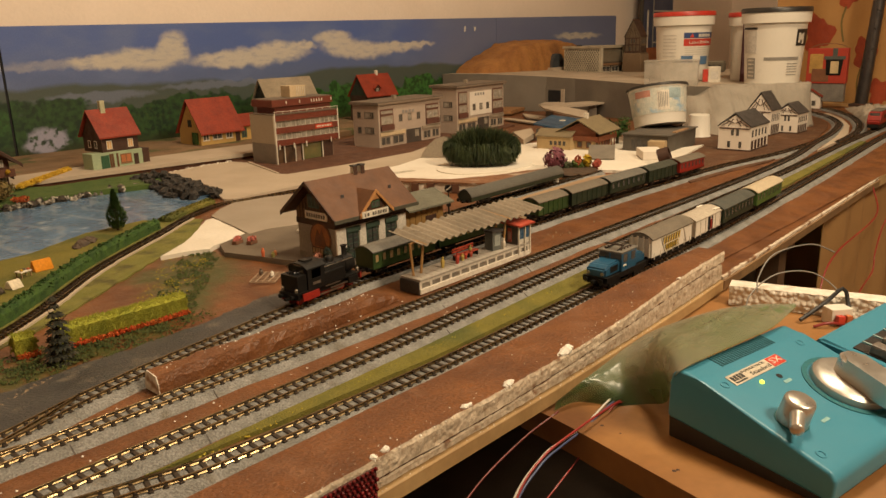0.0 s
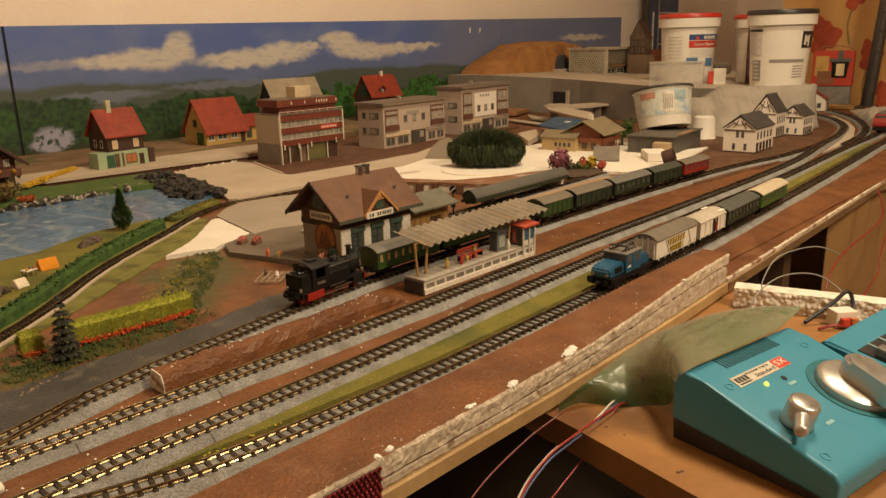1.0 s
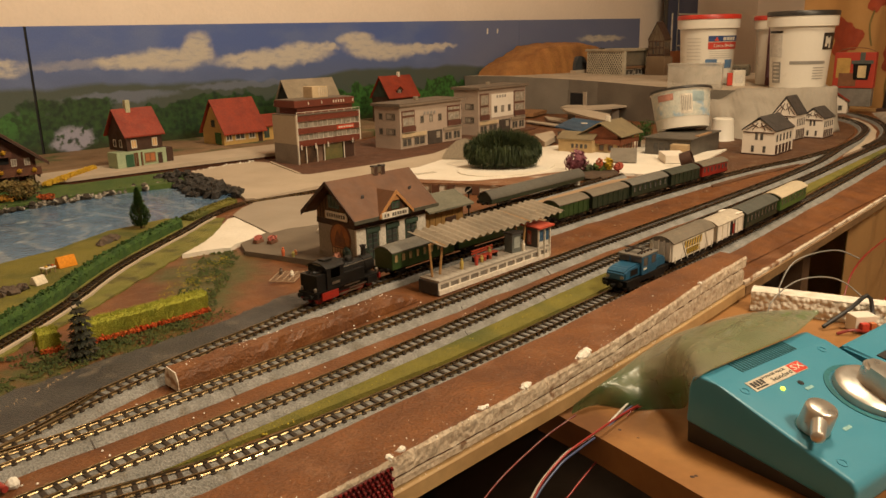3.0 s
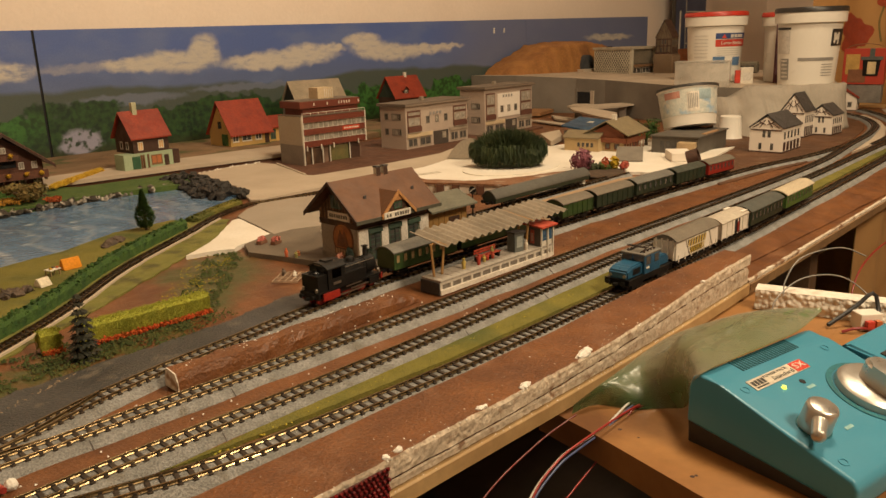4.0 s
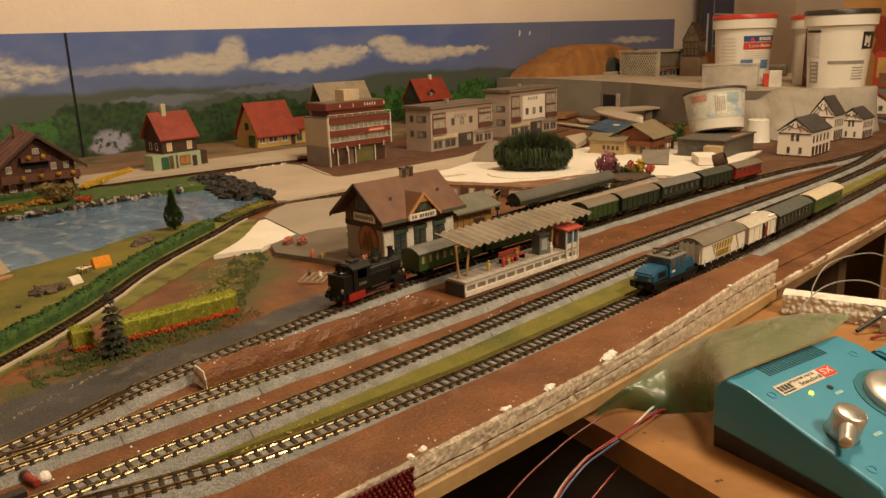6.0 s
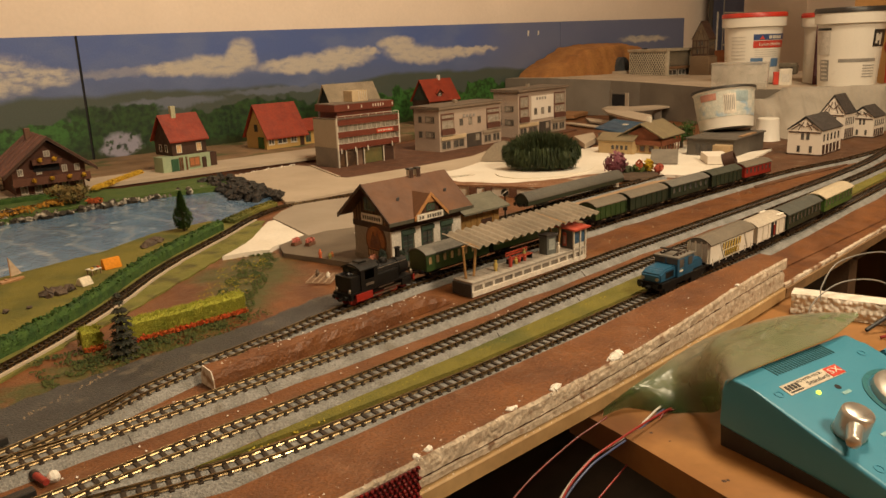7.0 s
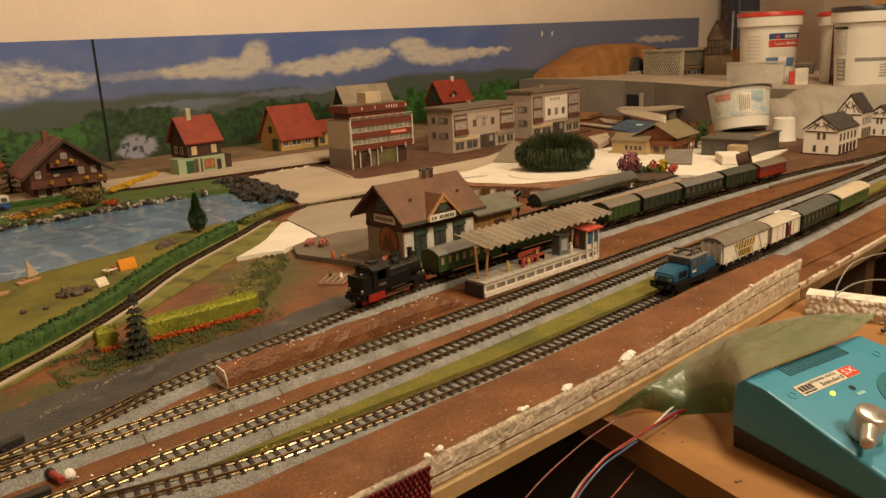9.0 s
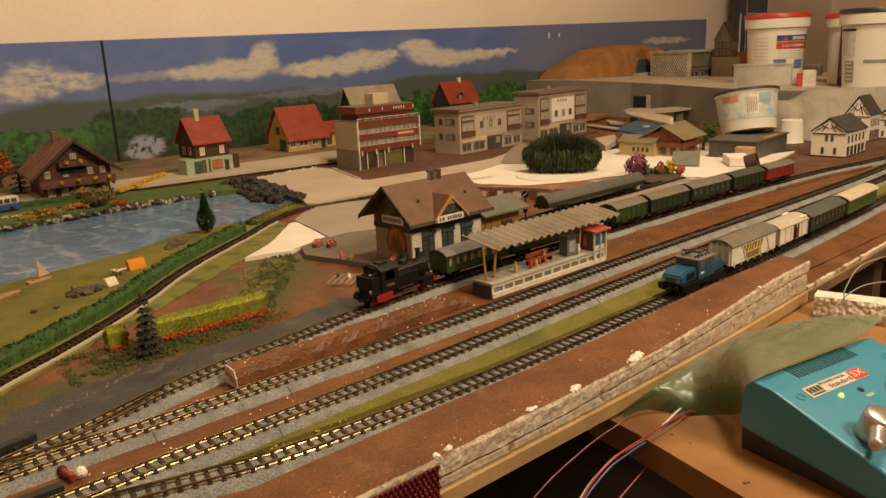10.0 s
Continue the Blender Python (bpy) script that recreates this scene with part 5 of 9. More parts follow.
# ---- cottages
def cottage_green(x, y):
    t = house_group("cottage", place(x, y, 9.0, 5) @ Matrix.Diagonal((0.93, 0.93, 0.97, 1)), "small red roofed cottage with mint ground floor and brown upper floor")
    mint = mat("mint_render", (0.34, 0.42, 0.27), (0.30, 0.37, 0.24), scale=20, rough=0.75)
    part("ground_floor", one_box(0, 66, 0, 22, 0, 18), mint, t)
    bm = B()
    gable_wall(bm, 16, 64, 3, 45, 18, 37, 64)
    part("upper_floor", bm, dark_wood, t)
    gable_roof(t, 12, 67, -1, 49, 34, 65, red_tile, 1.6)
    part("chimney", one_box(30, 36, 20, 26, 56, 76, bevel=0.3), mat("chimney_cream", (0.48, 0.46, 0.30), rough=0.8), t)
    part("porch", one_box(66, 78, 4, 24, 0, 17), dark_wood, t)
    part("door", one_box(11, 21, -0.8, -0.02, 0.2, 15), green_paint, t, "green front door")
    front_window(t, 36, 3.5, 15, 11, -0.02, mat("shop_frame", (0.25, 0.12, 0.05)), mat("lit_shop", (0.45, 0.16, 0.06), rough=0.5, scale=60), sill=True)
    part("door", one_box(54, 60, -0.8, -0.02, 0.2, 13), dark_wood, t)
    for wx in (22, 50):
        front_window(t, wx, 21, 7, 10, 2.98, white_trim, mat("lit_window", (0.60, 0.36, 0.14), rough=0.4))
    side_window(t, 14, 22, 6, 9, 15.98)
    side_window(t, 28, 22, 6, 9, 15.98)
    for wx in (22, 25, 31):
        part("climber", one_box(wx, wx + 2.0, -1.2, -0.05, 0, 15 + (wx % 3)), mat("climber", (0.16, 0.07, 0.03), rough=0.9, bump=0.8), t)


cottage_green(367, 867)


def cottage_yellow(x, y):
    t = house_group("cottage", place(x, y, 7.5, 2), "yellow cottage with steep red roof and lower side wing")
    bm = B()
    gable_wall(bm, 0, 66, 0, 52, 0, 19, 56)
    part("wall", bm, yellow_wall, t)
    gable_roof(t, -3, 68, -6, 58, 14, 60, red_tile, 1.8)
    part("wing", one_box(66, 100, 4, 40, 0, 19), yellow_wall, t)
    gable_roof(t, 66, 104, 0, 44, 19, 34, red_tile, 1.5, name="wing_roof")
    for wx, ww in ((3, 10), (18, 16), (40, 11)):
        front_window(t, wx, 6, ww, 10, -0.02, white_trim, glass_dark, sill=True)
    part("door", one_box(56, 63, -0.8, -0.02, 0.2, 16), dark_wood, t)
    front_window(t, 69, 3, 9, 14, 3.98, green_paint, glass_dark)
    part("door", one_box(88, 96, 3.3, 3.98, 0.2, 16), green_paint, t)
    side_window(t, 20, 24, 9, 10, -0.02, dark_wood)
    part("ivy", one_box(-1.5, -0.02, 6, 20, 1, 17, bevel=0.5), hedge_mat, t, "green ivy on the gable wall")


cottage_yellow(558, 962)


def simple_house(x, y, rz, w, d, eave, ridge, wall_m, roof_m, label, gable_m=None, chimney=True, dormer=False, along="x", windows=3, z=7.5, name="cottage", storeys=1, over=3.0):
    t = house_group(name, place(x, y, z, rz), label)
    bm = B()
    gable_wall(bm, 0, w, 0, d, 0, eave, ridge - 2, along)
    part("wall", bm, wall_m, t)
    if gable_m:
        for xx in (-0.5, w + 0.1):
            bm = B()
            prism(bm, [(1, eave + 1), (d - 1, eave + 1), (d / 2, ridge - 3)], xx, xx + 0.4, along_x)
            part("gable_boarding", bm, gable_m, t)
    gable_roof(t, -over, w + over, -over, d + over, eave - over * 0.65, ridge, roof_m, 1.4, along)
    if chimney:
        part("chimney", one_box(w * 0.6, w * 0.6 + 4.5, d * 0.5 - 2, d * 0.5 + 2.5, ridge - 5, ridge + 7, bevel=0.3), white_trim, t)
    if dormer:
        bm = B()
        gable_wall(bm, w * 0.3, w * 0.3 + 12, 2, d * 0.45, eave + 4, eave + 12, eave + 17, "y")
        part("dormer", bm, dark_wood, t)
        gable_roof(t, w * 0.3 - 2, w * 0.3 + 14, 0, d * 0.5, eave + 11, eave + 18, roof_m, 1.0, "y", "dormer_roof")
        front_window(t, w * 0.3 + 3.5, eave + 5.5, 5, 6, 1.98)
    for s in range(storeys):
        zz = 4 + s * eave / storeys
        hh = eave / storeys * 0.48
        for k in range(windows):
            front_window(t, w * (k + 0.5) / windows - w / windows * 0.22, zz, w / windows * 0.44, hh, -0.02)
        for k in range(2):
            side_window(t, d * (k + 0.5) / 2 - d * 0.1, zz, d * 0.2, hh, -0.02)
    return t


simple_house(690, 985, 0, 92, 42, 44, 80, grey_wall, mat("beige_roof", (0.33, 0.27, 0.19), scale=30, rough=0.7), "house with beige roof and dark pointed gable", mat("dark_boards", (0.02, 0.028, 0.022), rough=0.8), False)
simple_house(893, 992, 0, 68, 44, 42, 76, dark_wood, red_tile, "red roofed house with dormer and white chimney", mat("green_boards", (0.03, 0.045, 0.028), rough=0.8), True, True)


# ---- big chalet with flower boxes
def chalet():
    t = house_group("chalet", place(203, 846, 6.0, -5) @ Matrix.Diagonal((0.86, 1.4, 1.1, 1)), "large brown timber chalet with yellow flower boxes", "chalet")
    W, D = 84, 58
    timber = mat("chalet_timber", (0.115, 0.040, 0.020), (0.085, 0.03, 0.016), scale=40, rough=0.7, bump=0.3)
    bm = B()
    box(bm, 4, W - 4, 4, D, 0, 14)
    part("ground_floor", bm, timber, t)
    bm = B()
    gable_wall(bm, 2, W - 2, 2, D, 14, 28, 50, "y")
    part("upper_floor", bm, timber, t)
    gable_roof(t, -9, W + 9, -6, D + 4, 21, 53, mat("chalet_roof", (0.155, 0.068, 0.050), (0.12, 0.052, 0.038), scale=30, rough=0.7, bump=0.3), 1.6, "y", rows=0)
    for k in range(5):
        for s in (-1, 1):
            u = 0.0
            y0 = -4 + k * 14
            bm = B()
            prism(bm, [(W / 2 + s * 51, 22.8), (W / 2, 54.8), (W / 2, 55.8), (W / 2 + s * 51, 23.8)], -y0 - 1, -y0, along_y)
            part("roof_batten", bm, mat("batten_wood", (0.20, 0.09, 0.065), rough=0.7), t)
    bm = B()
    for s in (-1, 1):
        prism(bm, [(W / 2 + s * 51, 20), (W / 2, 52), (W / 2, 55), (W / 2 + s * 51, 23)], 6.02, 7.0, along_y)
    part("barge_board", bm, dark_wood, t)
    part("chimney", one_box(W * 0.38, W * 0.38 + 6, D * 0.6, D * 0.6 + 6, 46, 60, bevel=0.3), mat("brick_chimney", (0.16, 0.08, 0.05), rough=0.8), t)
    part("balcony_floor", one_box(0, W, -7, 2, 12.5, 13.8), timber, t)
    part("balustrade", one_box(0, W, -7, -6.2, 13.8, 19.5, bevel=0.1), timber, t)
    for k in range(8):
        part("bracket", one_box(k * 11.6, k * 11.6 + 1.2, -6, 2, 10, 12.5), dark_wood, t)
    part("upper_balcony", one_box(W * 0.28, W * 0.66, -5, 2, 30, 34.5, bevel=0.1), timber, t)
    part("upper_recess", one_box(W * 0.3, W * 0.64, 1.3, 1.98, 23, 29.5), dark_gap, t)
    for wx in (8, 28, 56, 70):
        front_window(t, wx, 20.5, 6, 6.5, 1.98, white_trim, glass_pale)
    front_window(t, W / 2 - 3.5, 36, 7, 5.5, 1.98, white_trim, glass_pale)
    for wx in (9, 24, 54, 70):
        front_window(t, wx, 3, 8, 8, 3.98, white_trim, glass_pale)
    part("door", one_box(38, 46, 3.3, 3.98, 0.2, 11), mat("chalet_door", (0.20, 0.06, 0.03)), t)
    bm_m = mat("yellow_blossom", (0.62, 0.38, 0.03), (0.5, 0.25, 0.02), scale=80, rough=0.9, bump=0.8)
    for wx, z, y in ((22, 17, -8), (41, 17.5, -8), (60, 17.5, -8), (76, 17.5, -8), (W * 0.38, 34.5, -6), (W * 0.56, 34.5, -6)):
        bm = B()
        leafy(bm, (wx, y, z), (3.0, 1.8, 2.2), 140, 0.7)
        bmesh.ops.create_icosphere(bm, subdivisions=1, radius=1.9, matrix=Matrix.Translation((wx, y, z)))
        part("flower_box", bm, bm_m, t, "yellow flowers in a window box")


chalet()
hedge("garden_hedge", [(150, 832), (181, 832), (243, 827), (262, 828)], 5, 5, hedge_mat, "low green hedge in front of the chalet", leaf=1.2, per=18, z=6)
track("track_bank", [(60, 782), (152, 788), (188, 790), (229, 795), (262, 800)], "narrow track on the far river bank", bed=False, pitch=4.0, z=5.0, slat=0.75)
bm = B()
for _ in range(5200):
    u, v = rng.uniform(0, 1), rng.uniform(-1, 1)
    p = Vector((272 + 80 * u + 2.2 * v, 822 + 74 * u - 2.2 * v, 9 + 4.0 * (1 - v * v) * rng.uniform(0.2, 1)))
    d, s2 = noise.random_unit_vector() * 2.2, noise.random_unit_vector() * 0.6
    bm.faces.new([bm.verts.new(q) for q in (p - s2, p + d, p + s2)])
tagged(single("hay_row", bm, mat("hay_yellow", (0.75, 0.50, 0.05), (0.6, 0.38, 0.04), scale=60, rough=0.9), "row of bright yellow hay beside the chalet"), kind="stuff")


# ---- station with dormer, sign boards and round wall painting
def station():
    t = house_group("station_building", place(303.6, 374, 3.0, 0.5), "old station with brown tiled roof and green doors", "station", "railway buildings")
    W, D, E = 62, 37.5, 32
    stone = mat("station_render", (0.62, 0.56, 0.47), (0.55, 0.49, 0.40), scale=25, rough=0.8, bump=0.25)
    part("wall", one_box(0, W, 0, D, 0, E), stone, t)
    # Thin plate, darker than the front render, paints in the end wall's shade.
    part("end_render", one_box(-0.3, -0.01, 0.6, D, 3, 22), mat("end_shade_grey", (0.30, 0.26, 0.205), (0.25, 0.215, 0.17), scale=15, rough=0.8, bump=0.2), t, "end wall plate with its shade put into the grey")
    part("plinth", one_box(-0.5, W + 0.5, -0.5, D + 0.5, 0, 3), grey_wall, t)
    timber = mat("station_timber", (0.155, 0.075, 0.030), (0.115, 0.055, 0.024), scale=40, rough=0.7, bump=0.3)
    part("upper_boarding", one_box(-0.5, W + 0.5, -0.5, D + 0.5, 26, E), timber, t, "brown boarded upper wall")
    bm = B()
    prism(bm, [(0, E), (D, E), (D / 2, 49.5)], 0, W, along_x)
    part("gable", bm, timber, t, "brown timber gable")
    for k in range(11):
        y = 3.0 + k * 3.1
        top = 49 - abs(y - D / 2) * 0.93
        if top > 27:
            part("gable_board", one_box(-0.75, -0.52, y - 0.3, y + 0.3, 26, top), dark_wood, t)
    part("wall_band", one_box(-0.8, W + 0.8, -0.8, D + 0.8, 22.2, 25.9), dark_wood, t)
    gable_roof(t, -7, W + 5, -8.5, D + 8.5, 28.2, 50.6, brown_tile, 1.5)
    for k in range(2):
        part("roof_stain", one_box(10 + 42 * k, 12.4 + 42 * k, 4.0, 4.5, 40.0, 42.4, bevel=0.3), slate, t)
    for s in (0, 1):
        bm = B()
        y0, y1 = ((-8.7, D / 2) if s == 0 else (D + 8.7, D / 2))
        prism(bm, [(y0, 27.2), (y1, 49.7), (y1, 52.4), (y0, 30.1)], -7.8, -7.02, along_x)
        part("barge_board", bm, dark_wood, t)
    part("eave_board", one_box(-7.6, W + 5.4, -9.2, -8.52, 27.6, 29.9), mat("eave_green", (0.07, 0.065, 0.045), rough=0.7), t, "dark green grey gutter board")
    for xx in (33.2, 39.6):
        part("chimney", one_box(xx, xx + 3.2, D / 2 - 1.6, D / 2 + 1.6, 47, 56), white_trim, t, "pale sided chimney")
        part("chimney_face", one_box(xx - 0.1, xx + 3.3, D / 2 - 1.85, D / 2 - 1.62, 47, 56.2), dark_wood, t)
        part("chimney_cap", one_box(xx - 0.4, xx + 3.6, D / 2 - 2.0, D / 2 + 2.0, 56.2, 57.2), slate, t)
    # cross gable over the middle doors
    c = 27.5
    bm = B()
    gable_wall(bm, c - 9.5, c + 9.5, -8.0, 12, 28.4, 33.0, 42.4, "y")
    part("dormer", bm, timber, t)
    gable_roof(t, c - 14.5, c + 14.5, -9.5, 20, 28.6, 43.0, brown_tile, 1.0, "y", "dormer_roof")
    bm = B()
    for s in (-1, 1):
        prism(bm, [(c + s * 14.8, 27.9), (c, 42.6), (c, 44.9), (c + s * 14.8, 30.2)], 9.55, 10.6, along_y)
    pale = mat("pale_timber", (0.46, 0.22, 0.075), rough=0.7)
    part("dormer_barge", bm, pale, t, "pale timber barge boards")
    bm = B()
    prism(bm, [(c - 4.2, 38.4), (c + 4.2, 38.4), (c, 42.4)], 9.0, 9.5, along_y)
    part("dormer_infill", bm, pale, t)
    part("dormer_boarding", one_box(c - 6.4, c + 6.4, -8.7, -8.02, 32.4, 37.6), dark_wood, t)
    front_window(t, c - 3.4, 33.0, 6.8, 4.2, -8.75, green_paint, glass_dark)
    sign = part("station_sign", one_box(c - 13.5, c + 9.5, -10.9, -10.2, 27.8, 32.0, bevel=0.1), white_trim, t, "white name board over the doors")
    ink = mat("sign_ink", (0.10, 0.085, 0.07))
    for k in range(9):
        a = c - 11.6 + k * 2.25
        if k != 2:
            part("name_bar", one_box(a, a + (1.6 if k % 2 else 1.2), -11.08, -10.92, 28.8, 31.0), ink, sign)
    # doors with pale piers
    door_m = mat("door_green", (0.050, 0.085, 0.062), rough=0.5, bump=0.1)
    for dx in (8.9, 26.0, 43.3):
        part("door_hood", one_box(dx - 1.0, dx + 10.6, -2.4, -0.02, 18.4, 21.6, bevel=0.2), door_m, t)
        door = part("door", one_box(dx, dx + 9.6, -0.9, -0.02, 0.2, 18.4), door_m, t)
        part("door_split", one_box(dx + 4.55, dx + 5.05, -1.15, -0.92, 0.4, 18.2), dark_gap, door)
        for k in range(4):
            for s in range(2):
                part("pane", one_box(dx + 0.9 + s * 4.5, dx + 4.1 + s * 4.5, -1.1, -0.92, 4.6 + k * 3.3, 6.9 + k * 3.3), glass_dark, door)
    for a, b in ((-0.2, 7.9), (19.2, 25.2), (36.4, 42.5), (53.7, 62.2)):
        part("pier", one_box(a, b, -1.2, -0.02, 0, 22.1), mat("pier_white", (0.74, 0.69, 0.60), rough=0.75, bump=0.2), t)
    # end wall: loft window, sign, round painting
    loft = part("loft_window", one_box(-1.2, -0.78, 13.5, 24.5, 34, 42.5), door_m, t)
    for k in range(3):
        part("loft_pane", one_box(-1.4, -1.22, 14.2 + k * 3.4, 16.8 + k * 3.4, 35, 41.5), glass_dark, loft)
    board = part("end_sign", one_box(-1.7, -1.0, 5.5, 27.5, 26.6, 31.8), white_trim, t, "white name board on the end wall")
    for k in range(8):
        part("name_bar", one_box(-1.9, -1.72, 7.6 + k * 2.4, 9.0 + k * 2.4, 28.0, 30.4), ink, board)

    def disc(r, x0, x1):
        bm = B()
        prism(bm, [(14.5 + r * 0.92 * math.cos(a * math.pi / 16), 14.0 + r * math.sin(a * math.pi / 16)) for a in range(32)], x0, x1, along_x)
        return bm

    mural = part("round_mural", disc(11.4, -0.8, -0.32), mat("mural_brown", (0.15, 0.055, 0.02), rough=0.7), t, "round orange and brown wall painting")
    part("mural_field", disc(10.0, -1.0, -0.82), mat("mural_orange", (0.36, 0.14, 0.035), (0.26, 0.09, 0.028), scale=80, rough=0.7), mural)
    bm = B()
    prism(bm, [(8.5, 9.0), (20.5, 9.0), (19.5, 14), (17, 20), (14.5, 16.5), (12.5, 20.5), (9.5, 14)], -1.2, -1.02, along_x)
    part("mural_figure", bm, mat("mural_dark", (0.17, 0.065, 0.025), (0.11, 0.045, 0.02), scale=120, rough=0.7), mural)
    part("mural_plate", one_box(-1.3, -1.22, 5.6, 23.0, 3.4, 8.4), mat("mural_plate", (0.13, 0.055, 0.03), rough=0.7), mural)
    for k in range(6):
        part("mural_bar", one_box(-1.5, -1.32, 6.6 + k * 2.7, 8.4 + k * 2.7, 4.2, 7.6), mat("mural_cream", (0.5, 0.32, 0.15)), mural)
    bush_m = mat("dark_bush", (0.03, 0.045, 0.035), (0.05, 0.065, 0.04), scale=80, rough=0.9, bump=0.8)
    for nm, cx, cy in (("end_bush", -3.0, 6), ("wall_bush", 6, -3.4)):
        bm = B()
        leafy(bm, (cx, cy, 5.5), (2.4, 2.8, 5.5), 260, 0.9)
        bmesh.ops.create_icosphere(bm, subdivisions=2, radius=2.4, matrix=Matrix.Translation((cx, cy, 3)))
        part(nm, bm, bush_m, t)


station()


def goods_shed():
    t = house_group("goods_shed", place(373, 383, 3.0, 0), "ochre goods shed with grey green roof beside the station", "shed", "railway buildings")
    ochre = mat("ochre_boards", (0.30, 0.17, 0.05), (0.25, 0.14, 0.04), scale=30, rough=0.75, bump=0.3)
    W, D = 40, 26
    bm = B()
    gable_wall(bm, 0, W, 0, D, 0, 21, 26)
    part("wall", bm, ochre, t)
    gable_roof(t, -2, W + 5, -8, D + 6, 20.2, 28.2, mat("shed_roof", (0.125, 0.120, 0.085), (0.10, 0.095, 0.068), scale=25, rough=0.7, bump=0.3), 1.3)
    for k in range(7):
        part("plank", one_box(k * 5.9 + 0.2, k * 5.9 + 5.6, -0.5, -0.02, 2.7, 19.5), ochre, t)
    part("door", one_box(22, 33, -1.0, -0.55, 0.4, 13), dark_wood, t)
    part("foundation", one_box(-1, W + 1, -2, D + 1, 0, 2.6), grey_wall, t)


goods_shed()


# ---- half timbered white houses at the far curve
def timber_house(x, y, rz, w, d, eave, ridge, label, storeys=2, z=0.5, wall_m=None, roof_m=None):
    t = simple_house(x, y, rz, w, d, eave, ridge, wall_m or white_wall, roof_m or slate, label, None, False, False, "x", 0, z, "timbered_house", 0, 1.2)
    for k in range(5):
        x0 = w * (0.08 + 0.18 * k)
        part("window", one_box(x0, x0 + w * 0.075, -0.35, -0.02, eave * 0.56, eave * 0.84, bevel=0.1), glass_dark, t)
        part("arcade_opening", one_box(x0 - w * 0.012, x0 + w * 0.10, -0.4, -0.02, 2.0, eave * 0.42, bevel=0.1), dark_wood, t)
    for row, ys in ((0.12, (0.30, 0.66)), (0.62, (0.40, 0.56))):
        for f in ys:
            part("window", one_box(-0.35, -0.02, d * f - d * 0.045, d * f + d * 0.045, eave * row, eave * (row + 0.26), bevel=0.1), glass_dark, t)
    bm = B()
    for sgn in (-1, 1):
        for a, b in (((0.40, 0.02), (0.16, 0.50)), ((0.20, 0.02), (0.05, 0.74)), ((0.22, 0.60), (0.02, 0.30))):
            rod(bm, (-0.4, d * (0.5 + sgn * a[0]), eave + (ridge - eave - 3) * a[1]), (-0.4, d * (0.5 + sgn * b[0]), eave + (ridge - eave - 3) * b[1]), 0.5, sides=4)
    box(bm, -0.8, -0.02, 1, d - 1, eave - 3.0, eave - 1.8)
    part("timber_frame", bm, dark_wood, t, "dark timber frame in the gable")
    part("wall_foot", one_box(-0.6, w + 0.6, -0.6, d + 0.6, 0, 1.6), dark_wood, t)
    return t


timber_house(920, 353, 2, 62, 38, 29, 44, "white half timbered house with grey slate roof")
timber_house(1074, 386, 0, 34, 31, 34, 57, "taller half timbered house with dark slate roof")
timber_house(1113, 364, 0, 40, 30, 27, 40, "small white timbered house with dark slate roof")
simple_house(1490, 452, 10, 40, 42, 22, 36, white_wall, red_tile, "small white house with red roof at the far curve", None, False, False, "x", 3, 0.5)

# ---------------------------------------------------------------- rolling stock
black_paint = mat("black_loco", (0.006, 0.0055, 0.005), (0.011, 0.010, 0.009), scale=60, rough=0.42, bump=0.1, spec=0.3)
loco_red = mat("loco_red", (0.27, 0.018, 0.010), rough=0.45, bump=0.05)
steel = mat("bare_steel", (0.40, 0.36, 0.30), (0.30, 0.27, 0.22), scale=60, rough=0.35, metal=0.9, bump=0.05)
coach_green = mat("coach_green", (0.030, 0.062, 0.016), (0.024, 0.05, 0.014), scale=30, rough=0.45, bump=0.08)
dark_green = mat("dark_coach_green", (0.018, 0.030, 0.016), (0.014, 0.024, 0.013), scale=30, rough=0.5, bump=0.08)
roof_grey = mat("coach_roof_grey", (0.136, 0.129, 0.109), (0.109, 0.102, 0.088), scale=25, rough=0.6, bump=0.15)
roof_brown = mat("wagon_roof_brown", (0.150, 0.125, 0.092), (0.115, 0.096, 0.070), scale=25, rough=0.65, bump=0.2)
white_wagon = mat("white_wagon", (0.74, 0.69, 0.60), (0.67, 0.61, 0.52), scale=25, rough=0.55, bump=0.1, fine=0.08)
wheel_mat = mat("wheel_metal", (0.05, 0.04, 0.035), rough=0.4, metal=0.6)


def on_line(line, x):
    """Centre and heading of a track at x."""
    pts_l = spline([(a, b, 0) for a, b in line], 4.0)
    i = min(range(len(pts_l) - 1), key=lambda k: abs(pts_l[k].x - x))
    d = pts_l[i + 1] - pts_l[max(i - 1, 0)]
    return pts_l[i].y, math.degrees(math.atan2(d.y, d.x))


def stand(line, x0, x1):
    m = (x0 + x1) / 2
    y, a = on_line(line, m)
    return place(m, y, RAIL_Z, a)


def wheelset(t, x, r=2.6, spoke=None):
    for s in (-1, 1):
        bm = B()
        bmesh.ops.create_cone(bm, cap_ends=True, segments=16, radius1=r, radius2=r, depth=1.0,
                              matrix=Matrix.Translation((x, s * 3.7, r)) @ Matrix.Rotation(math.pi / 2, 4, "X"))
        bmesh.ops.create_cone(bm, cap_ends=True, segments=16, radius1=r * 1.12, radius2=r * 1.12, depth=0.35,
                              matrix=Matrix.Translation((x, s * 3.1, r)) @ Matrix.Rotation(math.pi / 2, 4, "X"))
        part("wheel", bm, spoke or wheel_mat, t)
    bm = B()
    rod(bm, (x, -3.7, r), (x, 3.7, r), 0.6)
    part("axle", bm, wheel_mat, t)


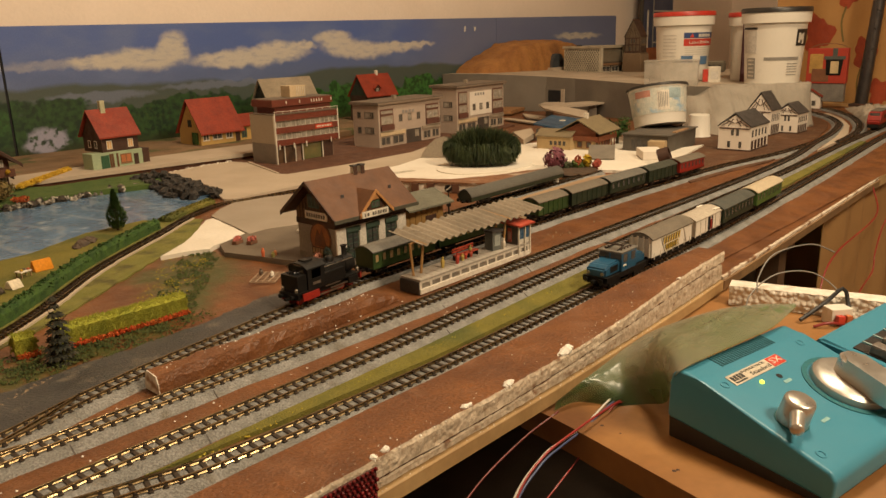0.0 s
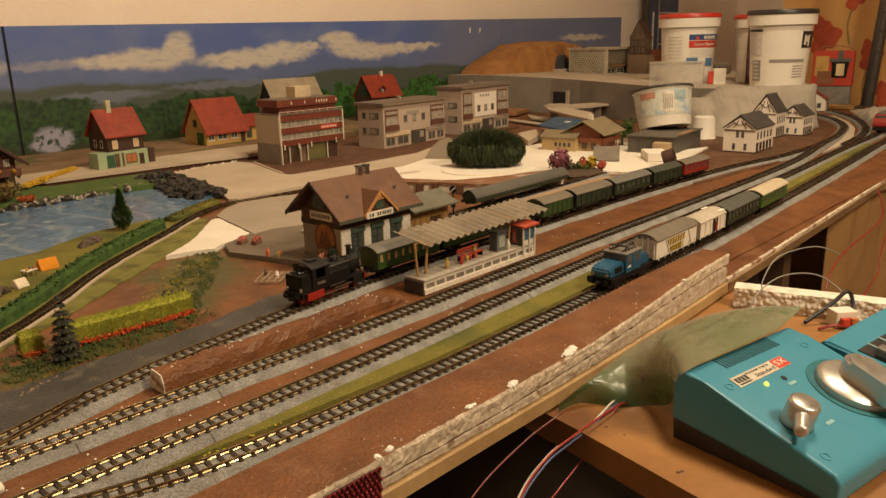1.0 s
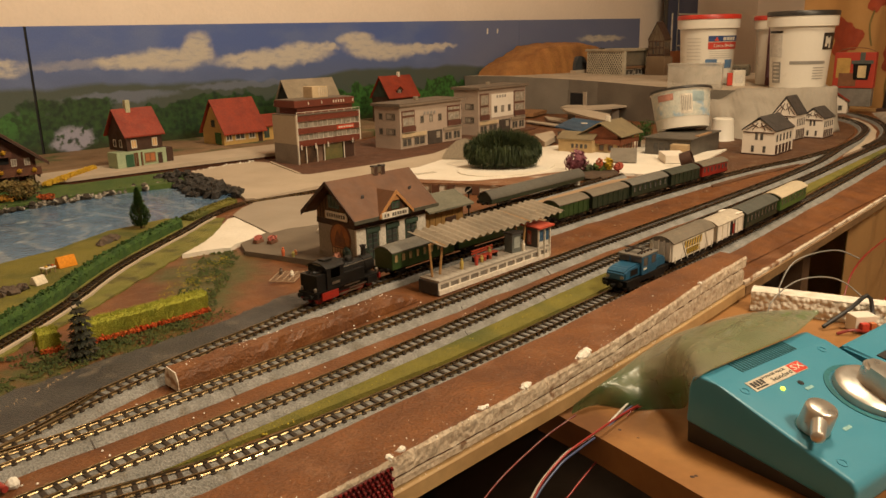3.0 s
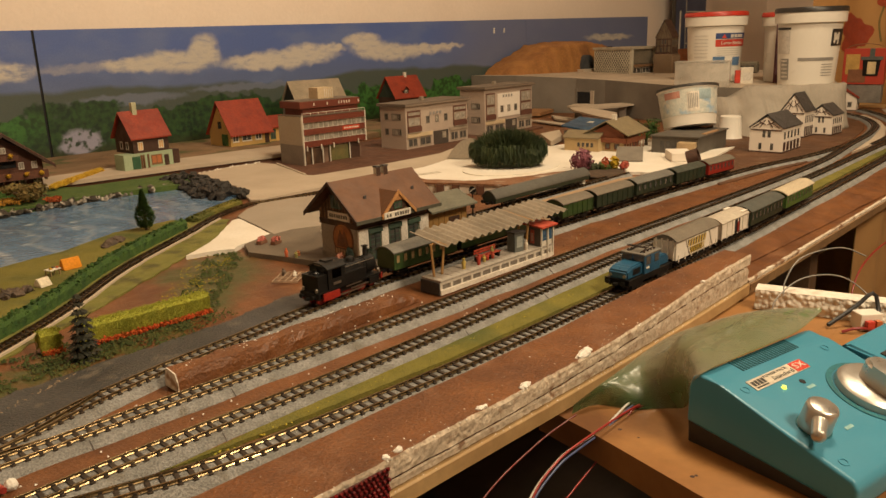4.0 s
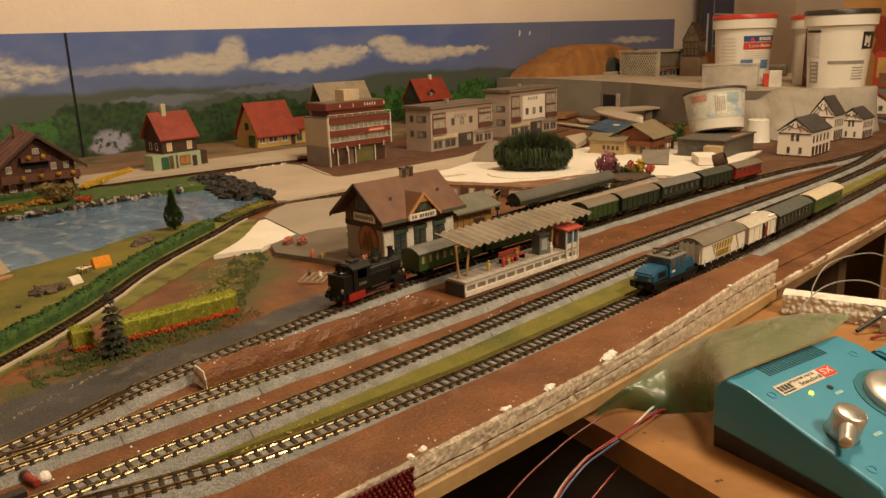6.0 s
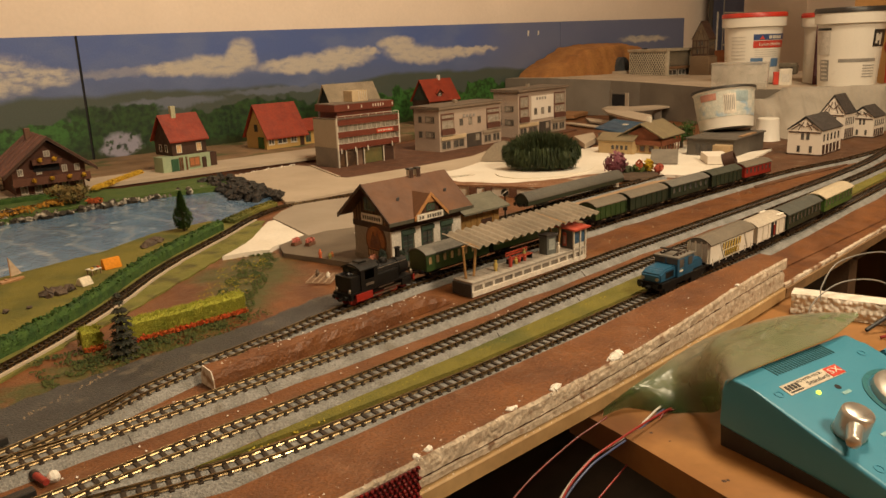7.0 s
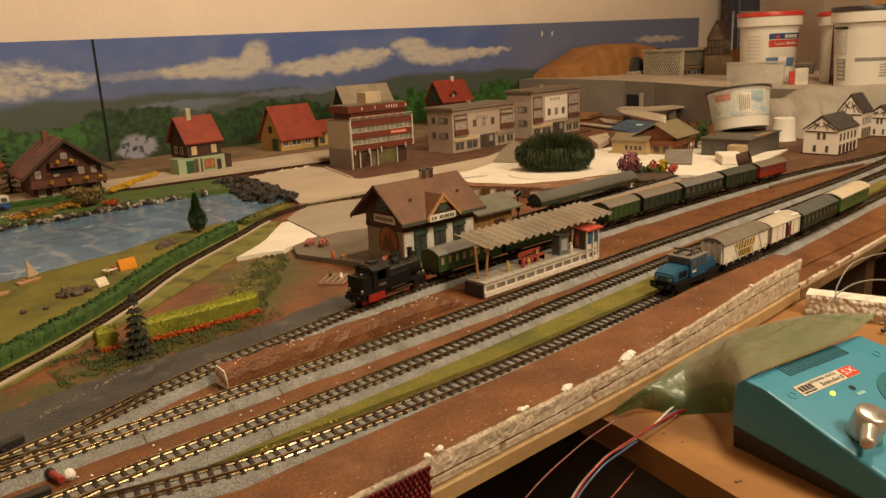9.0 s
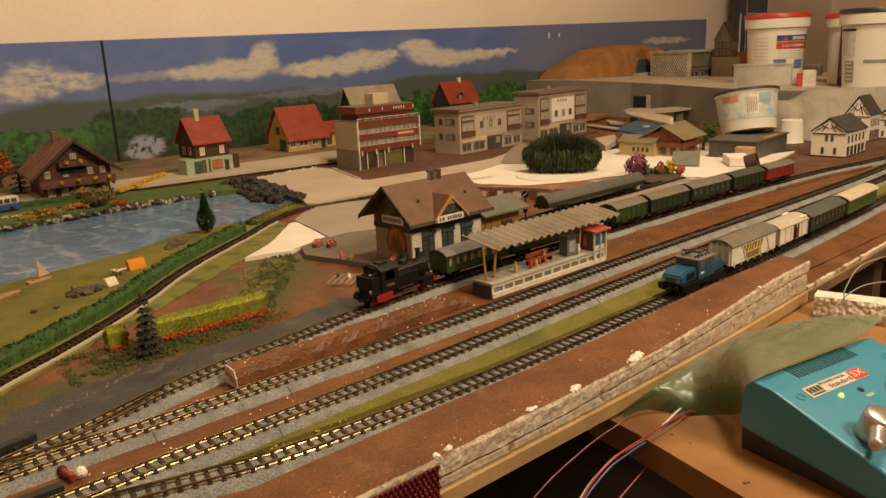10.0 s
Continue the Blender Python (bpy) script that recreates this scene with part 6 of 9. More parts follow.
def buffers(t, x, s, z=6.2):
    for y in (-5.0, 5.0):
        bm = B()
        rod(bm, (x, y, z), (x + s * 2.0, y, z), 0.6)
        rod(bm, (x + s * 2.0, y, z), (x + s * 2.5, y, z), 1.5, sides=12)
        part("buffer", bm, black_paint, t)
    part("coupling", one_box(min(x, x + s * 3), max(x, x + s * 3), -1.2, 1.2, 4.2, 5.6), black_paint, t)


def arc_roof(L, w, z, rise, over=0.8, thick=0.7, n=10):
    bm = B()
    a = [(w * (2 * i / n - 1), z + rise * (1 - (2 * i / n - 1) ** 2)) for i in range(n + 1)]
    o = a + [(y, zz - thick) for y, zz in reversed(a)]
    prism(bm, o, -L / 2 - over, L / 2 + over, along_x)
    return bm


def carriage(name, line, x0, x1, body_m, roof_m, label, windows=8, half=7.5, body=(6.0, 16.2), rise=3.2, stripe=None, planks=0, category="coach",
             frame_m=None, end_m=None, pane=None, group="railway carriages"):
    t = thing(name, stand(line, x0, x1), label, category, group)
    L = x1 - x0 - 3.5
    z0, z1 = body
    part("body", one_box(-L / 2, L / 2, -half, half, z0, z1, bevel=0.35), body_m, t)
    bm = B()
    n = 10
    arch = [(half * (2 * i / n - 1), z1 - 0.2 + rise * 0.92 * (1 - (2 * i / n - 1) ** 2)) for i in range(n + 1)]
    prism(bm, [(-half, z1 - 0.6)] + arch + [(half, z1 - 0.6)], -L / 2 + 0.1, L / 2 - 0.1, along_x)
    part("roof_end", bm, end_m or body_m, t)
    part("roof", arc_roof(L, half + 0.7, z1, rise), roof_m, t, smooth=True)
    part("underframe", one_box(-L / 2 - 0.6, L / 2 + 0.6, -5.4, 5.4, 4.4, z0), black_paint, t)
    for wx in (-L * 0.32, L * 0.32):
        wheelset(t, wx)
        for s in (-1, 1):
            part("axle_guard", one_box(wx - 2.6, wx + 2.6, s * 5.3 - 0.5, s * 5.3 + 0.5, 1.8, 6), black_paint, t)
    for s in (-1, 1):
        buffers(t, s * (L / 2 + 0.6), s)
        part("step_board", one_box(-L * 0.42, L * 0.42, s * 6.4 - 0.6, s * 6.4 + 0.6, 3.4, 4.0), black_paint, t)
    if windows:
        w = L / windows
        for k in range(windows):
            for s in (-1, 1):
                x = -L / 2 + w * (k + 0.5)
                ww = w * 0.42
                bm = B()
                y0, y1 = sorted((s * half, s * (half + 0.3)))
                for a in ((x - ww / 2 - 0.4, x + ww / 2 + 0.4, z1 - 6.9, z1 - 6.4), (x - ww / 2 - 0.4, x + ww / 2 + 0.4, z1 - 2.1, z1 - 1.6), (x - ww / 2 - 0.4, x - ww / 2, z1 - 6.4, z1 - 2.1), (x + ww / 2, x + ww / 2 + 0.4, z1 - 6.4, z1 - 2.1)):
                    box(bm, a[0], a[1], y0, y1, a[2], a[3])
                win = part("window", bm, frame_m or body_m, t)
                part("pane", one_box(x - ww / 2, x + ww / 2, s * half - 0.12, s * half + 0.12, z1 - 6.4, z1 - 2.1), pane or mat("lit_pane", (0.34, 0.24, 0.11), (0.22, 0.15, 0.08), scale=90, rough=0.2), win)
    for k in range(planks):
        x = -L / 2 + L * k / max(planks - 1, 1)
        for s in (-1, 1):
            part("strap", one_box(x - 0.45, x + 0.45, s * (half + 0.2) - 0.25, s * (half + 0.2) + 0.25, z0 - 0.3, z1 - 0.2), end_m or body_m, t)
    if stripe:
        for s in (-1, 1):
            part("stripe", one_box(-L / 2 + 0.4, L / 2 - 0.4, s * (half + 0.08) - 0.1, s * (half + 0.08) + 0.1, 10.6, 11.3), stripe, t)
    return t, L, half


carriage("passenger_coach", LINE_D, 290, 349, coach_green, roof_grey, "green passenger coach with curved grey roof", 9, stripe=None, half=7.5, body=(5.8, 16.6), rise=3.0)
carriage("passenger_coach", LINE_D, 350, 437, coach_green, roof_brown, "long green coach standing behind the platform", 10)
carriage("goods_van", LINE_D, 461, 503, coach_green, roof_brown, "green van with brown grey roof", 0, planks=7, category="wagon", group="goods wagons")
carriage("goods_van", LINE_D, 506, 562, dark_green, roof_brown, "dark green van with brown roof", 0, planks=8, category="wagon", group="goods wagons")
carriage("goods_van", LINE_D, 565, 628, dark_green, roof_grey, "dark green van with paler grey roof", 7, category="wagon", group="goods wagons", pane=glass_dark)
carriage("goods_van", LINE_D, 631, 685, dark_green, mat("green_roof", (0.05, 0.055, 0.04), rough=0.6), "dark green van with dark roof", 0, planks=8, category="wagon", group="goods wagons")
carriage("red_coach", LINE_D, 689, 741, loco_red, roof_brown, "red coach at the end of the train", 7, pane=glass_dark)

W1, L1, H1 = carriage("covered_wagon", LINE_A, 407, 466, white_wagon, roof_brown, "white covered wagon with slanted yellow and black lettering", 0,
                      body=(6.2, 17.8), rise=3.6, category="wagon", end_m=mat("wagon_end_grey", (0.25, 0.225, 0.19), (0.2, 0.18, 0.15), rough=0.7), group="goods wagons")
yellow_ink = mat("yellow_ink", (0.55, 0.36, 0.03), rough=0.5)
black_ink = mat("black_ink", (0.03, 0.028, 0.025), rough=0.5)
bm = B()
prism(bm, [(-15, 16.4), (11, 16.4), (6, 7.4), (-11, 7.4)], H1 + 0.02, H1 + 0.22, along_y)
part("side_panel", bm, white_trim, W1)
for row, (z0, z1, n, step, start) in enumerate(((11.9, 16.2, 7, 3.5, -14.5), (7.6, 11.2, 8, 2.4, -11.8))):
    for k in range(n):
        a = start + k * step
        for off, m in ((0.0, black_ink), (0.9, yellow_ink)):
            bm = B()
            w = step * 0.42
            prism(bm, [(a + off, z0), (a + off + w, z0), (a + off + w + 1.0, z1), (a + off + 1.0, z1)], H1 + 0.22 + off * 0.1, H1 + 0.42 + off * 0.1, along_y)
            part("letter_bar", bm, m, W1)
for s0, s1 in ((-17, -11), (10, 4), (14, 19)):
    bm = B()
    prism(bm, [(s0, 17.4), (s0 + 0.9, 17.4), (s1 + 0.9, 7), (s1, 7)], H1 + 0.2, H1 + 0.5, along_y)
    part("brace", bm, white_trim, W1)
for y in (-5.6, -1.9, 1.9, 5.6):
    part("end_post", one_box(-L1 / 2 - 0.7, -L1 / 2 - 0.05, y - 0.5, y + 0.5, 6.2, 18.8), white_trim, W1)
for k in range(7):
    x = -L1 / 2 + 3 + k * (L1 - 6) / 6
    part("side_post", one_box(x - 0.35, x + 0.35, -H1 - 0.35, -H1 - 0.02, 5.0, 9.0), white_trim, W1)

W2, L2, H2 = carriage("brake_van", LINE_A, 468, 513, white_wagon, mat("pale_roof", (0.42, 0.37, 0.29), (0.36, 0.31, 0.25), rough=0.7), "white wagon with raised brakeman cabin", 0,
                      body=(6.2, 17), planks=6, category="wagon", end_m=white_trim, group="goods wagons", rise=3.0)
part("brake_cabin", one_box(L2 / 2 - 5, L2 / 2, -H2 + 1.5, H2 - 1.5, 16.5, 18.2, bevel=0.4), white_wagon, W2)
part("cabin_roof", one_box(L2 / 2 - 7.8, L2 / 2 + 0.8, -H2 + 0.6, H2 - 0.6, 18.22, 19.0, bevel=0.3), white_wagon, W2)
part("open_door", one_box(0, 8, -H2 - 0.25, -H2 + 0.1, 6.6, 16.0), dark_gap, W2, "dark open sliding door")
# Plain red block for the small figure in the doorway.
part("door_load", one_box(3, 5.4, -H2 - 0.9, -H2 - 0.3, 7.2, 14, bevel=0.3), loco_red, W2)
carriage("passenger_coach", LINE_A, 516, 581, dark_green, mat("dark_coach_roof", (0.075, 0.08, 0.07), (0.06, 0.065, 0.055), rough=0.55, scale=25), "dark green coach with dark grey roof", 9, pane=glass_dark)
carriage("passenger_coach", LINE_A, 585, 650, mat("bright_green", (0.055, 0.115, 0.022), (0.045, 0.095, 0.02), rough=0.5, scale=25), mat("cream_roof", (0.46, 0.39, 0.27), (0.41, 0.34, 0.24), rough=0.65, scale=20),
         "bright green coach with cream roof", 9, pane=glass_dark)


def steam_loco():
    t = thing("steam_locomotive", stand(LINE_D, 230.5, 283.5) @ Matrix.Diagonal((0.98, 0.86, 0.87, 1)), "black tank steam locomotive with red frame and wheels", "locomotive", "locomotives")
    L = 50
    part("frame", one_box(-L / 2, L / 2, -5.5, 5.5, 4.2, 6.6), black_paint, t)
    part("running_board", one_box(-L / 2, L / 2 - 1, -8.4, 8.4, 8.2, 9.0), black_paint, t)
    part("rear_beam", one_box(-L / 2 - 1, -L / 2 + 0.4, -8.6, 8.6, 4.8, 8.6, bevel=0.2), black_paint, t)
    part("front_beam", one_box(L / 2 - 1.4, L / 2, -8.6, 8.6, 4.8, 8.6, bevel=0.2), loco_red, t)
    part("step_plate", one_box(-L / 2 + 2.5, -L / 2 + 15, -8.8, -7.6, 3.0, 7.8, bevel=0.2), loco_red, t)
    part("step_plate", one_box(-L / 2 + 0.5, -L / 2 + 9, 7.6, 8.8, 2.6, 8.0, bevel=0.2), loco_red, t)
    # bunker and cab at the near end
    part("coal_bunker", one_box(-L / 2, -L / 2 + 7, -7.4, 7.4, 9, 19.5, bevel=0.4), black_paint, t)
    bm = B()
    leafy(bm, (-L / 2 + 3.5, 0, 19.5), (2.8, 5.5, 1.2), 120, 0.8)
    part("coal", bm, mat("coal", (0.012, 0.012, 0.013), rough=0.3), t)
    for a in ((-L / 2 + 7, -L / 2 + 8, -8.4, 8.4, 9, 23), (-L / 2 + 19, -L / 2 + 20, -8.4, 8.4, 9, 23), (-L / 2 + 8, -L / 2 + 19, -8.4, -7.6, 9, 15.5), (-L / 2 + 8, -L / 2 + 19, 7.6, 8.4, 9, 15.5),
              (-L / 2 + 8, -L / 2 + 10, -8.4, -7.6, 15.5, 23), (-L / 2 + 17, -L / 2 + 19, -8.4, -7.6, 15.5, 23), (-L / 2 + 8, -L / 2 + 10, 7.6, 8.4, 15.5, 23), (-L / 2 + 17, -L / 2 + 19, 7.6, 8.4, 15.5, 23)):
        part("cab_wall", one_box(*a), black_paint, t)
    for y in (-4.6, 1.6):
        part("cab_window", one_box(-L / 2 + 6.7, -L / 2 + 6.98, y, y + 3, 18, 21.4), glass_dark, t)
    bm = arc_roof(14.5, 9.0, 22.6, 3.0, 0.0, 0.8)
    bmesh.ops.translate(bm, vec=(-L / 2 + 13.4, 0, 0), verts=bm.verts[:])
    part("cab_roof", bm, black_paint, t, smooth=True)
    part("roof_vent", one_box(-L / 2 + 10, -L / 2 + 16, -3, 3, 25.2, 26.4, bevel=0.3), black_paint, t)
    # tanks, boiler, smokebox
    for s in (-1, 1):
        y0, y1 = sorted((s * 8.2, s * 4.6))
        part("water_tank", one_box(-L / 2 + 20, -L / 2 + 37, y0, y1, 9, 16.2, bevel=0.5), black_paint, t)
    bm = B()
    rod(bm, (-L / 2 + 20, 0, 15.2), (L / 2 - 10, 0, 15.2), 5.4, sides=24)
    part("boiler", bm, black_paint, t, smooth=True)
    bm = B()
    rod(bm, (L / 2 - 10, 0, 15.2), (L / 2 - 2.5, 0, 15.2), 5.9, sides=24)
    part("smokebox", bm, black_paint, t, smooth=True)
    bm = B()
    rod(bm, (L / 2 - 2.5, 0, 15.2), (L / 2 - 1.7, 0, 15.2), 5.0, 4.0, sides=24)
    part("smokebox_door", bm, black_paint, t, smooth=True)
    for k in range(4):
        bm = B()
        x = -L / 2 + 23 + k * 5
        rod(bm, (x, 0, 15.2), (x + 0.5, 0, 15.2), 5.6, sides=24)
        part("boiler_band", bm, black_paint, t, smooth=True)
    bm = B()
    turned(bm, [(0, 20), (2.1, 20), (1.6, 21.5), (1.5, 26.3), (2.1, 26.8), (2.1, 27.4), (1.2, 27.4), (1.1, 25), (0, 25)], 16, (L / 2 - 6, 0))
    part("chimney", bm, black_paint, t, smooth=True)
    for x, r in ((-L / 2 + 25, 2.6), (-L / 2 + 31.5, 2.8)):
        bm = B()
        turned(bm, [(r, 19.5), (r, 21.8), (r * 0.8, 23.0), (r * 0.4, 23.5), (0, 23.6)], 18, (x, 0))
        part("dome", bm, black_paint, t, smooth=True)
    bm = B()
    for s in (-1, 1):
        rod(bm, (-L / 2 + 20, s * 5.0, 19.0), (L / 2 - 4, s * 5.0, 19.0), 0.25)
    part("handrail", bm, steel, t)
    for wx in (-13, -1, 11):
        wheelset(t, wx, 4.0, loco_red)
    for wx in (19.5, -21):
        wheelset(t, wx, 2.5, loco_red)
    for s in (-1, 1):
        part("cylinder", one_box(L / 2 - 11, L / 2 - 3, s * 7.2 - 1.6, s * 7.2 + 1.6, 3.6, 8, bevel=0.6), black_paint, t)
        bm = B()
        box(bm, -13, 11, s * 6.6 - 0.3, s * 6.6 + 0.3, 2.4, 3.4)
        box(bm, 0, L / 2 - 8, s * 7.3 - 0.25, s * 7.3 + 0.25, 4.6, 5.4)
        box(bm, -4, 8, s * 7.5 - 0.25, s * 7.5 + 0.25, 7.0, 7.7)
        part("drive_rod", bm, steel, t)
    for x, s in ((-L / 2 - 1, -1), (L / 2, 1)):
        buffers(t, x, s, 6.6)
        for y in (-6, 6):
            bm = B()
            turned(bm, [(0, 9.2), (1.1, 9.2), (1.1, 11), (0.8, 11.6), (0, 11.8)], 10, (x - s * 1.0, y))
            part("lamp", bm, steel, t)
    part("number_plate", one_box(-L / 2 + 10.5, -L / 2 + 16.5, -8.6, -8.42, 11.5, 13.2), steel, t)


steam_loco()


def electric_loco():
    t = thing("electric_locomotive", stand(LINE_A, 355.5, 404.5) @ Matrix.Diagonal((1.0, 0.94, 0.86, 1)), "small blue electric locomotive with low front hood", "locomotive", "locomotives")
    blue = mat("loco_blue", (0.018, 0.088, 0.165), (0.014, 0.07, 0.135), scale=25, rough=0.35, bump=0.05)
    L = 47
    part("frame", one_box(-L / 2, L / 2, -7.8, 7.8, 4.0, 7.6, bevel=0.3), black_paint, t)
    for nm, x0, x1 in (("front_hood", -L / 2 + 0.5, -L / 2 + 17), ("rear_hood", L / 2 - 14, L / 2 - 0.5)):
        bm = B()
        sgn = -1 if nm == "front_hood" else 1
        o = [(x0, 7.6), (x1, 7.6), (x1, 16.0), (x0 + 4.5, 15.4), (x0, 13.0)] if sgn < 0 else [(x0, 7.6), (x1, 7.6), (x1, 13.0), (x1 - 4.5, 15.4), (x0, 16.0)]
        prism(bm, o, -6.4, 6.4, along_y)
        bmesh.ops.bevel(bm, geom=bm.edges[:], offset=0.9, segments=2, affect="EDGES")
        part(nm, bm, blue, t)
    bm = B()
    box(bm, -L / 2 + 16.5, L / 2 - 13.5, -7.9, 7.9, 7.6, 19.8, bevel=0.6)
    part("cab", bm, blue, t)
    xa, xb = -L / 2 + 16.5, L / 2 - 13.5
    part("roof", one_box(xa - 1.2, xb + 1.0, -8.2, 8.2, 19.8, 21.2, bevel=0.6), mat("silver_roof", (0.17, 0.155, 0.13), rough=0.5), t)
    part("windscreen", one_box(xa - 0.35, xa - 0.02, -7.2, 7.2, 16.1, 19.7), glass_dark, t)
    part("windscreen_bar", one_box(xa - 0.6, xa - 0.36, -0.5, 0.5, 16.1, 19.7), blue, t)
    for s in (-1, 1):
        for x in (xa + 1.5, xa + 10.5):
            part("side_window", one_box(x, x + 4.4, s * 7.95 - 0.1, s * 7.95 + 0.1, 13.6, 19.0), glass_dark, t)
        part("cab_door", one_box(xa + 6.4, xa + 9.8, s * 7.95 - 0.12, s * 7.95 + 0.12, 8.4, 18.6), mat("door_blue", (0.017, 0.08, 0.155), rough=0.4), t)
        part("number_bar", one_box(xa + 1.5, xa + 5, s * 8.0 - 0.1, s * 8.0 + 0.1, 11, 12.2), white_trim, t)
        for x in (-14, 14):
            part("axle_guard", one_box(x - 6, x + 6, s * 7.0 - 0.8, s * 7.0 + 0.8, 1.4, 5, bevel=0.3), black_paint, t)
        part("hood_grille", one_box(-L / 2 + 6, -L / 2 + 14, s * 6.45 - 0.12, s * 6.45 + 0.12, 9.5, 13.5), black_paint, t)
    for wx in (-18, -10, 10, 18):
        wheelset(t, wx, 2.9)
    for p, q, r in [((xa + 1, s * 4, 21.6), (xb - 2, s * 4, 21.6), 0.35) for s in (-1, 1)] + [((xa + 2, s * 4, 21.8), (xb - 2, s * 3, 23.4), 0.3) for s in (-1, 1)] + \
            [((xb - 2, s * 3, 23.4), (xa + 3, s * 3, 24.4), 0.3) for s in (-1, 1)] + [((xa + 3, -6, 24.5), (xa + 3, 6, 24.5), 0.45), ((xa + 5, -6, 24.3), (xa + 5, 6, 24.3), 0.35)]:
        bm = B()
        rod(bm, p, q, r)
        part("pantograph_bar", bm, wheel_mat, t)
    for k in range(4):
        bm = B()
        rod(bm, (xa + 3 + k * 3.6, -5.5, 21.0), (xa + 3 + k * 3.6, -5.5, 22.2), 0.5)
        rod(bm, (xa + 3 + k * 3.6, 5.5, 21.0), (xa + 3 + k * 3.6, 5.5, 22.2), 0.5)
        part("insulator", bm, dark_wood, t)
    for x, s in ((-L / 2, -1), (L / 2, 1)):
        buffers(t, x, s, 6.0)
        part("buffer_beam", one_box(min(x, x - s * 1.2), max(x, x - s * 1.2), -8.2, 8.2, 4.4, 7.8), black_paint, t)
    for y in (-4.6, 4.6):
        bm = B()
        rod(bm, (-L / 2 + 0.9, y, 10), (-L / 2 - 0.1, y, 10), 1.1, sides=12)
        part("headlamp", bm, steel, t)


electric_loco()


def red_railcar():
    t = thing("red_locomotive", stand(LINE_B, 1172, 1237), "red locomotive with black frame at the far end", "locomotive", "locomotives")
    bm = B()
    prism(bm, [(-30, 7), (30, 7), (30, 20), (26, 24), (-22, 24), (-28, 19), (-31, 12)], -8.5, 8.5, along_y)
    bmesh.ops.bevel(bm, geom=bm.edges[:], offset=1.2, segments=2, affect="EDGES")
    part("body", bm, loco_red, t)
    part("frame", one_box(-30, 30, -8, 8, 2.5, 7), black_paint, t)
    part("windscreen", one_box(-27.5, -24, -6, 6, 18.5, 22.5), glass_dark, t)
    part("roof", one_box(-20, 28, -7, 7, 23.9, 25.2, bevel=0.4), roof_grey, t)
    for wx in (-20, -12, 12, 20):
        wheelset(t, wx, 2.9)
    for s in (-1, 1):
        part("side_grille", one_box(-10, 20, s * 8.55 - 0.15, s * 8.55 + 0.15, 14, 19), black_paint, t)


red_railcar()

# long grey roofed express coach behind the station
LINE_F = [(440, 412), (520, 416), (640, 420), (700, 424)]
track("track_yard", LINE_F, "yard track behind the station")
carriage("express_coach", LINE_F, 474, 618, dark_green, mat("tube_roof", (0.095, 0.09, 0.075), (0.075, 0.07, 0.06), scale=20, rough=0.6), "long express coach with curved grey roof", 0, half=7.2, body=(5, 9.5), rise=6.0, pane=glass_dark)


# ---------------------------------------------------------------- platform
def platform():
    t = thing("island_platform", place(297, 294, 0, 0.8), "raised platform with panelled pale edge and dark end", "platform", "railway buildings")
    L, D, Hh = 106, 15, 8.8
    top_m = mat("platform_top", (0.36, 0.32, 0.27), (0.31, 0.275, 0.23), scale=20, rough=0.75, bump=0.2)
    edge_m = mat("platform_edge", (0.66, 0.60, 0.51), (0.58, 0.52, 0.44), scale=25, rough=0.7)
    part("core", one_box(0.6, L - 0.6, 1.0, D - 0.6, 0, Hh - 1.2), mat("platform_dark", (0.22, 0.185, 0.15), rough=0.8), t)
    part("top", one_box(-0.2, L, -0.6, D, Hh - 1.2, Hh, bevel=0.2), top_m, t)
    part("base_strip", one_box(0, L, -0.6, 1.0, 0, 3.0, bevel=0.2), edge_m, t)
    part("upper_strip", one_box(0, L, 0, 1.0, Hh - 2.8, Hh - 1.22), edge_m, t)
    n = 12
    for k in range(n + 1):
        x = (L - 1.8) * k / n
        part("edge_post", one_box(x, x + 1.8, 0, 1.0, 3.0, Hh - 2.8), edge_m, t)
    part("end_slab", one_box(-0.9, -0.22, 0, D, 0, Hh - 1.4), mat("platform_end", (0.055, 0.048, 0.042), rough=0.75, bump=0.3), t)
    for k in range(14):
        part("paving_joint", one_box(4 + k * 7.4, 4.25 + k * 7.4, 0, D - 0.5, Hh, Hh + 0.08), mat("joint_dark", (0.2, 0.17, 0.14)), t)
    return t


platform()


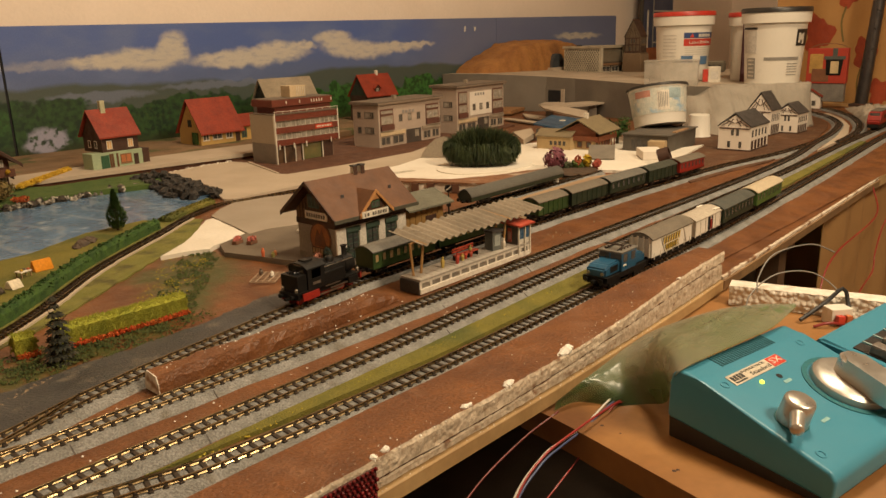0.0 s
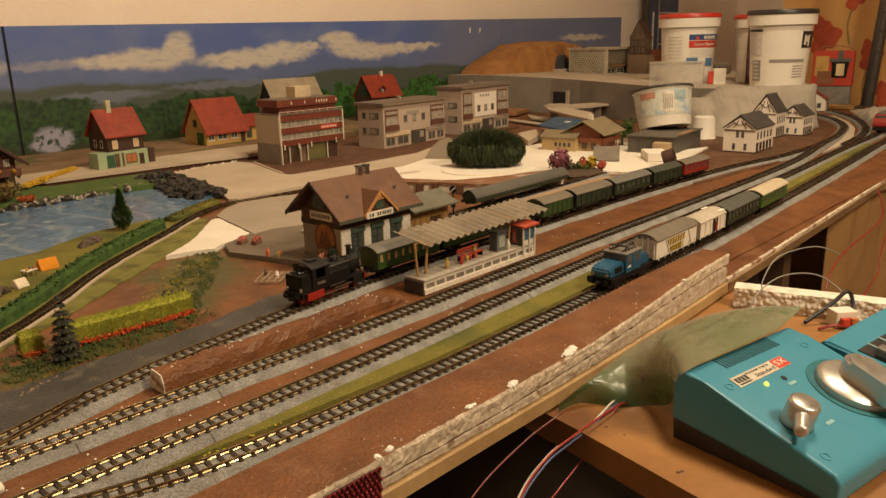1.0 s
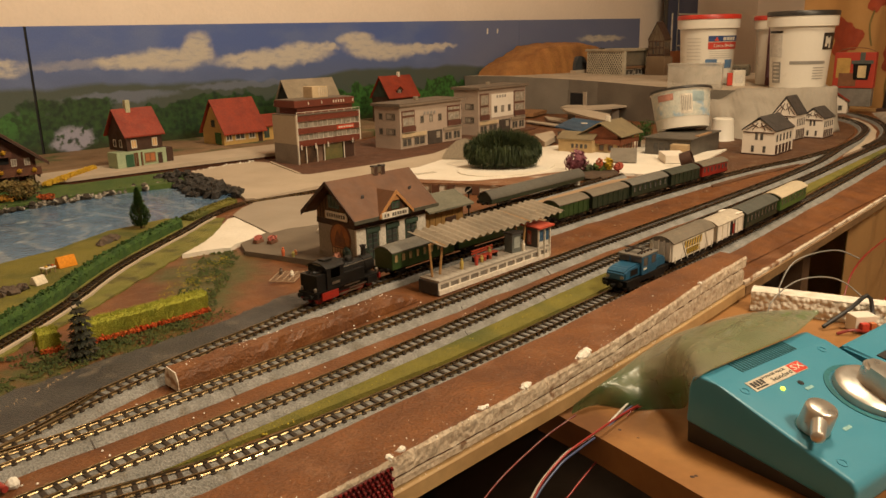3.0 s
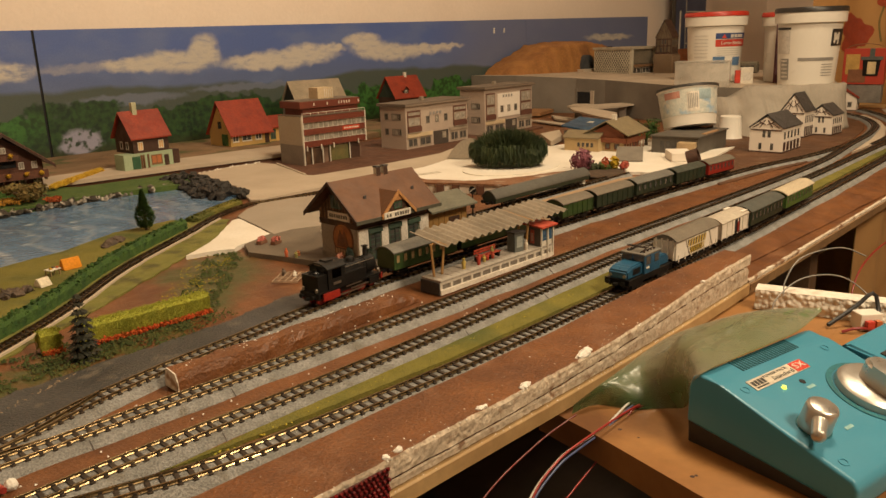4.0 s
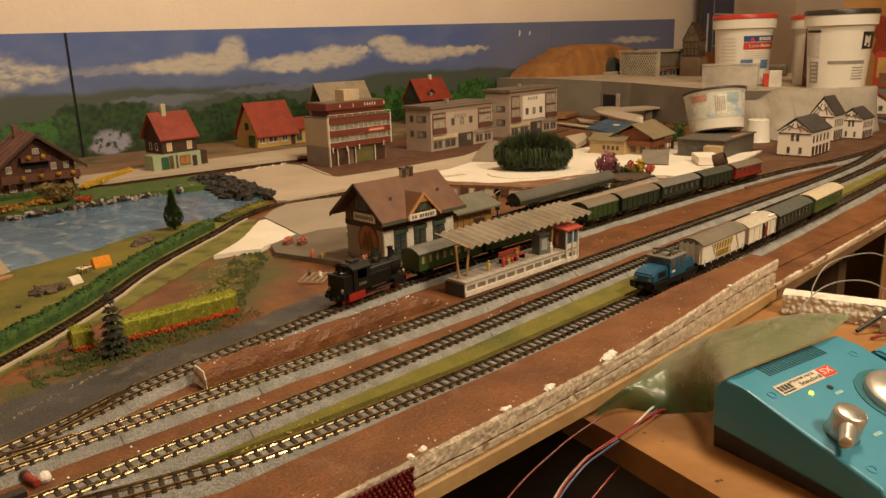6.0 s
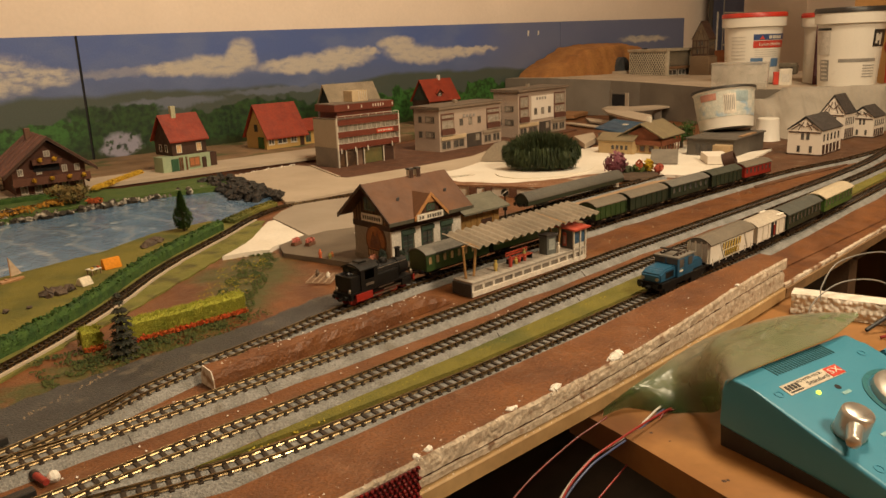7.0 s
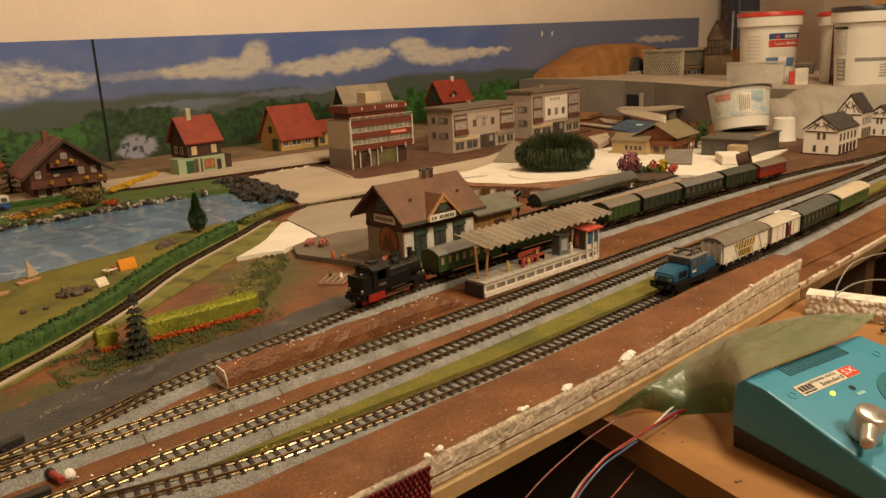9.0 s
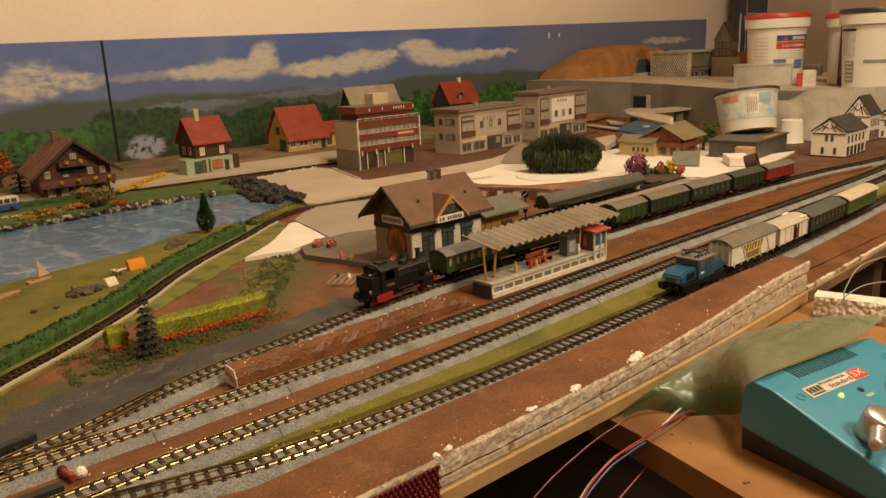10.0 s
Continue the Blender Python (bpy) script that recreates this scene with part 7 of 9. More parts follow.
def canopy():
    t = thing("platform_canopy", place(300, 296, 8.8, 0.8), "corrugated translucent beige canopy on wooden posts", "canopy", "railway buildings")
    post_m = mat("canopy_post", (0.36, 0.20, 0.07), rough=0.6, bump=0.1)
    for x in (3, 82):
        for dx, lean in ((-2.2, -1.4), (4.2, 3.2)):
            bm = B()
            rod(bm, (x + dx, 6.5, 0), (x + dx + lean, 7.0, 19.4), 0.8)
            part("post", bm, post_m, t)
        bm = B()
        rod(bm, (x - 3, 7, 19.2), (x + 8, 7, 19.2), 0.7)
        part("cross_beam", bm, post_m, t)
        bm = B()
        rod(bm, (x + 3, 0, 18.2), (x + 3, 25, 21.6), 0.6)
        part("rafter", bm, post_m, t)
    bm = B()
    n, L = 150, 121
    rows = []
    for i in range(n + 1):
        x = 1 + L * i / n
        w = 0.85 * math.sin(x * 2 * math.pi / 6.6)
        sag = 0.8 * noise.noise(Vector((x / 25, 0, 5)))
        rows.append([bm.verts.new((x, y, 18.9 + w + sag + y * 0.16 + dz)) for y, dz in ((-1, 0), (8, 0), (17, 0), (26, 0), (26, -0.3), (17, -0.3), (8, -0.3), (-1, -0.3))])
    for a, b in zip(rows, rows[1:]):
        for k in range(8):
            bm.faces.new((a[k], a[(k + 1) % 8], b[(k + 1) % 8], b[k]))
    bm.faces.new(rows[0])
    bm.faces.new(rows[-1][::-1])
    plastic = mat("canopy_plastic", (0.31, 0.26, 0.195), (0.215, 0.18, 0.135), scale=22, rough=0.35, bump=0.1)
    plastic.node_tree.nodes["Principled BSDF"].inputs["Alpha"].default_value = 0.78
    part("corrugated_sheet", bm, plastic, t, smooth=True)


canopy()


def kiosk():
    t = thing("platform_kiosk", place(390.5, 295.4, 8.8, 0.8), "small platform kiosk with flat red roof", "kiosk", "railway buildings")
    w, d, h = 13, 12, 12.5
    side = mat("kiosk_grey", (0.16, 0.155, 0.15), rough=0.6)
    part("back_wall", one_box(0, w, d - 1, d, 0, h), side, t)
    part("end_wall", one_box(0, 1, 0.2, d - 1.02, 0, h), mat("kiosk_end", (0.10, 0.085, 0.075), (0.075, 0.065, 0.055), scale=60, rough=0.6), t, "dark grey end wall")
    poster = part("poster", one_box(-0.3, -0.02, 5.0, 8.0, 1.5, 10.5), mat("poster_red", (0.48, 0.10, 0.07), rough=0.5), t, "red poster")
    part("poster_field", one_box(-0.45, -0.32, 5.6, 7.4, 3.0, 8.4), mat("poster_pink", (0.50, 0.30, 0.24), rough=0.5), poster)
    part("front_wall", one_box(1.02, w, 0.2, 1.0, 0, h), white_trim, t)
    for x in (-0.2, w * 0.5, w - 0.8):
        part("post", one_box(x, x + 1, -1, -0.02, -8, h), white_trim, t)
    part("window", one_box(1.2, w * 0.5 - 0.3, -0.2, 0.15, 3.5, h - 1.5), mat("poster_blue", (0.05, 0.11, 0.19), rough=0.25), t, "blue tinted window")
    part("window", one_box(w * 0.5 + 1.2, w - 1.0, -0.2, 0.15, 3.5, h - 1.5), mat("poster_blue", (0.05, 0.11, 0.19), rough=0.25), t, "blue tinted window")
    bm = B()
    hexa(bm, [(-2, -3, h), (w + 2, -3, h), (w + 2, d + 2, h + 1), (-2, d + 2, h + 1), (-2, -3, h + 1.1), (w + 2, -3, h + 1.1), (w + 2, d + 2, h + 2.1), (-2, d + 2, h + 2.1)])
    part("roof", bm, mat("kiosk_red", (0.47, 0.075, 0.04), rough=0.6), t, "flat red roof")


kiosk()


def ticket_booth():
    t = thing("ticket_booth", place(369, 299, 8.8, -6), "narrow grey platform booth with slanted roof", "booth", "railway buildings")
    grey = mat("booth_grey", (0.13, 0.14, 0.13), rough=0.5)
    part("body", one_box(0, 8, 0, 7, 0, 12, bevel=0.3), grey, t)
    bm = B()
    hexa(bm, [(-1, -1, 12), (9, -1, 12), (9, 8, 12), (-1, 8, 12), (-1, -1, 13.4), (9, -1, 13.4), (9, 8, 12.6), (-1, 8, 12.6)])
    part("roof", bm, slate, t)
    part("front_panel", one_box(8.02, 8.4, 0.5, 6.5, 0.5, 11.5), white_trim, t)
    part("notice", one_box(1.5, 6.5, -0.3, -0.02, 3, 10), mat("notice", (0.34, 0.36, 0.33)), t)


ticket_booth()


def little_doll(x, y, z, c, h=9.0, rz=0, seated=False):
    """A tiny railway figurine as one plain rounded peg."""
    bm = B()
    k = 0.65 if seated else 1.0
    turned(bm, [(0, 0), (1.0, 0), (1.1, h * 0.35 * k), (1.35, h * 0.6 * k), (0.9, h * 0.75 * k), (0.45, h * 0.78 * k), (0.8, h * 0.86 * k), (0.7, h * 0.96 * k), (0, h * k)], 10)
    single("figurine", bm, mat("figurine_%d" % int(sum(c) * 997), c, rough=0.6), "tiny plain painted railway figurine", "figurine", "figurines", smooth=True, at=place(x, y, z, rz))


for x, y, c, s in ((323, 300, (0.55, 0.40, 0.10), False), (335, 299, (0.45, 0.05, 0.03), False), (342, 301, (0.55, 0.34, 0.16), True), (346, 302, (0.5, 0.06, 0.03), True),
                   (351, 302, (0.45, 0.07, 0.03), True), (354, 305, (0.35, 0.32, 0.10), False), (379, 298, (0.7, 0.62, 0.5), False), (398, 300, (0.55, 0.16, 0.12), False)):
    little_doll(x, y, 8.6, c, 7.0, 0, s)


def bench(x, y, z, rz, w=12):
    t = thing("platform_bench", place(x, y, z, rz), "small red wooden platform bench", "bench", "benches")
    red = mat("bench_red", (0.40, 0.06, 0.03), rough=0.5)
    for k in range(3):
        part("seat_slat", one_box(0, w, k * 1.4, k * 1.4 + 1.0, 3.0, 3.5), red, t)
    for k in range(2):
        part("back_slat", one_box(0, w, 4.4, 4.8, 4.4 + k * 1.6, 5.4 + k * 1.6), red, t)
    for xx in (0.6, w - 1.4):
        part("leg", one_box(xx, xx + 0.8, 0.2, 4.6, 0, 3.0), black_paint, t)


bench(338, 301, 8.8, 3)
bench(350, 301.5, 8.8, 3, 9)
# figurines and red seats on the station yard
for x, y, c, h in ((284, 427, (0.62, 0.14, 0.05), 6), (287, 420, (0.62, 0.12, 0.03), 4), (291, 423, (0.6, 0.22, 0.08), 3.5), (262, 398, (0.14, 0.10, 0.07), 5),
                   (266, 392, (0.7, 0.64, 0.55), 3.5), (264, 389, (0.7, 0.64, 0.55), 3.0), (340, 462, (0.7, 0.64, 0.55), 3.0), (306, 412, (0.2, 0.14, 0.1), 9)):
    little_doll(x, y, 3.0 if x > 270 else 0.3, c, h)
for x, y, rz, c in ((293, 471, 20, (0.58, 0.17, 0.13)), (299, 462, 20, (0.56, 0.16, 0.12)), (312, 396, 5, (0.62, 0.28, 0.19)), (304, 391, 5, (0.60, 0.26, 0.18)), (297, 385, 5, (0.62, 0.28, 0.19))):
    t = thing("flower_trough", place(x, y, 3.0, rz), "small pink red flower trough on the yard", "flower trough", "flower troughs")
    part("trough", one_box(-4, 4, -2, 2, 0, 2.4, bevel=0.3), mat("trough_brown", (0.20, 0.09, 0.05), rough=0.7), t)
    bm = B()
    leafy(bm, (0, 0, 3.6), (4.6, 2.4, 2.2), 160, 0.8)
    part("blossom", bm, mat("blossom_%d" % int(c[0] * 100 + c[1] * 1000), c, rough=0.8), t)
# pale lattice lying on the soil
t = thing("wire_lattice", place(258, 378, 0.6, 38), "small pale plastic lattice lying on the soil", "lattice")
for k in range(8):
    part("bar", one_box(k * 3, k * 3 + 0.5, 0, 16, 0, 0.5), mat("lattice_pale", (0.42, 0.30, 0.20), rough=0.6), t)
for k in range(5):
    part("cross_bar", one_box(0, 21.5, k * 3.9, k * 3.9 + 0.45, 0.5, 0.9), mat("lattice_pale", (0.42, 0.30, 0.20), rough=0.6), t)


def signal(x, y, h, arm):
    t = thing("railway_signal", place(x, y, 2.5, -48), "black railway signal with white barred disc", "signal", "signals")
    bm = B()
    rod(bm, (0, 0, 0), (0, 0, h), 0.7, 0.5)
    part("mast", bm, black_paint, t)
    part("base", one_box(-2, 2, -2, 2, 0, 1.2, bevel=0.2), black_paint, t)
    part("lamp_box", one_box(-1.8, 1.8, -1.2, 1.2, h * 0.35, h * 0.5, bevel=0.2), black_paint, t)
    bm = B()
    rod(bm, (0, -0.9, h), (0, -1.5, h), 3.0, sides=20)
    part("disc", bm, black_paint, t)
    if arm:
        bm = B()
        hexa(bm, [(-2.4, -1.8, h - 2.0), (2.0, -1.8, h + 1.2), (2.0, -1.55, h + 1.2), (-2.4, -1.55, h - 2.0), (-2.0, -1.8, h - 1.0), (2.4, -1.8, h + 2.2), (2.4, -1.55, h + 2.2), (-2.0, -1.55, h - 1.0)])
        part("bar", bm, white_trim, t)


signal(449, 408.6, 22.5, True)
signal(492, 415, 13.5, False)
# road bus and parked van at the village
def bus(x, y, rz):
    t = thing("bus", place(x, y, 6.0, rz), "white and blue model bus on the village street", "bus")
    part("lower_body", one_box(-20, 20, -6, 6, 1.6, 7.5, bevel=0.5), mat("bus_blue", (0.03, 0.10, 0.28), rough=0.35), t)
    part("upper_body", one_box(-19.7, 19.7, -5.8, 5.8, 7.5, 14, bevel=0.9), white_trim, t)
    for k in range(6):
        for s in (-1, 1):
            part("window", one_box(-18 + k * 6.1, -13 + k * 6.1, s * 5.85 - 0.1, s * 5.85 + 0.1, 8.4, 12.4), glass_dark, t)
    for wx in (-12, 12):
        for s in (-1, 1):
            bm = B()
            rod(bm, (wx, s * 4.6, 2.4), (wx, s * 6.1, 2.4), 2.4, sides=14)
            part("wheel", bm, black_paint, t)


bus(157, 823, 5)

# ---------------------------------------------------------------- far plateau, buckets and clutter
stone_grey = mat("grey_foam_wall", (0.19, 0.165, 0.135), (0.15, 0.13, 0.105), scale=10, rough=0.8, bump=0.3, fine=0.12)
stone_pale = mat("pale_plateau", (0.46, 0.38, 0.29), (0.38, 0.31, 0.235), scale=10, rough=0.8, bump=0.3)
bm = B()
front = [(1185, 1086), (1203, 985), (1241, 870), (1232, 800), (1150, 590), (1152, 508), (1222, 392), (1560, 530), (1870, 1086)]
tops = [71, 71, 65, 63, 59, 59, 59, 59, 66]
lo = [bm.verts.new((x, y, 0)) for x, y in front]
hi = [bm.verts.new((x, y, z)) for (x, y), z in zip(front, tops)]
for i in range(len(front)):
    j = (i + 1) % len(front)
    bm.faces.new((lo[i], lo[j], hi[j], hi[i]))
f = bm.faces.new(hi)
f.material_index = 1
bm.faces.new(lo[::-1])
bmesh.ops.triangulate(bm, faces=[f])
single("plateau", bm, [stone_grey, stone_pale], "raised grey foam plateau with pale top", kind="structure")


def tunnel_portal():
    t = thing("tunnel_portal", place(1237, 833.4, 0, 81.5), "grey tunnel portal frame with dark square opening", "tunnel")
    for a, b, top in ((-9, -0.5, 43), (32.3, 39, 46)):
        part("pier", one_box(a, b, -3, 2.4, 4, top, bevel=0.3), stone_pale if a < 0 else stone_grey, t)
    part("opening", one_box(-0.4, 32.2, -0.6, 1.6, 18, 40), dark_gap, t)
    part("lintel", one_box(-0.4, 32.2, -1.6, 2.0, 40.1, 43, bevel=0.3), stone_grey, t)
    part("panel_joint", one_box(-74, -72, -1.4, 2.0, 8, 60, bevel=0.2), stone_pale, t)


tunnel_portal()


def hill():
    """A moulded hill with a steep front, its crest rising towards the far end."""
    crest = ((1215, 66), (1232, 80), (1255, 91), (1300, 107), (1350, 125), (1412, 131), (1500, 131), (1560, 123), (1610, 100))
    bm = B()
    nx, ny = 70, 22
    g = []
    for i in range(nx + 1):
        x = 1215 + 395 * i / nx
        k = max(j for j in range(len(crest) - 1) if crest[j][0] <= x)
        f = min(1, (x - crest[k][0]) / (crest[k + 1][0] - crest[k][0]))
        top = crest[k][1] + (crest[k + 1][1] - crest[k][1]) * f - 64
        row = []
        for j in range(ny + 1):
            v = j / ny
            p = Vector((x, 990 + 94 * v, 64))
            h = top * (min(1, v / 0.2) ** 0.6 * 0.86 + 0.14 * min(1, v / 0.5))
            p.z += h + (2.6 * noise.noise(Vector((p.x, p.y, h)) / 14) + 1.2 * noise.noise(Vector((p.x, p.y, h)) / 5) if j else 0)
            p.y += 4 * noise.noise(Vector((x / 22, v * 3, 7)))
            row.append(bm.verts.new(p))
        g.append(row)
    for i in range(nx):
        for j in range(ny):
            bm.faces.new((g[i][j], g[i + 1][j], g[i + 1][j + 1], g[i][j + 1]))
    t = thing("hill", place(0, 0, 0), "orange brown moulded hill with a small tunnel", "hill")
    part("slope", bm, mat("orange_earth", (0.36, 0.165, 0.046), (0.25, 0.105, 0.03), scale=15, rough=0.85, bump=0.7, grain=180, third=(0.17, 0.07, 0.022), third_scale=9, third_cut=(0.55, 0.7)), t, smooth=True)
    bm = B()
    prism(bm, [(24 * math.cos(math.pi * k / 14), 29 * math.sin(math.pi * k / 14)) for k in range(15)], 0, 26, along_y)
    part("tunnel_mouth", bm, mat("mouth_grey", (0.05, 0.055, 0.06), rough=0.8), t).matrix_basis = place(1452, 1012, 73)
    part("road_slab", one_box(-30, 34, -16, 8, 0, 9, bevel=0.8), stone_pale, t).matrix_basis = place(1450, 990, 64, -4)


hill()


def lattice_building():
    t = thing("lattice_building", place(1418, 862, 60, -10), "modern flat roofed building with white lattice wall", "building")
    W, D, H = 82, 100, 57
    part("core", one_box(2, W, 2, D, 0, H - 5), mat("lattice_core", (0.10, 0.085, 0.065), rough=0.8), t)
    part("roof", one_box(-3, W + 2, -3, D + 3, H - 5, H, bevel=0.4), mat("lattice_roof", (0.40, 0.34, 0.25), rough=0.7), t)
    part("roof_hatch", one_box(0, 6, 56, 66, H, H + 2, bevel=0.2), dark_gap, t)
    m = mat("lattice_white", (0.50, 0.45, 0.35), rough=0.7)
    part("lattice_panel", one_box(-0.4, 1.98, 0.5, D, 0, H - 5.1), m, t, "cream panel with dark lozenge holes")
    hole = mat("lattice_hole", (0.05, 0.045, 0.035), rough=0.8)
    for r in range(11):
        for k in range(15):
            y, z = 4 + 6.4 * k + (3.2 if r % 2 else 0), 4 + 4.4 * r
            bm = B()
            e = 0.5 if r % 2 else -0.5
            prism(bm, [(y - 1.7, z), (y - e, z - 2.5), (y + 1.7, z), (y + e, z + 2.5)], -0.7, -0.42, along_x)
            part("lattice_lozenge", bm, hole, t)
    part("balcony", one_box(6, W - 10, -2, 2, 17, 22), mat("brown_balcony", (0.22, 0.12, 0.06), rough=0.7), t)
    for a, b in ((8, 34), (38, 60)):
        front_window(t, a, 4, b - a, 12, 1.9, white_trim, glass_dark)
    part("loggia", one_box(6, W - 14, 1.0, 1.9, 24, 51), mat("loggia_dark", (0.16, 0.13, 0.09), rough=0.7), t)
    for x in (0, W - 12):
        part("side_pier", one_box(x, x + 6, -3, 2, 0, H - 5), m, t)


lattice_building()
tower = timber_house(1470, 800, 8, 34, 34, 32, 66, "dark half timbered house with steep roof", 2, 101, mat("timber_infill", (0.12, 0.085, 0.05), rough=0.8), dark_wood)
bm = B()
for k in range(5):
    box(bm, -1.0, -0.05, 1 + 7.6 * k, 2.6 + 7.6 * k, 1, 31)
for k in range(3):
    box(bm, -1.0, -0.05, 1, 33, 2 + 13 * k, 4 + 13 * k)
part("timber_frame", bm, dark_wood, tower)
t = thing("brown_block", place(1466, 790, 60, 8), "brown block carrying the timbered house", "block")
part("body", one_box(-2, 40, 6, 44, 0, 41, bevel=1), mat("block_brown", (0.17, 0.11, 0.06), (0.13, 0.085, 0.05), rough=0.8, scale=8), t)
part("front_board", one_box(-2, 40, 4, 5.98, 0, 38), mat("block_board", (0.22, 0.15, 0.09), rough=0.8), t)

white_plastic = mat("white_plastic", (0.74, 0.70, 0.62), (0.70, 0.66, 0.58), scale=6, rough=0.35, bump=0.03, fine=0.04)


def curved_patch(r0, r1, z0, z1, a0, a1, off=0.5, n=12):
    """A label that hugs a tapering wall."""
    bm = B()
    rows = []
    for i in range(n + 1):
        a = radians(a0 + (a1 - a0) * i / n)
        rows.append([bm.verts.new(((r + o) * math.cos(a), (r + o) * math.sin(a), z)) for r, z, o in ((r0, z0, off), (r1, z1, off), (r1, z1, 0.05), (r0, z0, 0.05))])
    for p, q in zip(rows, rows[1:]):
        for k in range(4):
            bm.faces.new((p[k], p[(k + 1) % 4], q[(k + 1) % 4], q[k]))
    bm.faces.new(rows[0])
    bm.faces.new(rows[-1][::-1])
    return bm


def bucket(x, y, z, r0, r1, h, lid_m, label, labels, turn=0):
    t = thing("paint_bucket", place(x, y, z, turn), label, "bucket", "buckets")
    rim = h * 0.80

    def rad(zz):
        return r0 + (r1 - r0) * zz / h

    bm = B()
    turned(bm, [(0, 0), (r0 - 1.5, 0), (r0, 1.5), (rad(rim), rim), (r1 + 3.0, rim + 0.8), (r1 + 3.5, h - 6), (r1 + 1.5, h - 5), (0, h - 5)], 48)
    part("tub", bm, white_plastic, t, smooth=True)
    bm = B()
    turned(bm, [(0, h - 3), (r1 - 2, h - 3), (r1 - 1, h - 1), (r1 + 3, h), (r1 + 4.4, h - 2), (r1 + 4.4, h - 7), (r1 + 3.7, h - 7.2)], 48)
    part("lid", bm, lid_m, t, smooth=True)
    for z0, z1, a0, a1, c, nm in labels:
        part(nm, curved_patch(rad(z0 * h), rad(z1 * h), z0 * h, z1 * h, a0, a1), c, t)
    return t, rad


lid_red = mat("lid_red", (0.50, 0.035, 0.02), rough=0.4)
lid_black = mat("lid_black", (0.025, 0.022, 0.02), rough=0.4)
ink_blue = mat("label_blue", (0.035, 0.07, 0.20), rough=0.4)
ink_red = mat("label_red", (0.55, 0.05, 0.03), rough=0.4)
ink_grey = mat("label_grey", (0.30, 0.28, 0.25), rough=0.5)
ink_pale = mat("label_pale", (0.50, 0.47, 0.42), (0.60, 0.56, 0.5), scale=120, rough=0.5)
ink_sky = mat("label_sky", (0.10, 0.20, 0.36), rough=0.4)
bA, radA = bucket(1282, 618, 60, 41, 46.5, 112, lid_red, "white paint bucket with red lid and printed label",
                  [(0.62, 0.70, 207, 290, ink_blue, "brand_band"), (0.51, 0.61, 207, 290, ink_red, "title_band"),
                   (0.27, 0.37, 203, 228, ink_sky, "picture_band"), (0.24, 0.36, 247, 270, ink_sky, "picture_band")] +
                  [(0.475 - 0.03 * k, 0.485 - 0.03 * k, 211, 262, ink_pale, "text_line") for k in range(4)] +
                  [(0.66 - 0.05 * k, 0.672 - 0.05 * k, 160, 192, ink_pale, "text_line") for k in range(9)])


def bucket_word(parent, rad, word, size, zc, deg, h, m):
    bm = text_mesh(word, size, 0.25)
    for v in bm.verts:
        a = radians(deg) + v.co.x / rad(zc)
        r = rad(zc + v.co.y) + 0.62 + v.co.z
        v.co = Vector((r * math.cos(a), r * math.sin(a), zc + v.co.y))
    part("lettering", bm, m, parent)


bucket_word(bA, radA, "Latex-Bindem.", 7.4, 0.56 * 112, 246, 112, white_trim)
for k in range(4):
    a = 238 + k * 9
    part("brand_bar", curved_patch(radA(71), radA(76), 71, 76, a, a + 7, 0.8, 4), white_trim, bA)
bm = B()
prism(bm, [(-4, 0), (4, 0), (0, 6)], -0.3, 0.3, along_y)
o = part("brand_triangle", bm, ink_red, bA)
o.matrix_basis = place((radA(71) + 0.8) * math.cos(radians(224)), (radA(71) + 0.8) * math.sin(radians(224)), 70.5, 224 + 90)

bB, radB = bucket(1240, 450, 58, 39, 46, 113, lid_black, "large white bucket with black lid and printed strips",
                  [(0.51, 0.72, 243, 300, lid_black, "brand_field"), (0.33, 0.37, 182, 255, ink_grey, "grey_strip"),
                   (0.42, 0.71, 128, 165, ink_pale, "text_panel"), (0.09, 0.36, 140, 163, ink_grey, "code_panel"), (0.725, 0.755, 126, 166, lid_black, "dark_strip")] +
                  [(0.28 - 0.035 * k, 0.288 - 0.035 * k, 228, 254, ink_grey, "text_line") for k in range(5)] +
                  [(0.12 + 0.05 * k, 0.14 + 0.05 * k, 143, 160, white_trim, "code_line") for k in range(5)])
for a, b, z0, z1 in ((248, 253, 62, 76), (253, 259, 66, 74), (259, 264, 60, 76)):
    part("brand_shape", curved_patch(radB(z0), radB(z1), z0, z1, a, b, 0.8, 4), white_trim, bB)
bucket(1338, 512, 58, 40, 45, 110, lid_red, "white bucket with red lid behind the black lidded one", [])
t = thing("red_box", place(1292, 505, 58, 20), "red and white packet behind the bucket", "packet")
part("carton", one_box(-14, 6, 0, 14, 0, 92, bevel=0.8), mat("packet_red", (0.13, 0.035, 0.05), rough=0.5), t)
part("label_panel", one_box(-14.4, -14.02, 2, 12, 14, 86), mat("packet_violet", (0.22, 0.12, 0.18), rough=0.5), t)

# translucent box in front of the first bucket
clear = mat("cloudy_plastic", (0.62, 0.58, 0.50), rough=0.3, bump=0.0)
clear.node_tree.nodes["Principled BSDF"].inputs["Alpha"].default_value = 0.45
t = thing("plastic_box", place(1150, 548, 58, -68), "cloudy translucent plastic box on the plateau", "box")
part("shell", one_box(-62, 18, 0, 46, 0, 38, bevel=2), clear, t)
part("lid_rim", one_box(-63, 19, -1, 47, 38, 40, bevel=0.6), clear, t)
t = thing("white_carton", place(1252, 546, 58, -46), "small white carton with red figure on it", "carton")
part("carton", one_box(-10, 10, 0, 12, 0, 26, bevel=0.5), white_trim, t)
part("red_tag", one_box(-18, -10.2, 1, 6, 2, 22, bevel=0.5), ink_red, t)
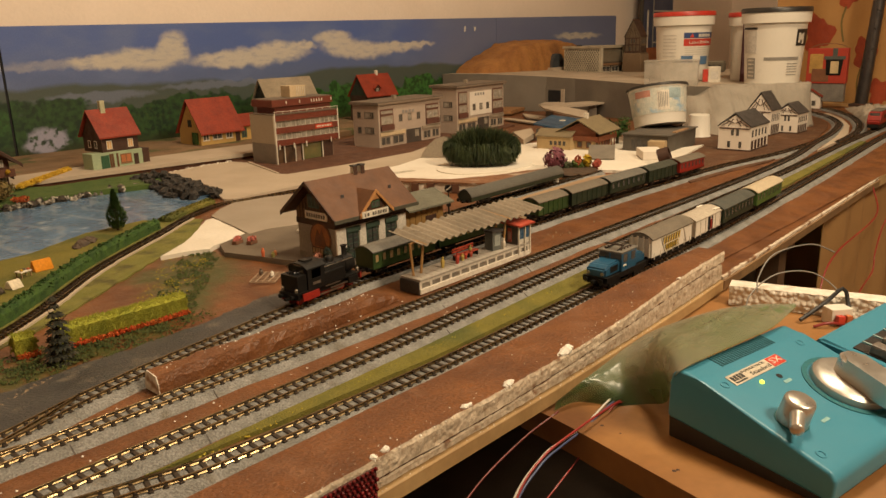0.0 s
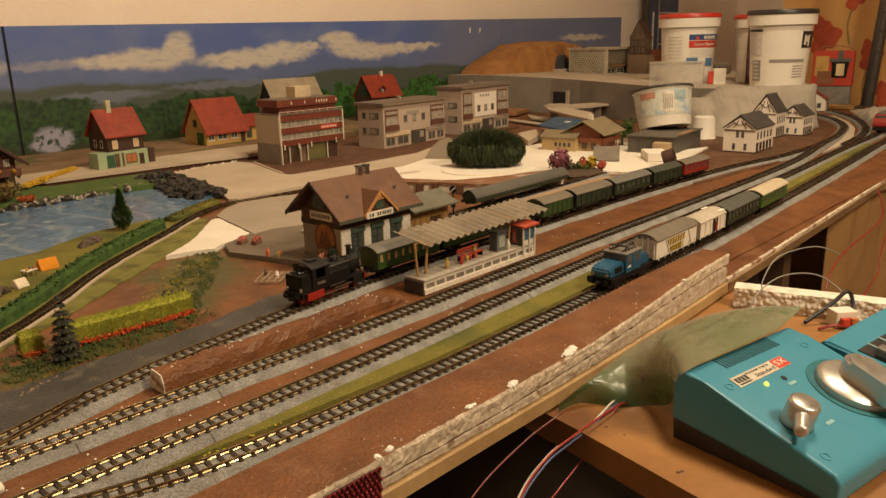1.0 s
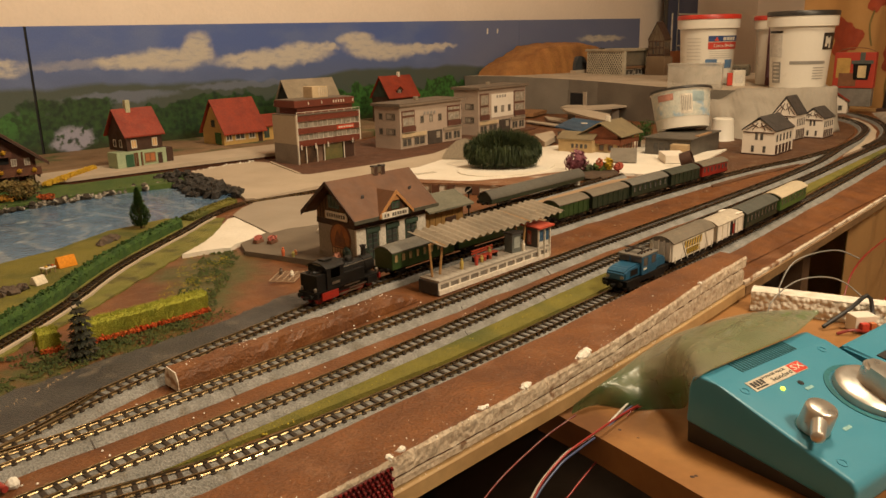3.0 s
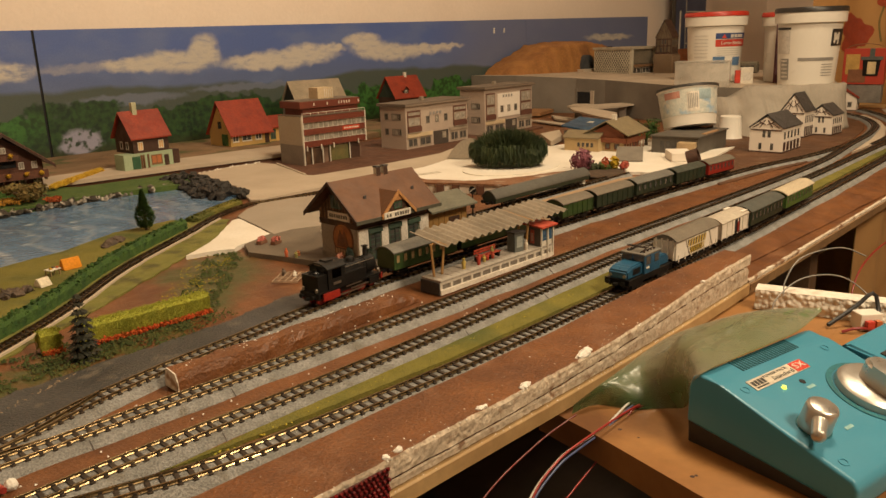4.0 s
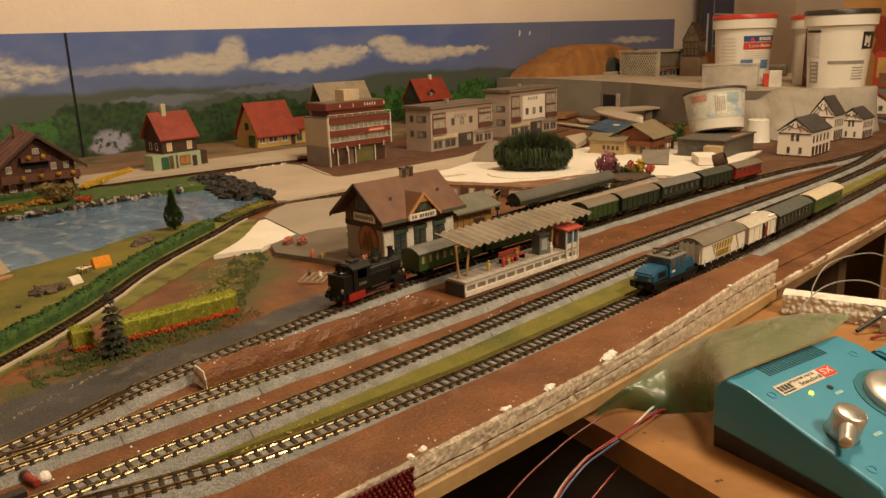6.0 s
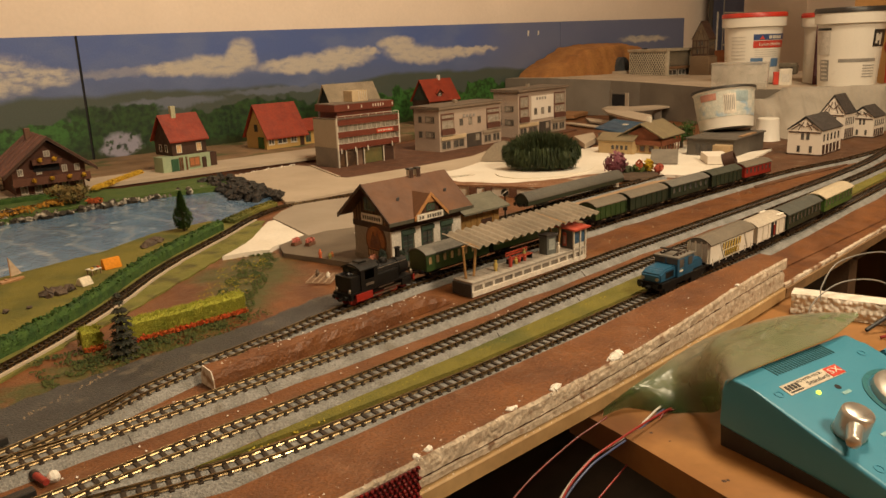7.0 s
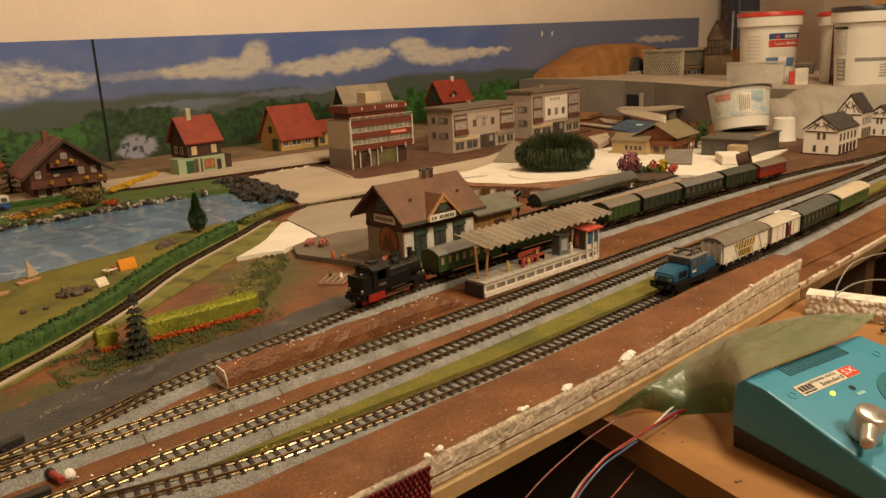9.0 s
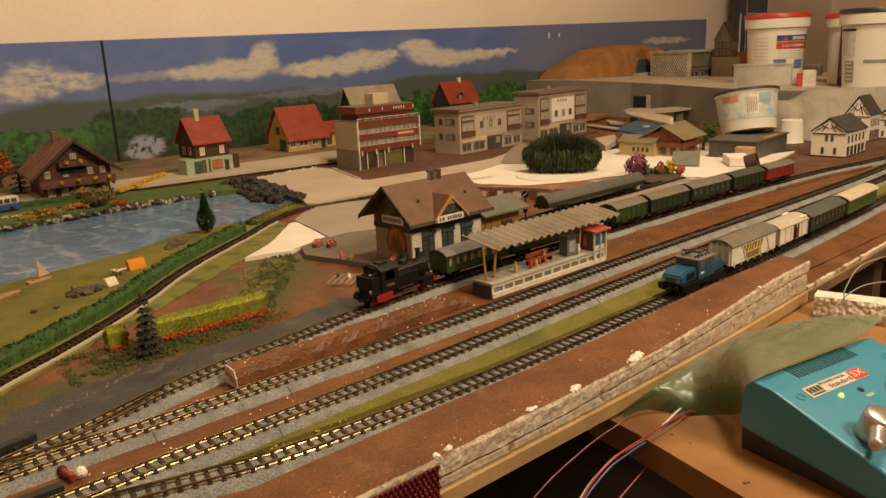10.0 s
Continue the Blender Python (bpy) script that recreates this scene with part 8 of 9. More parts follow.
part("label_panel", one_box(-6, 6, -0.4, -0.02, 6, 18), ink_pale, t)
t = thing("grey_railcar", place(1540, 690, 58, -78), "small grey railcar parked on the plateau", "railcar")
part("body", one_box(-36, 36, -10, 10, 4, 20, bevel=1), mat("railcar_grey", (0.17, 0.15, 0.11), rough=0.6), t)
part("roof", one_box(-35, 35, -9, 9, 20, 24, bevel=1.5), mat("railcar_roof", (0.22, 0.20, 0.15), rough=0.6), t)
part("underframe", one_box(-34, 34, -8, 8, 0, 4), black_paint, t)
for k in range(7):
    part("window", one_box(-32 + k * 9.4, -26 + k * 9.4, -10.3, -10.02, 11, 17), glass_dark, t)

# crumpled grey cloth over a foam block
def cloth():
    t = thing("crumpled_cloth", place(0, 0, 0), "crumpled grey plaster cloth over a foam block", "cloth")
    foot = spline([(1080, 512, 0), (1054, 462, 0), (1050, 436, 0), (1092, 424, 0), (1160, 404, 0), (1214, 380, 0), (1236, 386, 0)], 2.0)
    crest = spline([(1118, 548, 44), (1122, 512, 47), (1150, 500, 60), (1176, 470, 61), (1205, 422, 61.5), (1221, 390, 61.5), (1240, 392, 61)], 2.0)
    bm = B()
    nx, ny = 150, 50
    g = []
    for i in range(nx + 1):
        a, b = foot[min(int(i / nx * len(foot)), len(foot) - 1)], crest[min(int(i / nx * len(crest)), len(crest) - 1)]
        back = b + Vector((26, 16, -1))
        row = []
        for j in range(ny + 1):
            v = j / ny
            p = a.lerp(b, min(1, v / 0.7)) if v < 0.7 else b.lerp(back, (v - 0.7) / 0.3)
            if v < 0.7:
                p.z = b.z * (1 - (1 - v / 0.7) ** 1.25)
            s = i / nx
            drape = 1.2 - v
            fold = 5.5 * math.sin(23 * s + 2.6 * noise.noise(Vector((s * 5, v * 1.2, 1)))) * max(0, drape) + 9 * noise.noise(Vector((s * 6, v * 1.6, 4))) * min(1, v * 2.2)
            fold += 2.2 * (0.5 - abs(noise.noise(Vector((s * 17 + 2.5 * v, v * 3.2, 9))))) + 0.35 * noise.noise(p / 7)
            row.append(bm.verts.new(p + Vector((-0.6 * fold, -0.8 * fold, 0.35 * fold if v > 0 else 0))))
        g.append(row)
    for i in range(nx):
        for j in range(ny):
            bm.faces.new((g[i][j], g[i + 1][j], g[i + 1][j + 1], g[i][j + 1]))
    ob = part("cloth", bm, mat("plaster_cloth", (0.36, 0.32, 0.265), (0.27, 0.24, 0.195), scale=9, rough=0.85, bump=0.06, grain=250, fine=0.06), t, smooth=True)
    mod = ob.modifiers.new("thickness", "SOLIDIFY")
    mod.thickness = 1.2 * MM


cloth()


# white tub lying tilted on the grey barrack
def tilted_tub():
    t = thing("food_tub", place(930, 474, 24, -32, -14, 0), "empty white food tub with printed label lying upside down", "tub")
    bm = B()
    turned(bm, [(32, 0), (36, 44), (38, 46), (38, 49), (35.5, 49), (35, 46), (30.5, 1.2), (0, 1.2)], 40)
    turned(bm, [(0, -0.2), (30, -0.2), (32, 0)], 40)
    part("tub", bm, white_plastic, t, smooth=True)
    rr = lambda z: 32 + 4 * z / 44
    bm = B()
    turned(bm, [(38.3, 46.4), (39.0, 47.0), (39.0, 49.4), (37.0, 49.8), (36.4, 48.9), (38.2, 48.9)], 40)
    part("rim_ring", bm, mat("rim_dark", (0.045, 0.04, 0.035), rough=0.5), t, smooth=True)
    part("label_band", curved_patch(rr(13), rr(45), 13, 45, 150, 390, 0.4, 36), mat("tub_label", (0.46, 0.50, 0.46), (0.62, 0.60, 0.52), scale=70, rough=0.35, third=(0.30, 0.42, 0.52), third_scale=25), t)
    part("code_panel", curved_patch(rr(16), rr(40), 16, 40, 238, 262, 0.7, 8), white_trim, t)
    for k in range(6):
        part("code_bar", curved_patch(rr(20), rr(38), 20, 38, 240 + k * 3.4, 241.6 + k * 3.4, 0.9, 2), ink_grey, t)
    part("red_flash", curved_patch(rr(34), rr(42), 34, 42, 190, 225, 0.7, 8), mat("flash_pink", (0.52, 0.25, 0.19), rough=0.4), t)
    part("blue_flash", curved_patch(rr(30), rr(42), 30, 42, 262, 290, 0.7, 8), mat("flash_blue", (0.36, 0.46, 0.48), rough=0.4), t)


tilted_tub()
t = thing("white_cup", place(1028, 466, 0.5), "small white plastic cup standing upside down", "cup")
bm = B()
turned(bm, [(0, 30), (12, 30), (13.5, 29), (15.5, 2), (16.5, 0), (15.5, 0), (13, 28), (0, 28.5)], 28)
part("shell", bm, white_plastic, t, smooth=True)


def barrack():
    t = thing("grey_barrack", place(850, 422, 0.5, 7), "dark grey unpainted barrack model with flat roof", "building")
    g = mat("barrack_grey", (0.105, 0.09, 0.072), (0.085, 0.073, 0.058), scale=15, rough=0.75, bump=0.2)
    part("wall", one_box(0, 100, 0, 56, 0, 21), g, t)
    part("roof", one_box(-2, 102, -2, 58, 21, 22.6, bevel=0.3), g, t)
    for k in range(3):
        part("window", one_box(-0.5, -0.02, 26 + k * 7, 31 + k * 7, 5, 16), glass_dark, t)
    part("roof_board", one_box(24, 70, -1, 4, 22.7, 24), mat("stick_wood", (0.34, 0.20, 0.10), rough=0.7), t)


barrack()


# chalet inn with cream wing, blue roofed shed
def inn():
    t = thing("chalet_inn", place(818, 505, 2.4, 8) @ Matrix.Scale(0.86, 4), "alpine inn with beige roof, wooden balcony and cream wing", "inn")
    timber = mat("inn_timber", (0.20, 0.06, 0.022), (0.15, 0.045, 0.018), scale=40, rough=0.7, bump=0.3)
    part("ground_floor", one_box(10, 66, 0, 50, 0, 15), mat("inn_cream", (0.50, 0.36, 0.18), rough=0.75), t)
    bm = B()
    gable_wall(bm, 8, 68, -1, 50, 15, 25, 38, "x")
    part("upper_floor", bm, timber, t)
    gable_roof(t, 2, 80, -10, 60, 23, 42, mat("inn_roof", (0.21, 0.165, 0.09), (0.17, 0.13, 0.075), scale=25, rough=0.75, bump=0.3), 1.5)
    part("balcony", one_box(4, 72, -7, -5.6, 13, 19.5), timber, t)
    part("balcony", one_box(4, 5.4, -7, 46, 13, 19.5), timber, t)
    part("balcony_floor", one_box(4, 72, -7, -1.02, 12, 13), timber, t)
    for k in range(6):
        part("post", one_box(10 + k * 11, 11.2 + k * 11, -6.6, -5.4, 0, 12), timber, t)
        front_window(t, 12.5 + k * 9, 2.5, 6, 8.5, -0.02, timber, glass_dark)
    for k in range(3):
        side_window(t, 6 + k * 14, 2.5, 8, 9, 9.98, timber)
    part("wing", one_box(-4, 10, 32, 86, 0, 18), mat("inn_cream", (0.50, 0.36, 0.18), rough=0.75), t)
    bm = B()
    hexa(bm, [(-7, 30, 18), (12, 30, 27), (12, 88, 27), (-7, 88, 18), (-7, 30, 19.4), (12, 30, 28.4), (12, 88, 28.4), (-7, 88, 19.4)])
    part("wing_roof", bm, mat("inn_roof", (0.21, 0.165, 0.09), rough=0.75), t)
    for k in range(4):
        part("wing_window", one_box(-4.4, -4.02, 40 + k * 7, 44 + k * 7, 6, 12), glass_dark, t)
    for k in range(5):
        bm = B()
        leafy(bm, (48 + k * 5, -8, 20), (2.6, 1.6, 1.8), 60, 0.7)
        part("flower_box", bm, mat("inn_flowers", (0.45, 0.10, 0.03), rough=0.8) if k % 2 else mat("inn_flowers_green", (0.20, 0.26, 0.08), rough=0.8), t)
    part("chimney", one_box(30, 36, 22, 28, 38, 50, bevel=0.4), white_trim, t)


inn()
t = thing("blue_roofed_shed", place(884, 590, 2.2, 10) @ Matrix.Diagonal((0.7, 0.7, 1, 1)), "low shed with bright blue roof", "shed")
part("wall", one_box(0, 70, 0, 60, 0, 14), mat("shed_wall", (0.14, 0.12, 0.10), rough=0.8), t)
bm = B()
hexa(bm, [(-4, -8, 13), (80, -8, 22), (80, 64, 26), (-4, 64, 20), (-4, -8, 15), (80, -8, 24), (80, 64, 28), (-4, 64, 22)])
part("roof", bm, mat("blue_sheet", (0.022, 0.075, 0.14), (0.015, 0.05, 0.10), scale=12, rough=0.4), t)
part("roof_patch", one_box(20, 30, 10, 20, 24.6, 25.6), white_trim, t)

# loose pale boards and ramps
def board(x, y, z, w, d, rz, ry, label, m=street_white, th=2.2, rx=0):
    t = single("loose_board", one_box(0, w, 0, d, 0, th, bevel=0.3), m, label, "board", "loose boards", at=place(x, y, z, rz, rx, ry))
    return t


def road_ramp(outline, label):
    bm = B()
    prism(bm, outline, 22, 25)
    single("road_ramp", bm, stone_pale, label, "ramp", "road ramps")


road_ramp([(1122, 803), (1162, 818), (1176, 800), (1168, 779), (1252, 735), (1219, 718), (1148, 724), (1112, 746)], "pale curved road ramp lying loose on blocks")
road_ramp([(1108, 790), (1116, 758), (1094, 722), (1053, 660), (962, 607), (1000, 664), (1063, 750)], "long pale road ramp sloping towards the shed")
for sx, sy in ((1132, 780), (1190, 728), (1022, 655)):
    single("ramp_support", one_box(0, 12, 0, 12, 0, 21.8), grey_wall, "rough grey block under the road ramp", "support", at=place(sx, sy, 0, 30))
for outline, z, m, label in (([(1077, 834), (1051, 744), (1030, 742), (1050, 800), (1066, 842)], 4, street_white, "long pale loose board on the brown ground"),
                             ([(1145, 855), (1117, 776), (1080, 752), (1099, 812)], 5, street_white, "pale loose board beside the ramp"),
                             ([(1226, 962), (1222, 907), (1146, 881), (1139, 895)], 8, mat("orange_board", (0.30, 0.15, 0.06), rough=0.7), "orange brown loose board at the wall"),
                             ([(883, 677), (936, 683), (885, 640), (822, 612)], 9, street_white, "white loose block beside the bush")):
    bm = B()
    prism(bm, outline, 2.0, z)
    single("loose_board", bm, m, label, "board", "loose boards")
bm = B()
prism(bm, [(0, 0), (32, 0), (33, 24), (27, 25), (17, 22), (8, 14), (2, 5)], -0.6, 0.6, along_y)
single("leaning_card", bm, mat("leaning_card", (0.27, 0.225, 0.165), (0.22, 0.18, 0.135), scale=10, rough=0.75), "grey card with a curved edge leaning behind the bush", "card", at=place(666, 649, 3, -62, -14))
board(770, 446, 3.0, 42, 30, 30, -14, "grey card roof lying on the plaster", mat("card_dark", (0.20, 0.175, 0.14), rough=0.7), 1.4)
board(800, 400, 3.0, 40, 24, 40, 0, "pale offcut lying on the plaster", white_wall, 9)
board(838, 420, 3.0, 24, 20, 15, 0, "cream offcut standing on the plaster", mat("offcut_cream", (0.5, 0.36, 0.2), rough=0.7), 14)
bm = B()
turned(bm, [(9, 0), (9, 12), (7.5, 12), (7.5, 1), (0, 1)], 24)
single("dark_reel", bm, dark_wood, "dark round reel lying beside the wagons", "reel", at=place(770, 392, 9.5, 20, 70))


def flowerbed(x, y):
    t = thing("flower_bed", place(x, y, 2.4), "model flower bed with purple, red and yellow blossoms", "flower bed")
    for k, (dx, dy, s, c, n, h) in enumerate(((-10, 14, 15, (0.20, 0.06, 0.08), 420, 12), (0, 20, 12, (0.25, 0.09, 0.12), 260, 14), (14, 0, 10, (0.10, 0.14, 0.03), 300, 6), (18, -8, 6, (0.60, 0.40, 0.02), 160, 9),
                                              (10, -2, 5, (0.55, 0.13, 0.05), 130, 9), (24, -16, 6, (0.50, 0.10, 0.06), 130, 6), (4, 8, 9, (0.06, 0.07, 0.03), 200, 5))):
        bm = B()
        leafy(bm, (dx, dy, h), (s, s * 0.7, h * 0.8), n, 1.9)
        part("blossom", bm, mat("bed_blossom_%s" % "abcdefg"[k], c, rough=0.85), t)
    bm = B()
    turned(bm, [(28, 0), (26, 2.5), (0, 3)], 24)
    part("soil", bm, mat("bed_soil", (0.08, 0.05, 0.03), rough=0.9, bump=0.6), t)


flowerbed(682, 446)

# ---------------------------------------------------------------- far end of the room
def curtain():
    t = thing("curtain", place(0, 0, 0), "yellow ochre curtain with printed red poppies", "curtain")
    bm = B()
    n = 150
    rows = []
    for i in range(n + 1):
        y = -330 + 930 * i / n
        x = 1660 + 9 * math.sin(y / 17.0) + 6 * math.sin(y / 41.0 + 1)
        rows.append([bm.verts.new((x + dx, y, z)) for z, dx in ((-415, 0), (-150, 0), (100, 0), (430, 0), (430, 2), (100, 2), (-150, 2), (-415, 2))])
    for a, b in zip(rows, rows[1:]):
        for k in range(8):
            bm.faces.new((a[k], a[(k + 1) % 8], b[(k + 1) % 8], b[k]))
    bm.faces.new(rows[0])
    bm.faces.new(rows[-1][::-1])
    part("cloth", bm, mat("curtain_ochre", (0.46, 0.25, 0.085), (0.38, 0.20, 0.065), scale=5, rough=0.85, bump=0.1, fine=0.06), t, smooth=True)
    poppy = mat("poppy_print", (0.33, 0.055, 0.018), (0.25, 0.04, 0.015), scale=20, rough=0.85)
    stem = mat("stem_print", (0.18, 0.13, 0.04), rough=0.85)
    for y, z, r in ((520, 128, 34), (432, 92, 26), (395, 20, 24), (300, 60, 30), (470, 200, 22), (350, 190, 26), (200, 120, 28), (120, 40, 28), (240, 210, 26), (520, 40, 20), (60, 190, 26)):
        bm = B()
        ring = []
        m = 36
        for k in range(m):
            a = 2 * math.pi * k / m
            rr = r * (0.82 + 0.16 * math.sin(3 * a + y) + 0.08 * math.sin(7 * a))
            ring.append((y + rr * math.cos(a), z + rr * 1.25 * math.sin(a)))
        cy = 1660 + 9 * math.sin(y / 17.0)
        c = bm.verts.new((0, y, z))
        vs = [bm.verts.new((0, p, q)) for p, q in ring]
        mid = [bm.verts.new((0, y + (p - y) * 0.5, z + (q - z) * 0.5)) for p, q in ring]
        for k in range(m):
            bm.faces.new((mid[k], mid[(k + 1) % m], c))
            bm.faces.new((vs[k], vs[(k + 1) % m], mid[(k + 1) % m], mid[k]))
        bmesh.ops.subdivide_edges(bm, edges=bm.edges[:], cuts=1)
        for v in bm.verts:
            v.co.x = 1660 + 9 * math.sin(v.co.y / 17.0) + 6 * math.sin(v.co.y / 41.0 + 1) - 0.9
        part("poppy", bm, poppy, t)
        bm = B()
        pl = spline([(0, y + 4, z - r), (0, y + 9, z - r - 30), (0, y + 2, z - r - 70)], 6)
        for p, q in zip(pl, pl[1:]):
            f = lambda yy: 1660 + 9 * math.sin(yy / 17.0) + 6 * math.sin(yy / 41.0 + 1) - 0.9
            bm.faces.new([bm.verts.new(v) for v in ((f(p.y - 1.6), p.y - 1.6, p.z), (f(p.y + 1.6), p.y + 1.6, p.z), (f(q.y + 1.6), q.y + 1.6, q.z), (f(q.y - 1.6), q.y - 1.6, q.z))])
        part("stem", bm, stem, t)


curtain()
# Stand-in for the far curtain's lower part, added nearer where lamplight reaches.
bm = B()
rows = []
for k in range(121):
    x = 742 + 860 * k / 120
    y = 207 + 3.5 * math.sin(x / 9.0) + 2.5 * math.sin(x / 23.0 + 1)
    rows.append([bm.verts.new((x, y + dy, z)) for z, dy in ((-415, 0), (-200, 0), (-14.5, 0), (-14.5, 0.8), (-200, 0.8), (-415, 0.8))])
for a, b in zip(rows, rows[1:]):
    for k in range(6):
        bm.faces.new((a[k], a[(k + 1) % 6], b[(k + 1) % 6], b[k]))
bm.faces.new(rows[0])
bm.faces.new(rows[-1][::-1])
single("table_skirt", bm, mat("stand_in_ochre", (0.34, 0.19, 0.07), (0.27, 0.145, 0.05), scale=5, rough=0.85, bump=0.1, fine=0.06), "plain ochre stand-in for the far curtain, hung below the board edge", "curtain", smooth=True)
t = thing("dark_pole", place(1585, 410, 0.0, 0, 0, 0), "dark metal pole standing at the board end", "pole")
bm = B()
rod(bm, (0, 0, 0), (14, -24, 420), 11, 9, 14)
part("tube", bm, mat("pole_dark", (0.055, 0.05, 0.05), (0.08, 0.07, 0.065), rough=0.35, metal=0.5), t, smooth=True)
part("foot", one_box(-18, 18, -16, 16, -6, 4, bevel=1), dark_wood, t)
single("board_end", one_box(1556, 1640, 250, 620, -14, -1.0), lath_wood, "wooden shelf at the far end of the board", kind="structure")


def lantern_bag():
    t = thing("gift_bag", place(1500, 450, 12.0, -84) @ Matrix.Diagonal((0.78, 0.8, 0.8, 1)), "red paper bag printed with a dark lantern", "bag")
    part("bag", one_box(-42, 42, 0, 24, 40, 116, bevel=1.2), mat("bag_red", (0.42, 0.045, 0.02), (0.36, 0.035, 0.018), rough=0.6, scale=10), t)
    part("base_block", one_box(-46, 40, 2, 26, 0, 40, bevel=2), mat("base_grey", (0.20, 0.18, 0.155), rough=0.8, bump=0.4), t)
    y = -0.5
    part("print_gold", one_box(-36, -8, y, -0.02, 62, 104), mat("print_gold", (0.50, 0.30, 0.08), rough=0.6), t)
    part("print_brown", one_box(-30, 6, y - 0.25, y - 0.02, 44, 72), mat("print_brown", (0.22, 0.09, 0.04), rough=0.6), t)
    bm = B()
    prism(bm, [(0, 58), (30, 58), (34, 92), (-2, 92)], 0.8, 1.2, along_y)
    part("print_lantern", bm, black_paint, t)
    part("print_glass", one_box(8, 25, -1.5, -1.22, 62, 88), mat("print_glass", (0.62, 0.48, 0.26), rough=0.6), t)
    part("print_cap", one_box(-6, 38, -1.5, -1.22, 92, 99), mat("print_slate", (0.09, 0.10, 0.09), rough=0.6), t)
    part("print_finial", one_box(11, 21, -1.5, -1.22, 99, 116), mat("print_slate", (0.09, 0.10, 0.09), rough=0.6), t)
    bm = B()
    for k in range(20):
        a, b = math.pi * k / 20, math.pi * (k + 1) / 20
        rod(bm, (40 * math.cos(a), 12, 112 + 14 * math.sin(a)), (40 * math.cos(b), 12, 112 + 14 * math.sin(b)), 0.9, sides=6)
    part("handle", bm, mat("cord_brown", (0.25, 0.12, 0.05), rough=0.7), t)


lantern_bag()
bm = B()
mound = []
for i in range(31):
    row = []
    for j in range(17):
        u, v = i / 30, j / 16
        x = 1250 + 290 * u
        lo, hi = 304 + 0.05 * (x - 1250), 306 + 0.42 * (x - 1250)
        p = Vector((x, lo + (hi - lo) * v, 0))
        h = 13 * math.sin(math.pi * u) ** 0.6 * math.sin(math.pi * v) ** 0.6 if 0 < u < 1 and 0 < v < 1 else 0
        row.append(bm.verts.new(p + Vector((0, 0, h * (1 + 0.9 * noise.noise(p / 11) + 0.4 * noise.noise(p / 4)) - 1))))
    mound.append(row)
for a, b in zip(mound, mound[1:]):
    for j in range(16):
        bm.faces.new((a[j], b[j], b[j + 1], a[j + 1]))
single("plaster_mound", bm, mat("mound_grey", (0.45, 0.40, 0.33), (0.32, 0.27, 0.21), scale=25, rough=0.9, bump=0.6), "rough pale grey plaster mound inside the far curve", "mound", smooth=True)
t = thing("blue_cabinet", place(1992, 1078, Z0, 0), "tall dark blue cabinet with pale edges behind the plateau", "cabinet")
up = -Z0
part("body", one_box(0, 170, 0, 12, 0, 760, bevel=2), mat("cabinet_blue", (0.045, 0.06, 0.125), (0.03, 0.042, 0.10), rough=0.4, scale=4), t)
part("side_trim", one_box(-6, -0.02, 0, 10, 0, 760), mat("trim_dark", (0.06, 0.05, 0.04), rough=0.6), t)
part("door_edge", one_box(20, 24, -3, -0.02, 0, up + 200), white_trim, t)
part("door_edge", one_box(52, 53.5, -3, -0.02, 0, up + 240), mat("edge_grey", (0.30, 0.28, 0.25), rough=0.5), t)
for z in (112, 196):
    part("shelf_edge", one_box(53.6, 168, -3, -0.02, up + z, up + z + 3.5), white_trim, t)
part("orange_panel", one_box(-4, 100, -3.4, -0.02, up + 62, up + 100), mat("panel_orange", (0.32, 0.10, 0.03), rough=0.6), t)

# ---------------------------------------------------------------- operator's shelf in front
shelf_wood = mat("shelf_wood", (0.31, 0.15, 0.046), (0.215, 0.096, 0.03), scale=6, rough=0.5, bump=0.12, grain=120, fine=0.1, third=(0.13, 0.052, 0.016), third_scale=5, third_cut=(0.58, 0.72))
t = thing("shelf", place(0, 0, 0), "orange brown wooden shelf below the board edge", "shelf")
bm = B()
prism(bm, [(248, 186), (243, 158), (222, 70), (200, -30), (430, -70), (470, 60), (456, 186)], -26, -14.0)
part("board", bm, shelf_wood, t)
part("support_beam", one_box(300, 320, -40, 170, -60, -26), mat("dark_beam", (0.11, 0.06, 0.03), rough=0.7), t)
bm = B()
for x, y, r in ((239, 110, 0.9), (240.5, 109.3, 0.7), (252, 148, 0.8), (251, 139, 0.5)):
    turned(bm, [(r, -13.98), (r * 0.7, -13.9), (0, -13.88)], 9, (x, y))
part("knot", bm, dark_wood, t)

teal = mat("teal_plastic", (0.048, 0.235, 0.345), (0.042, 0.21, 0.31), scale=8, rough=0.38, bump=0.06, grain=1500, fine=0.05)
base_black = mat("black_plastic", (0.020, 0.017, 0.015), rough=0.5, bump=0.2, grain=1200)
silver = mat("silver_plastic", (0.56, 0.54, 0.50), (0.50, 0.48, 0.44), scale=30, rough=0.36, metal=0.85, bump=0.05, grain=900, fine=0.05)


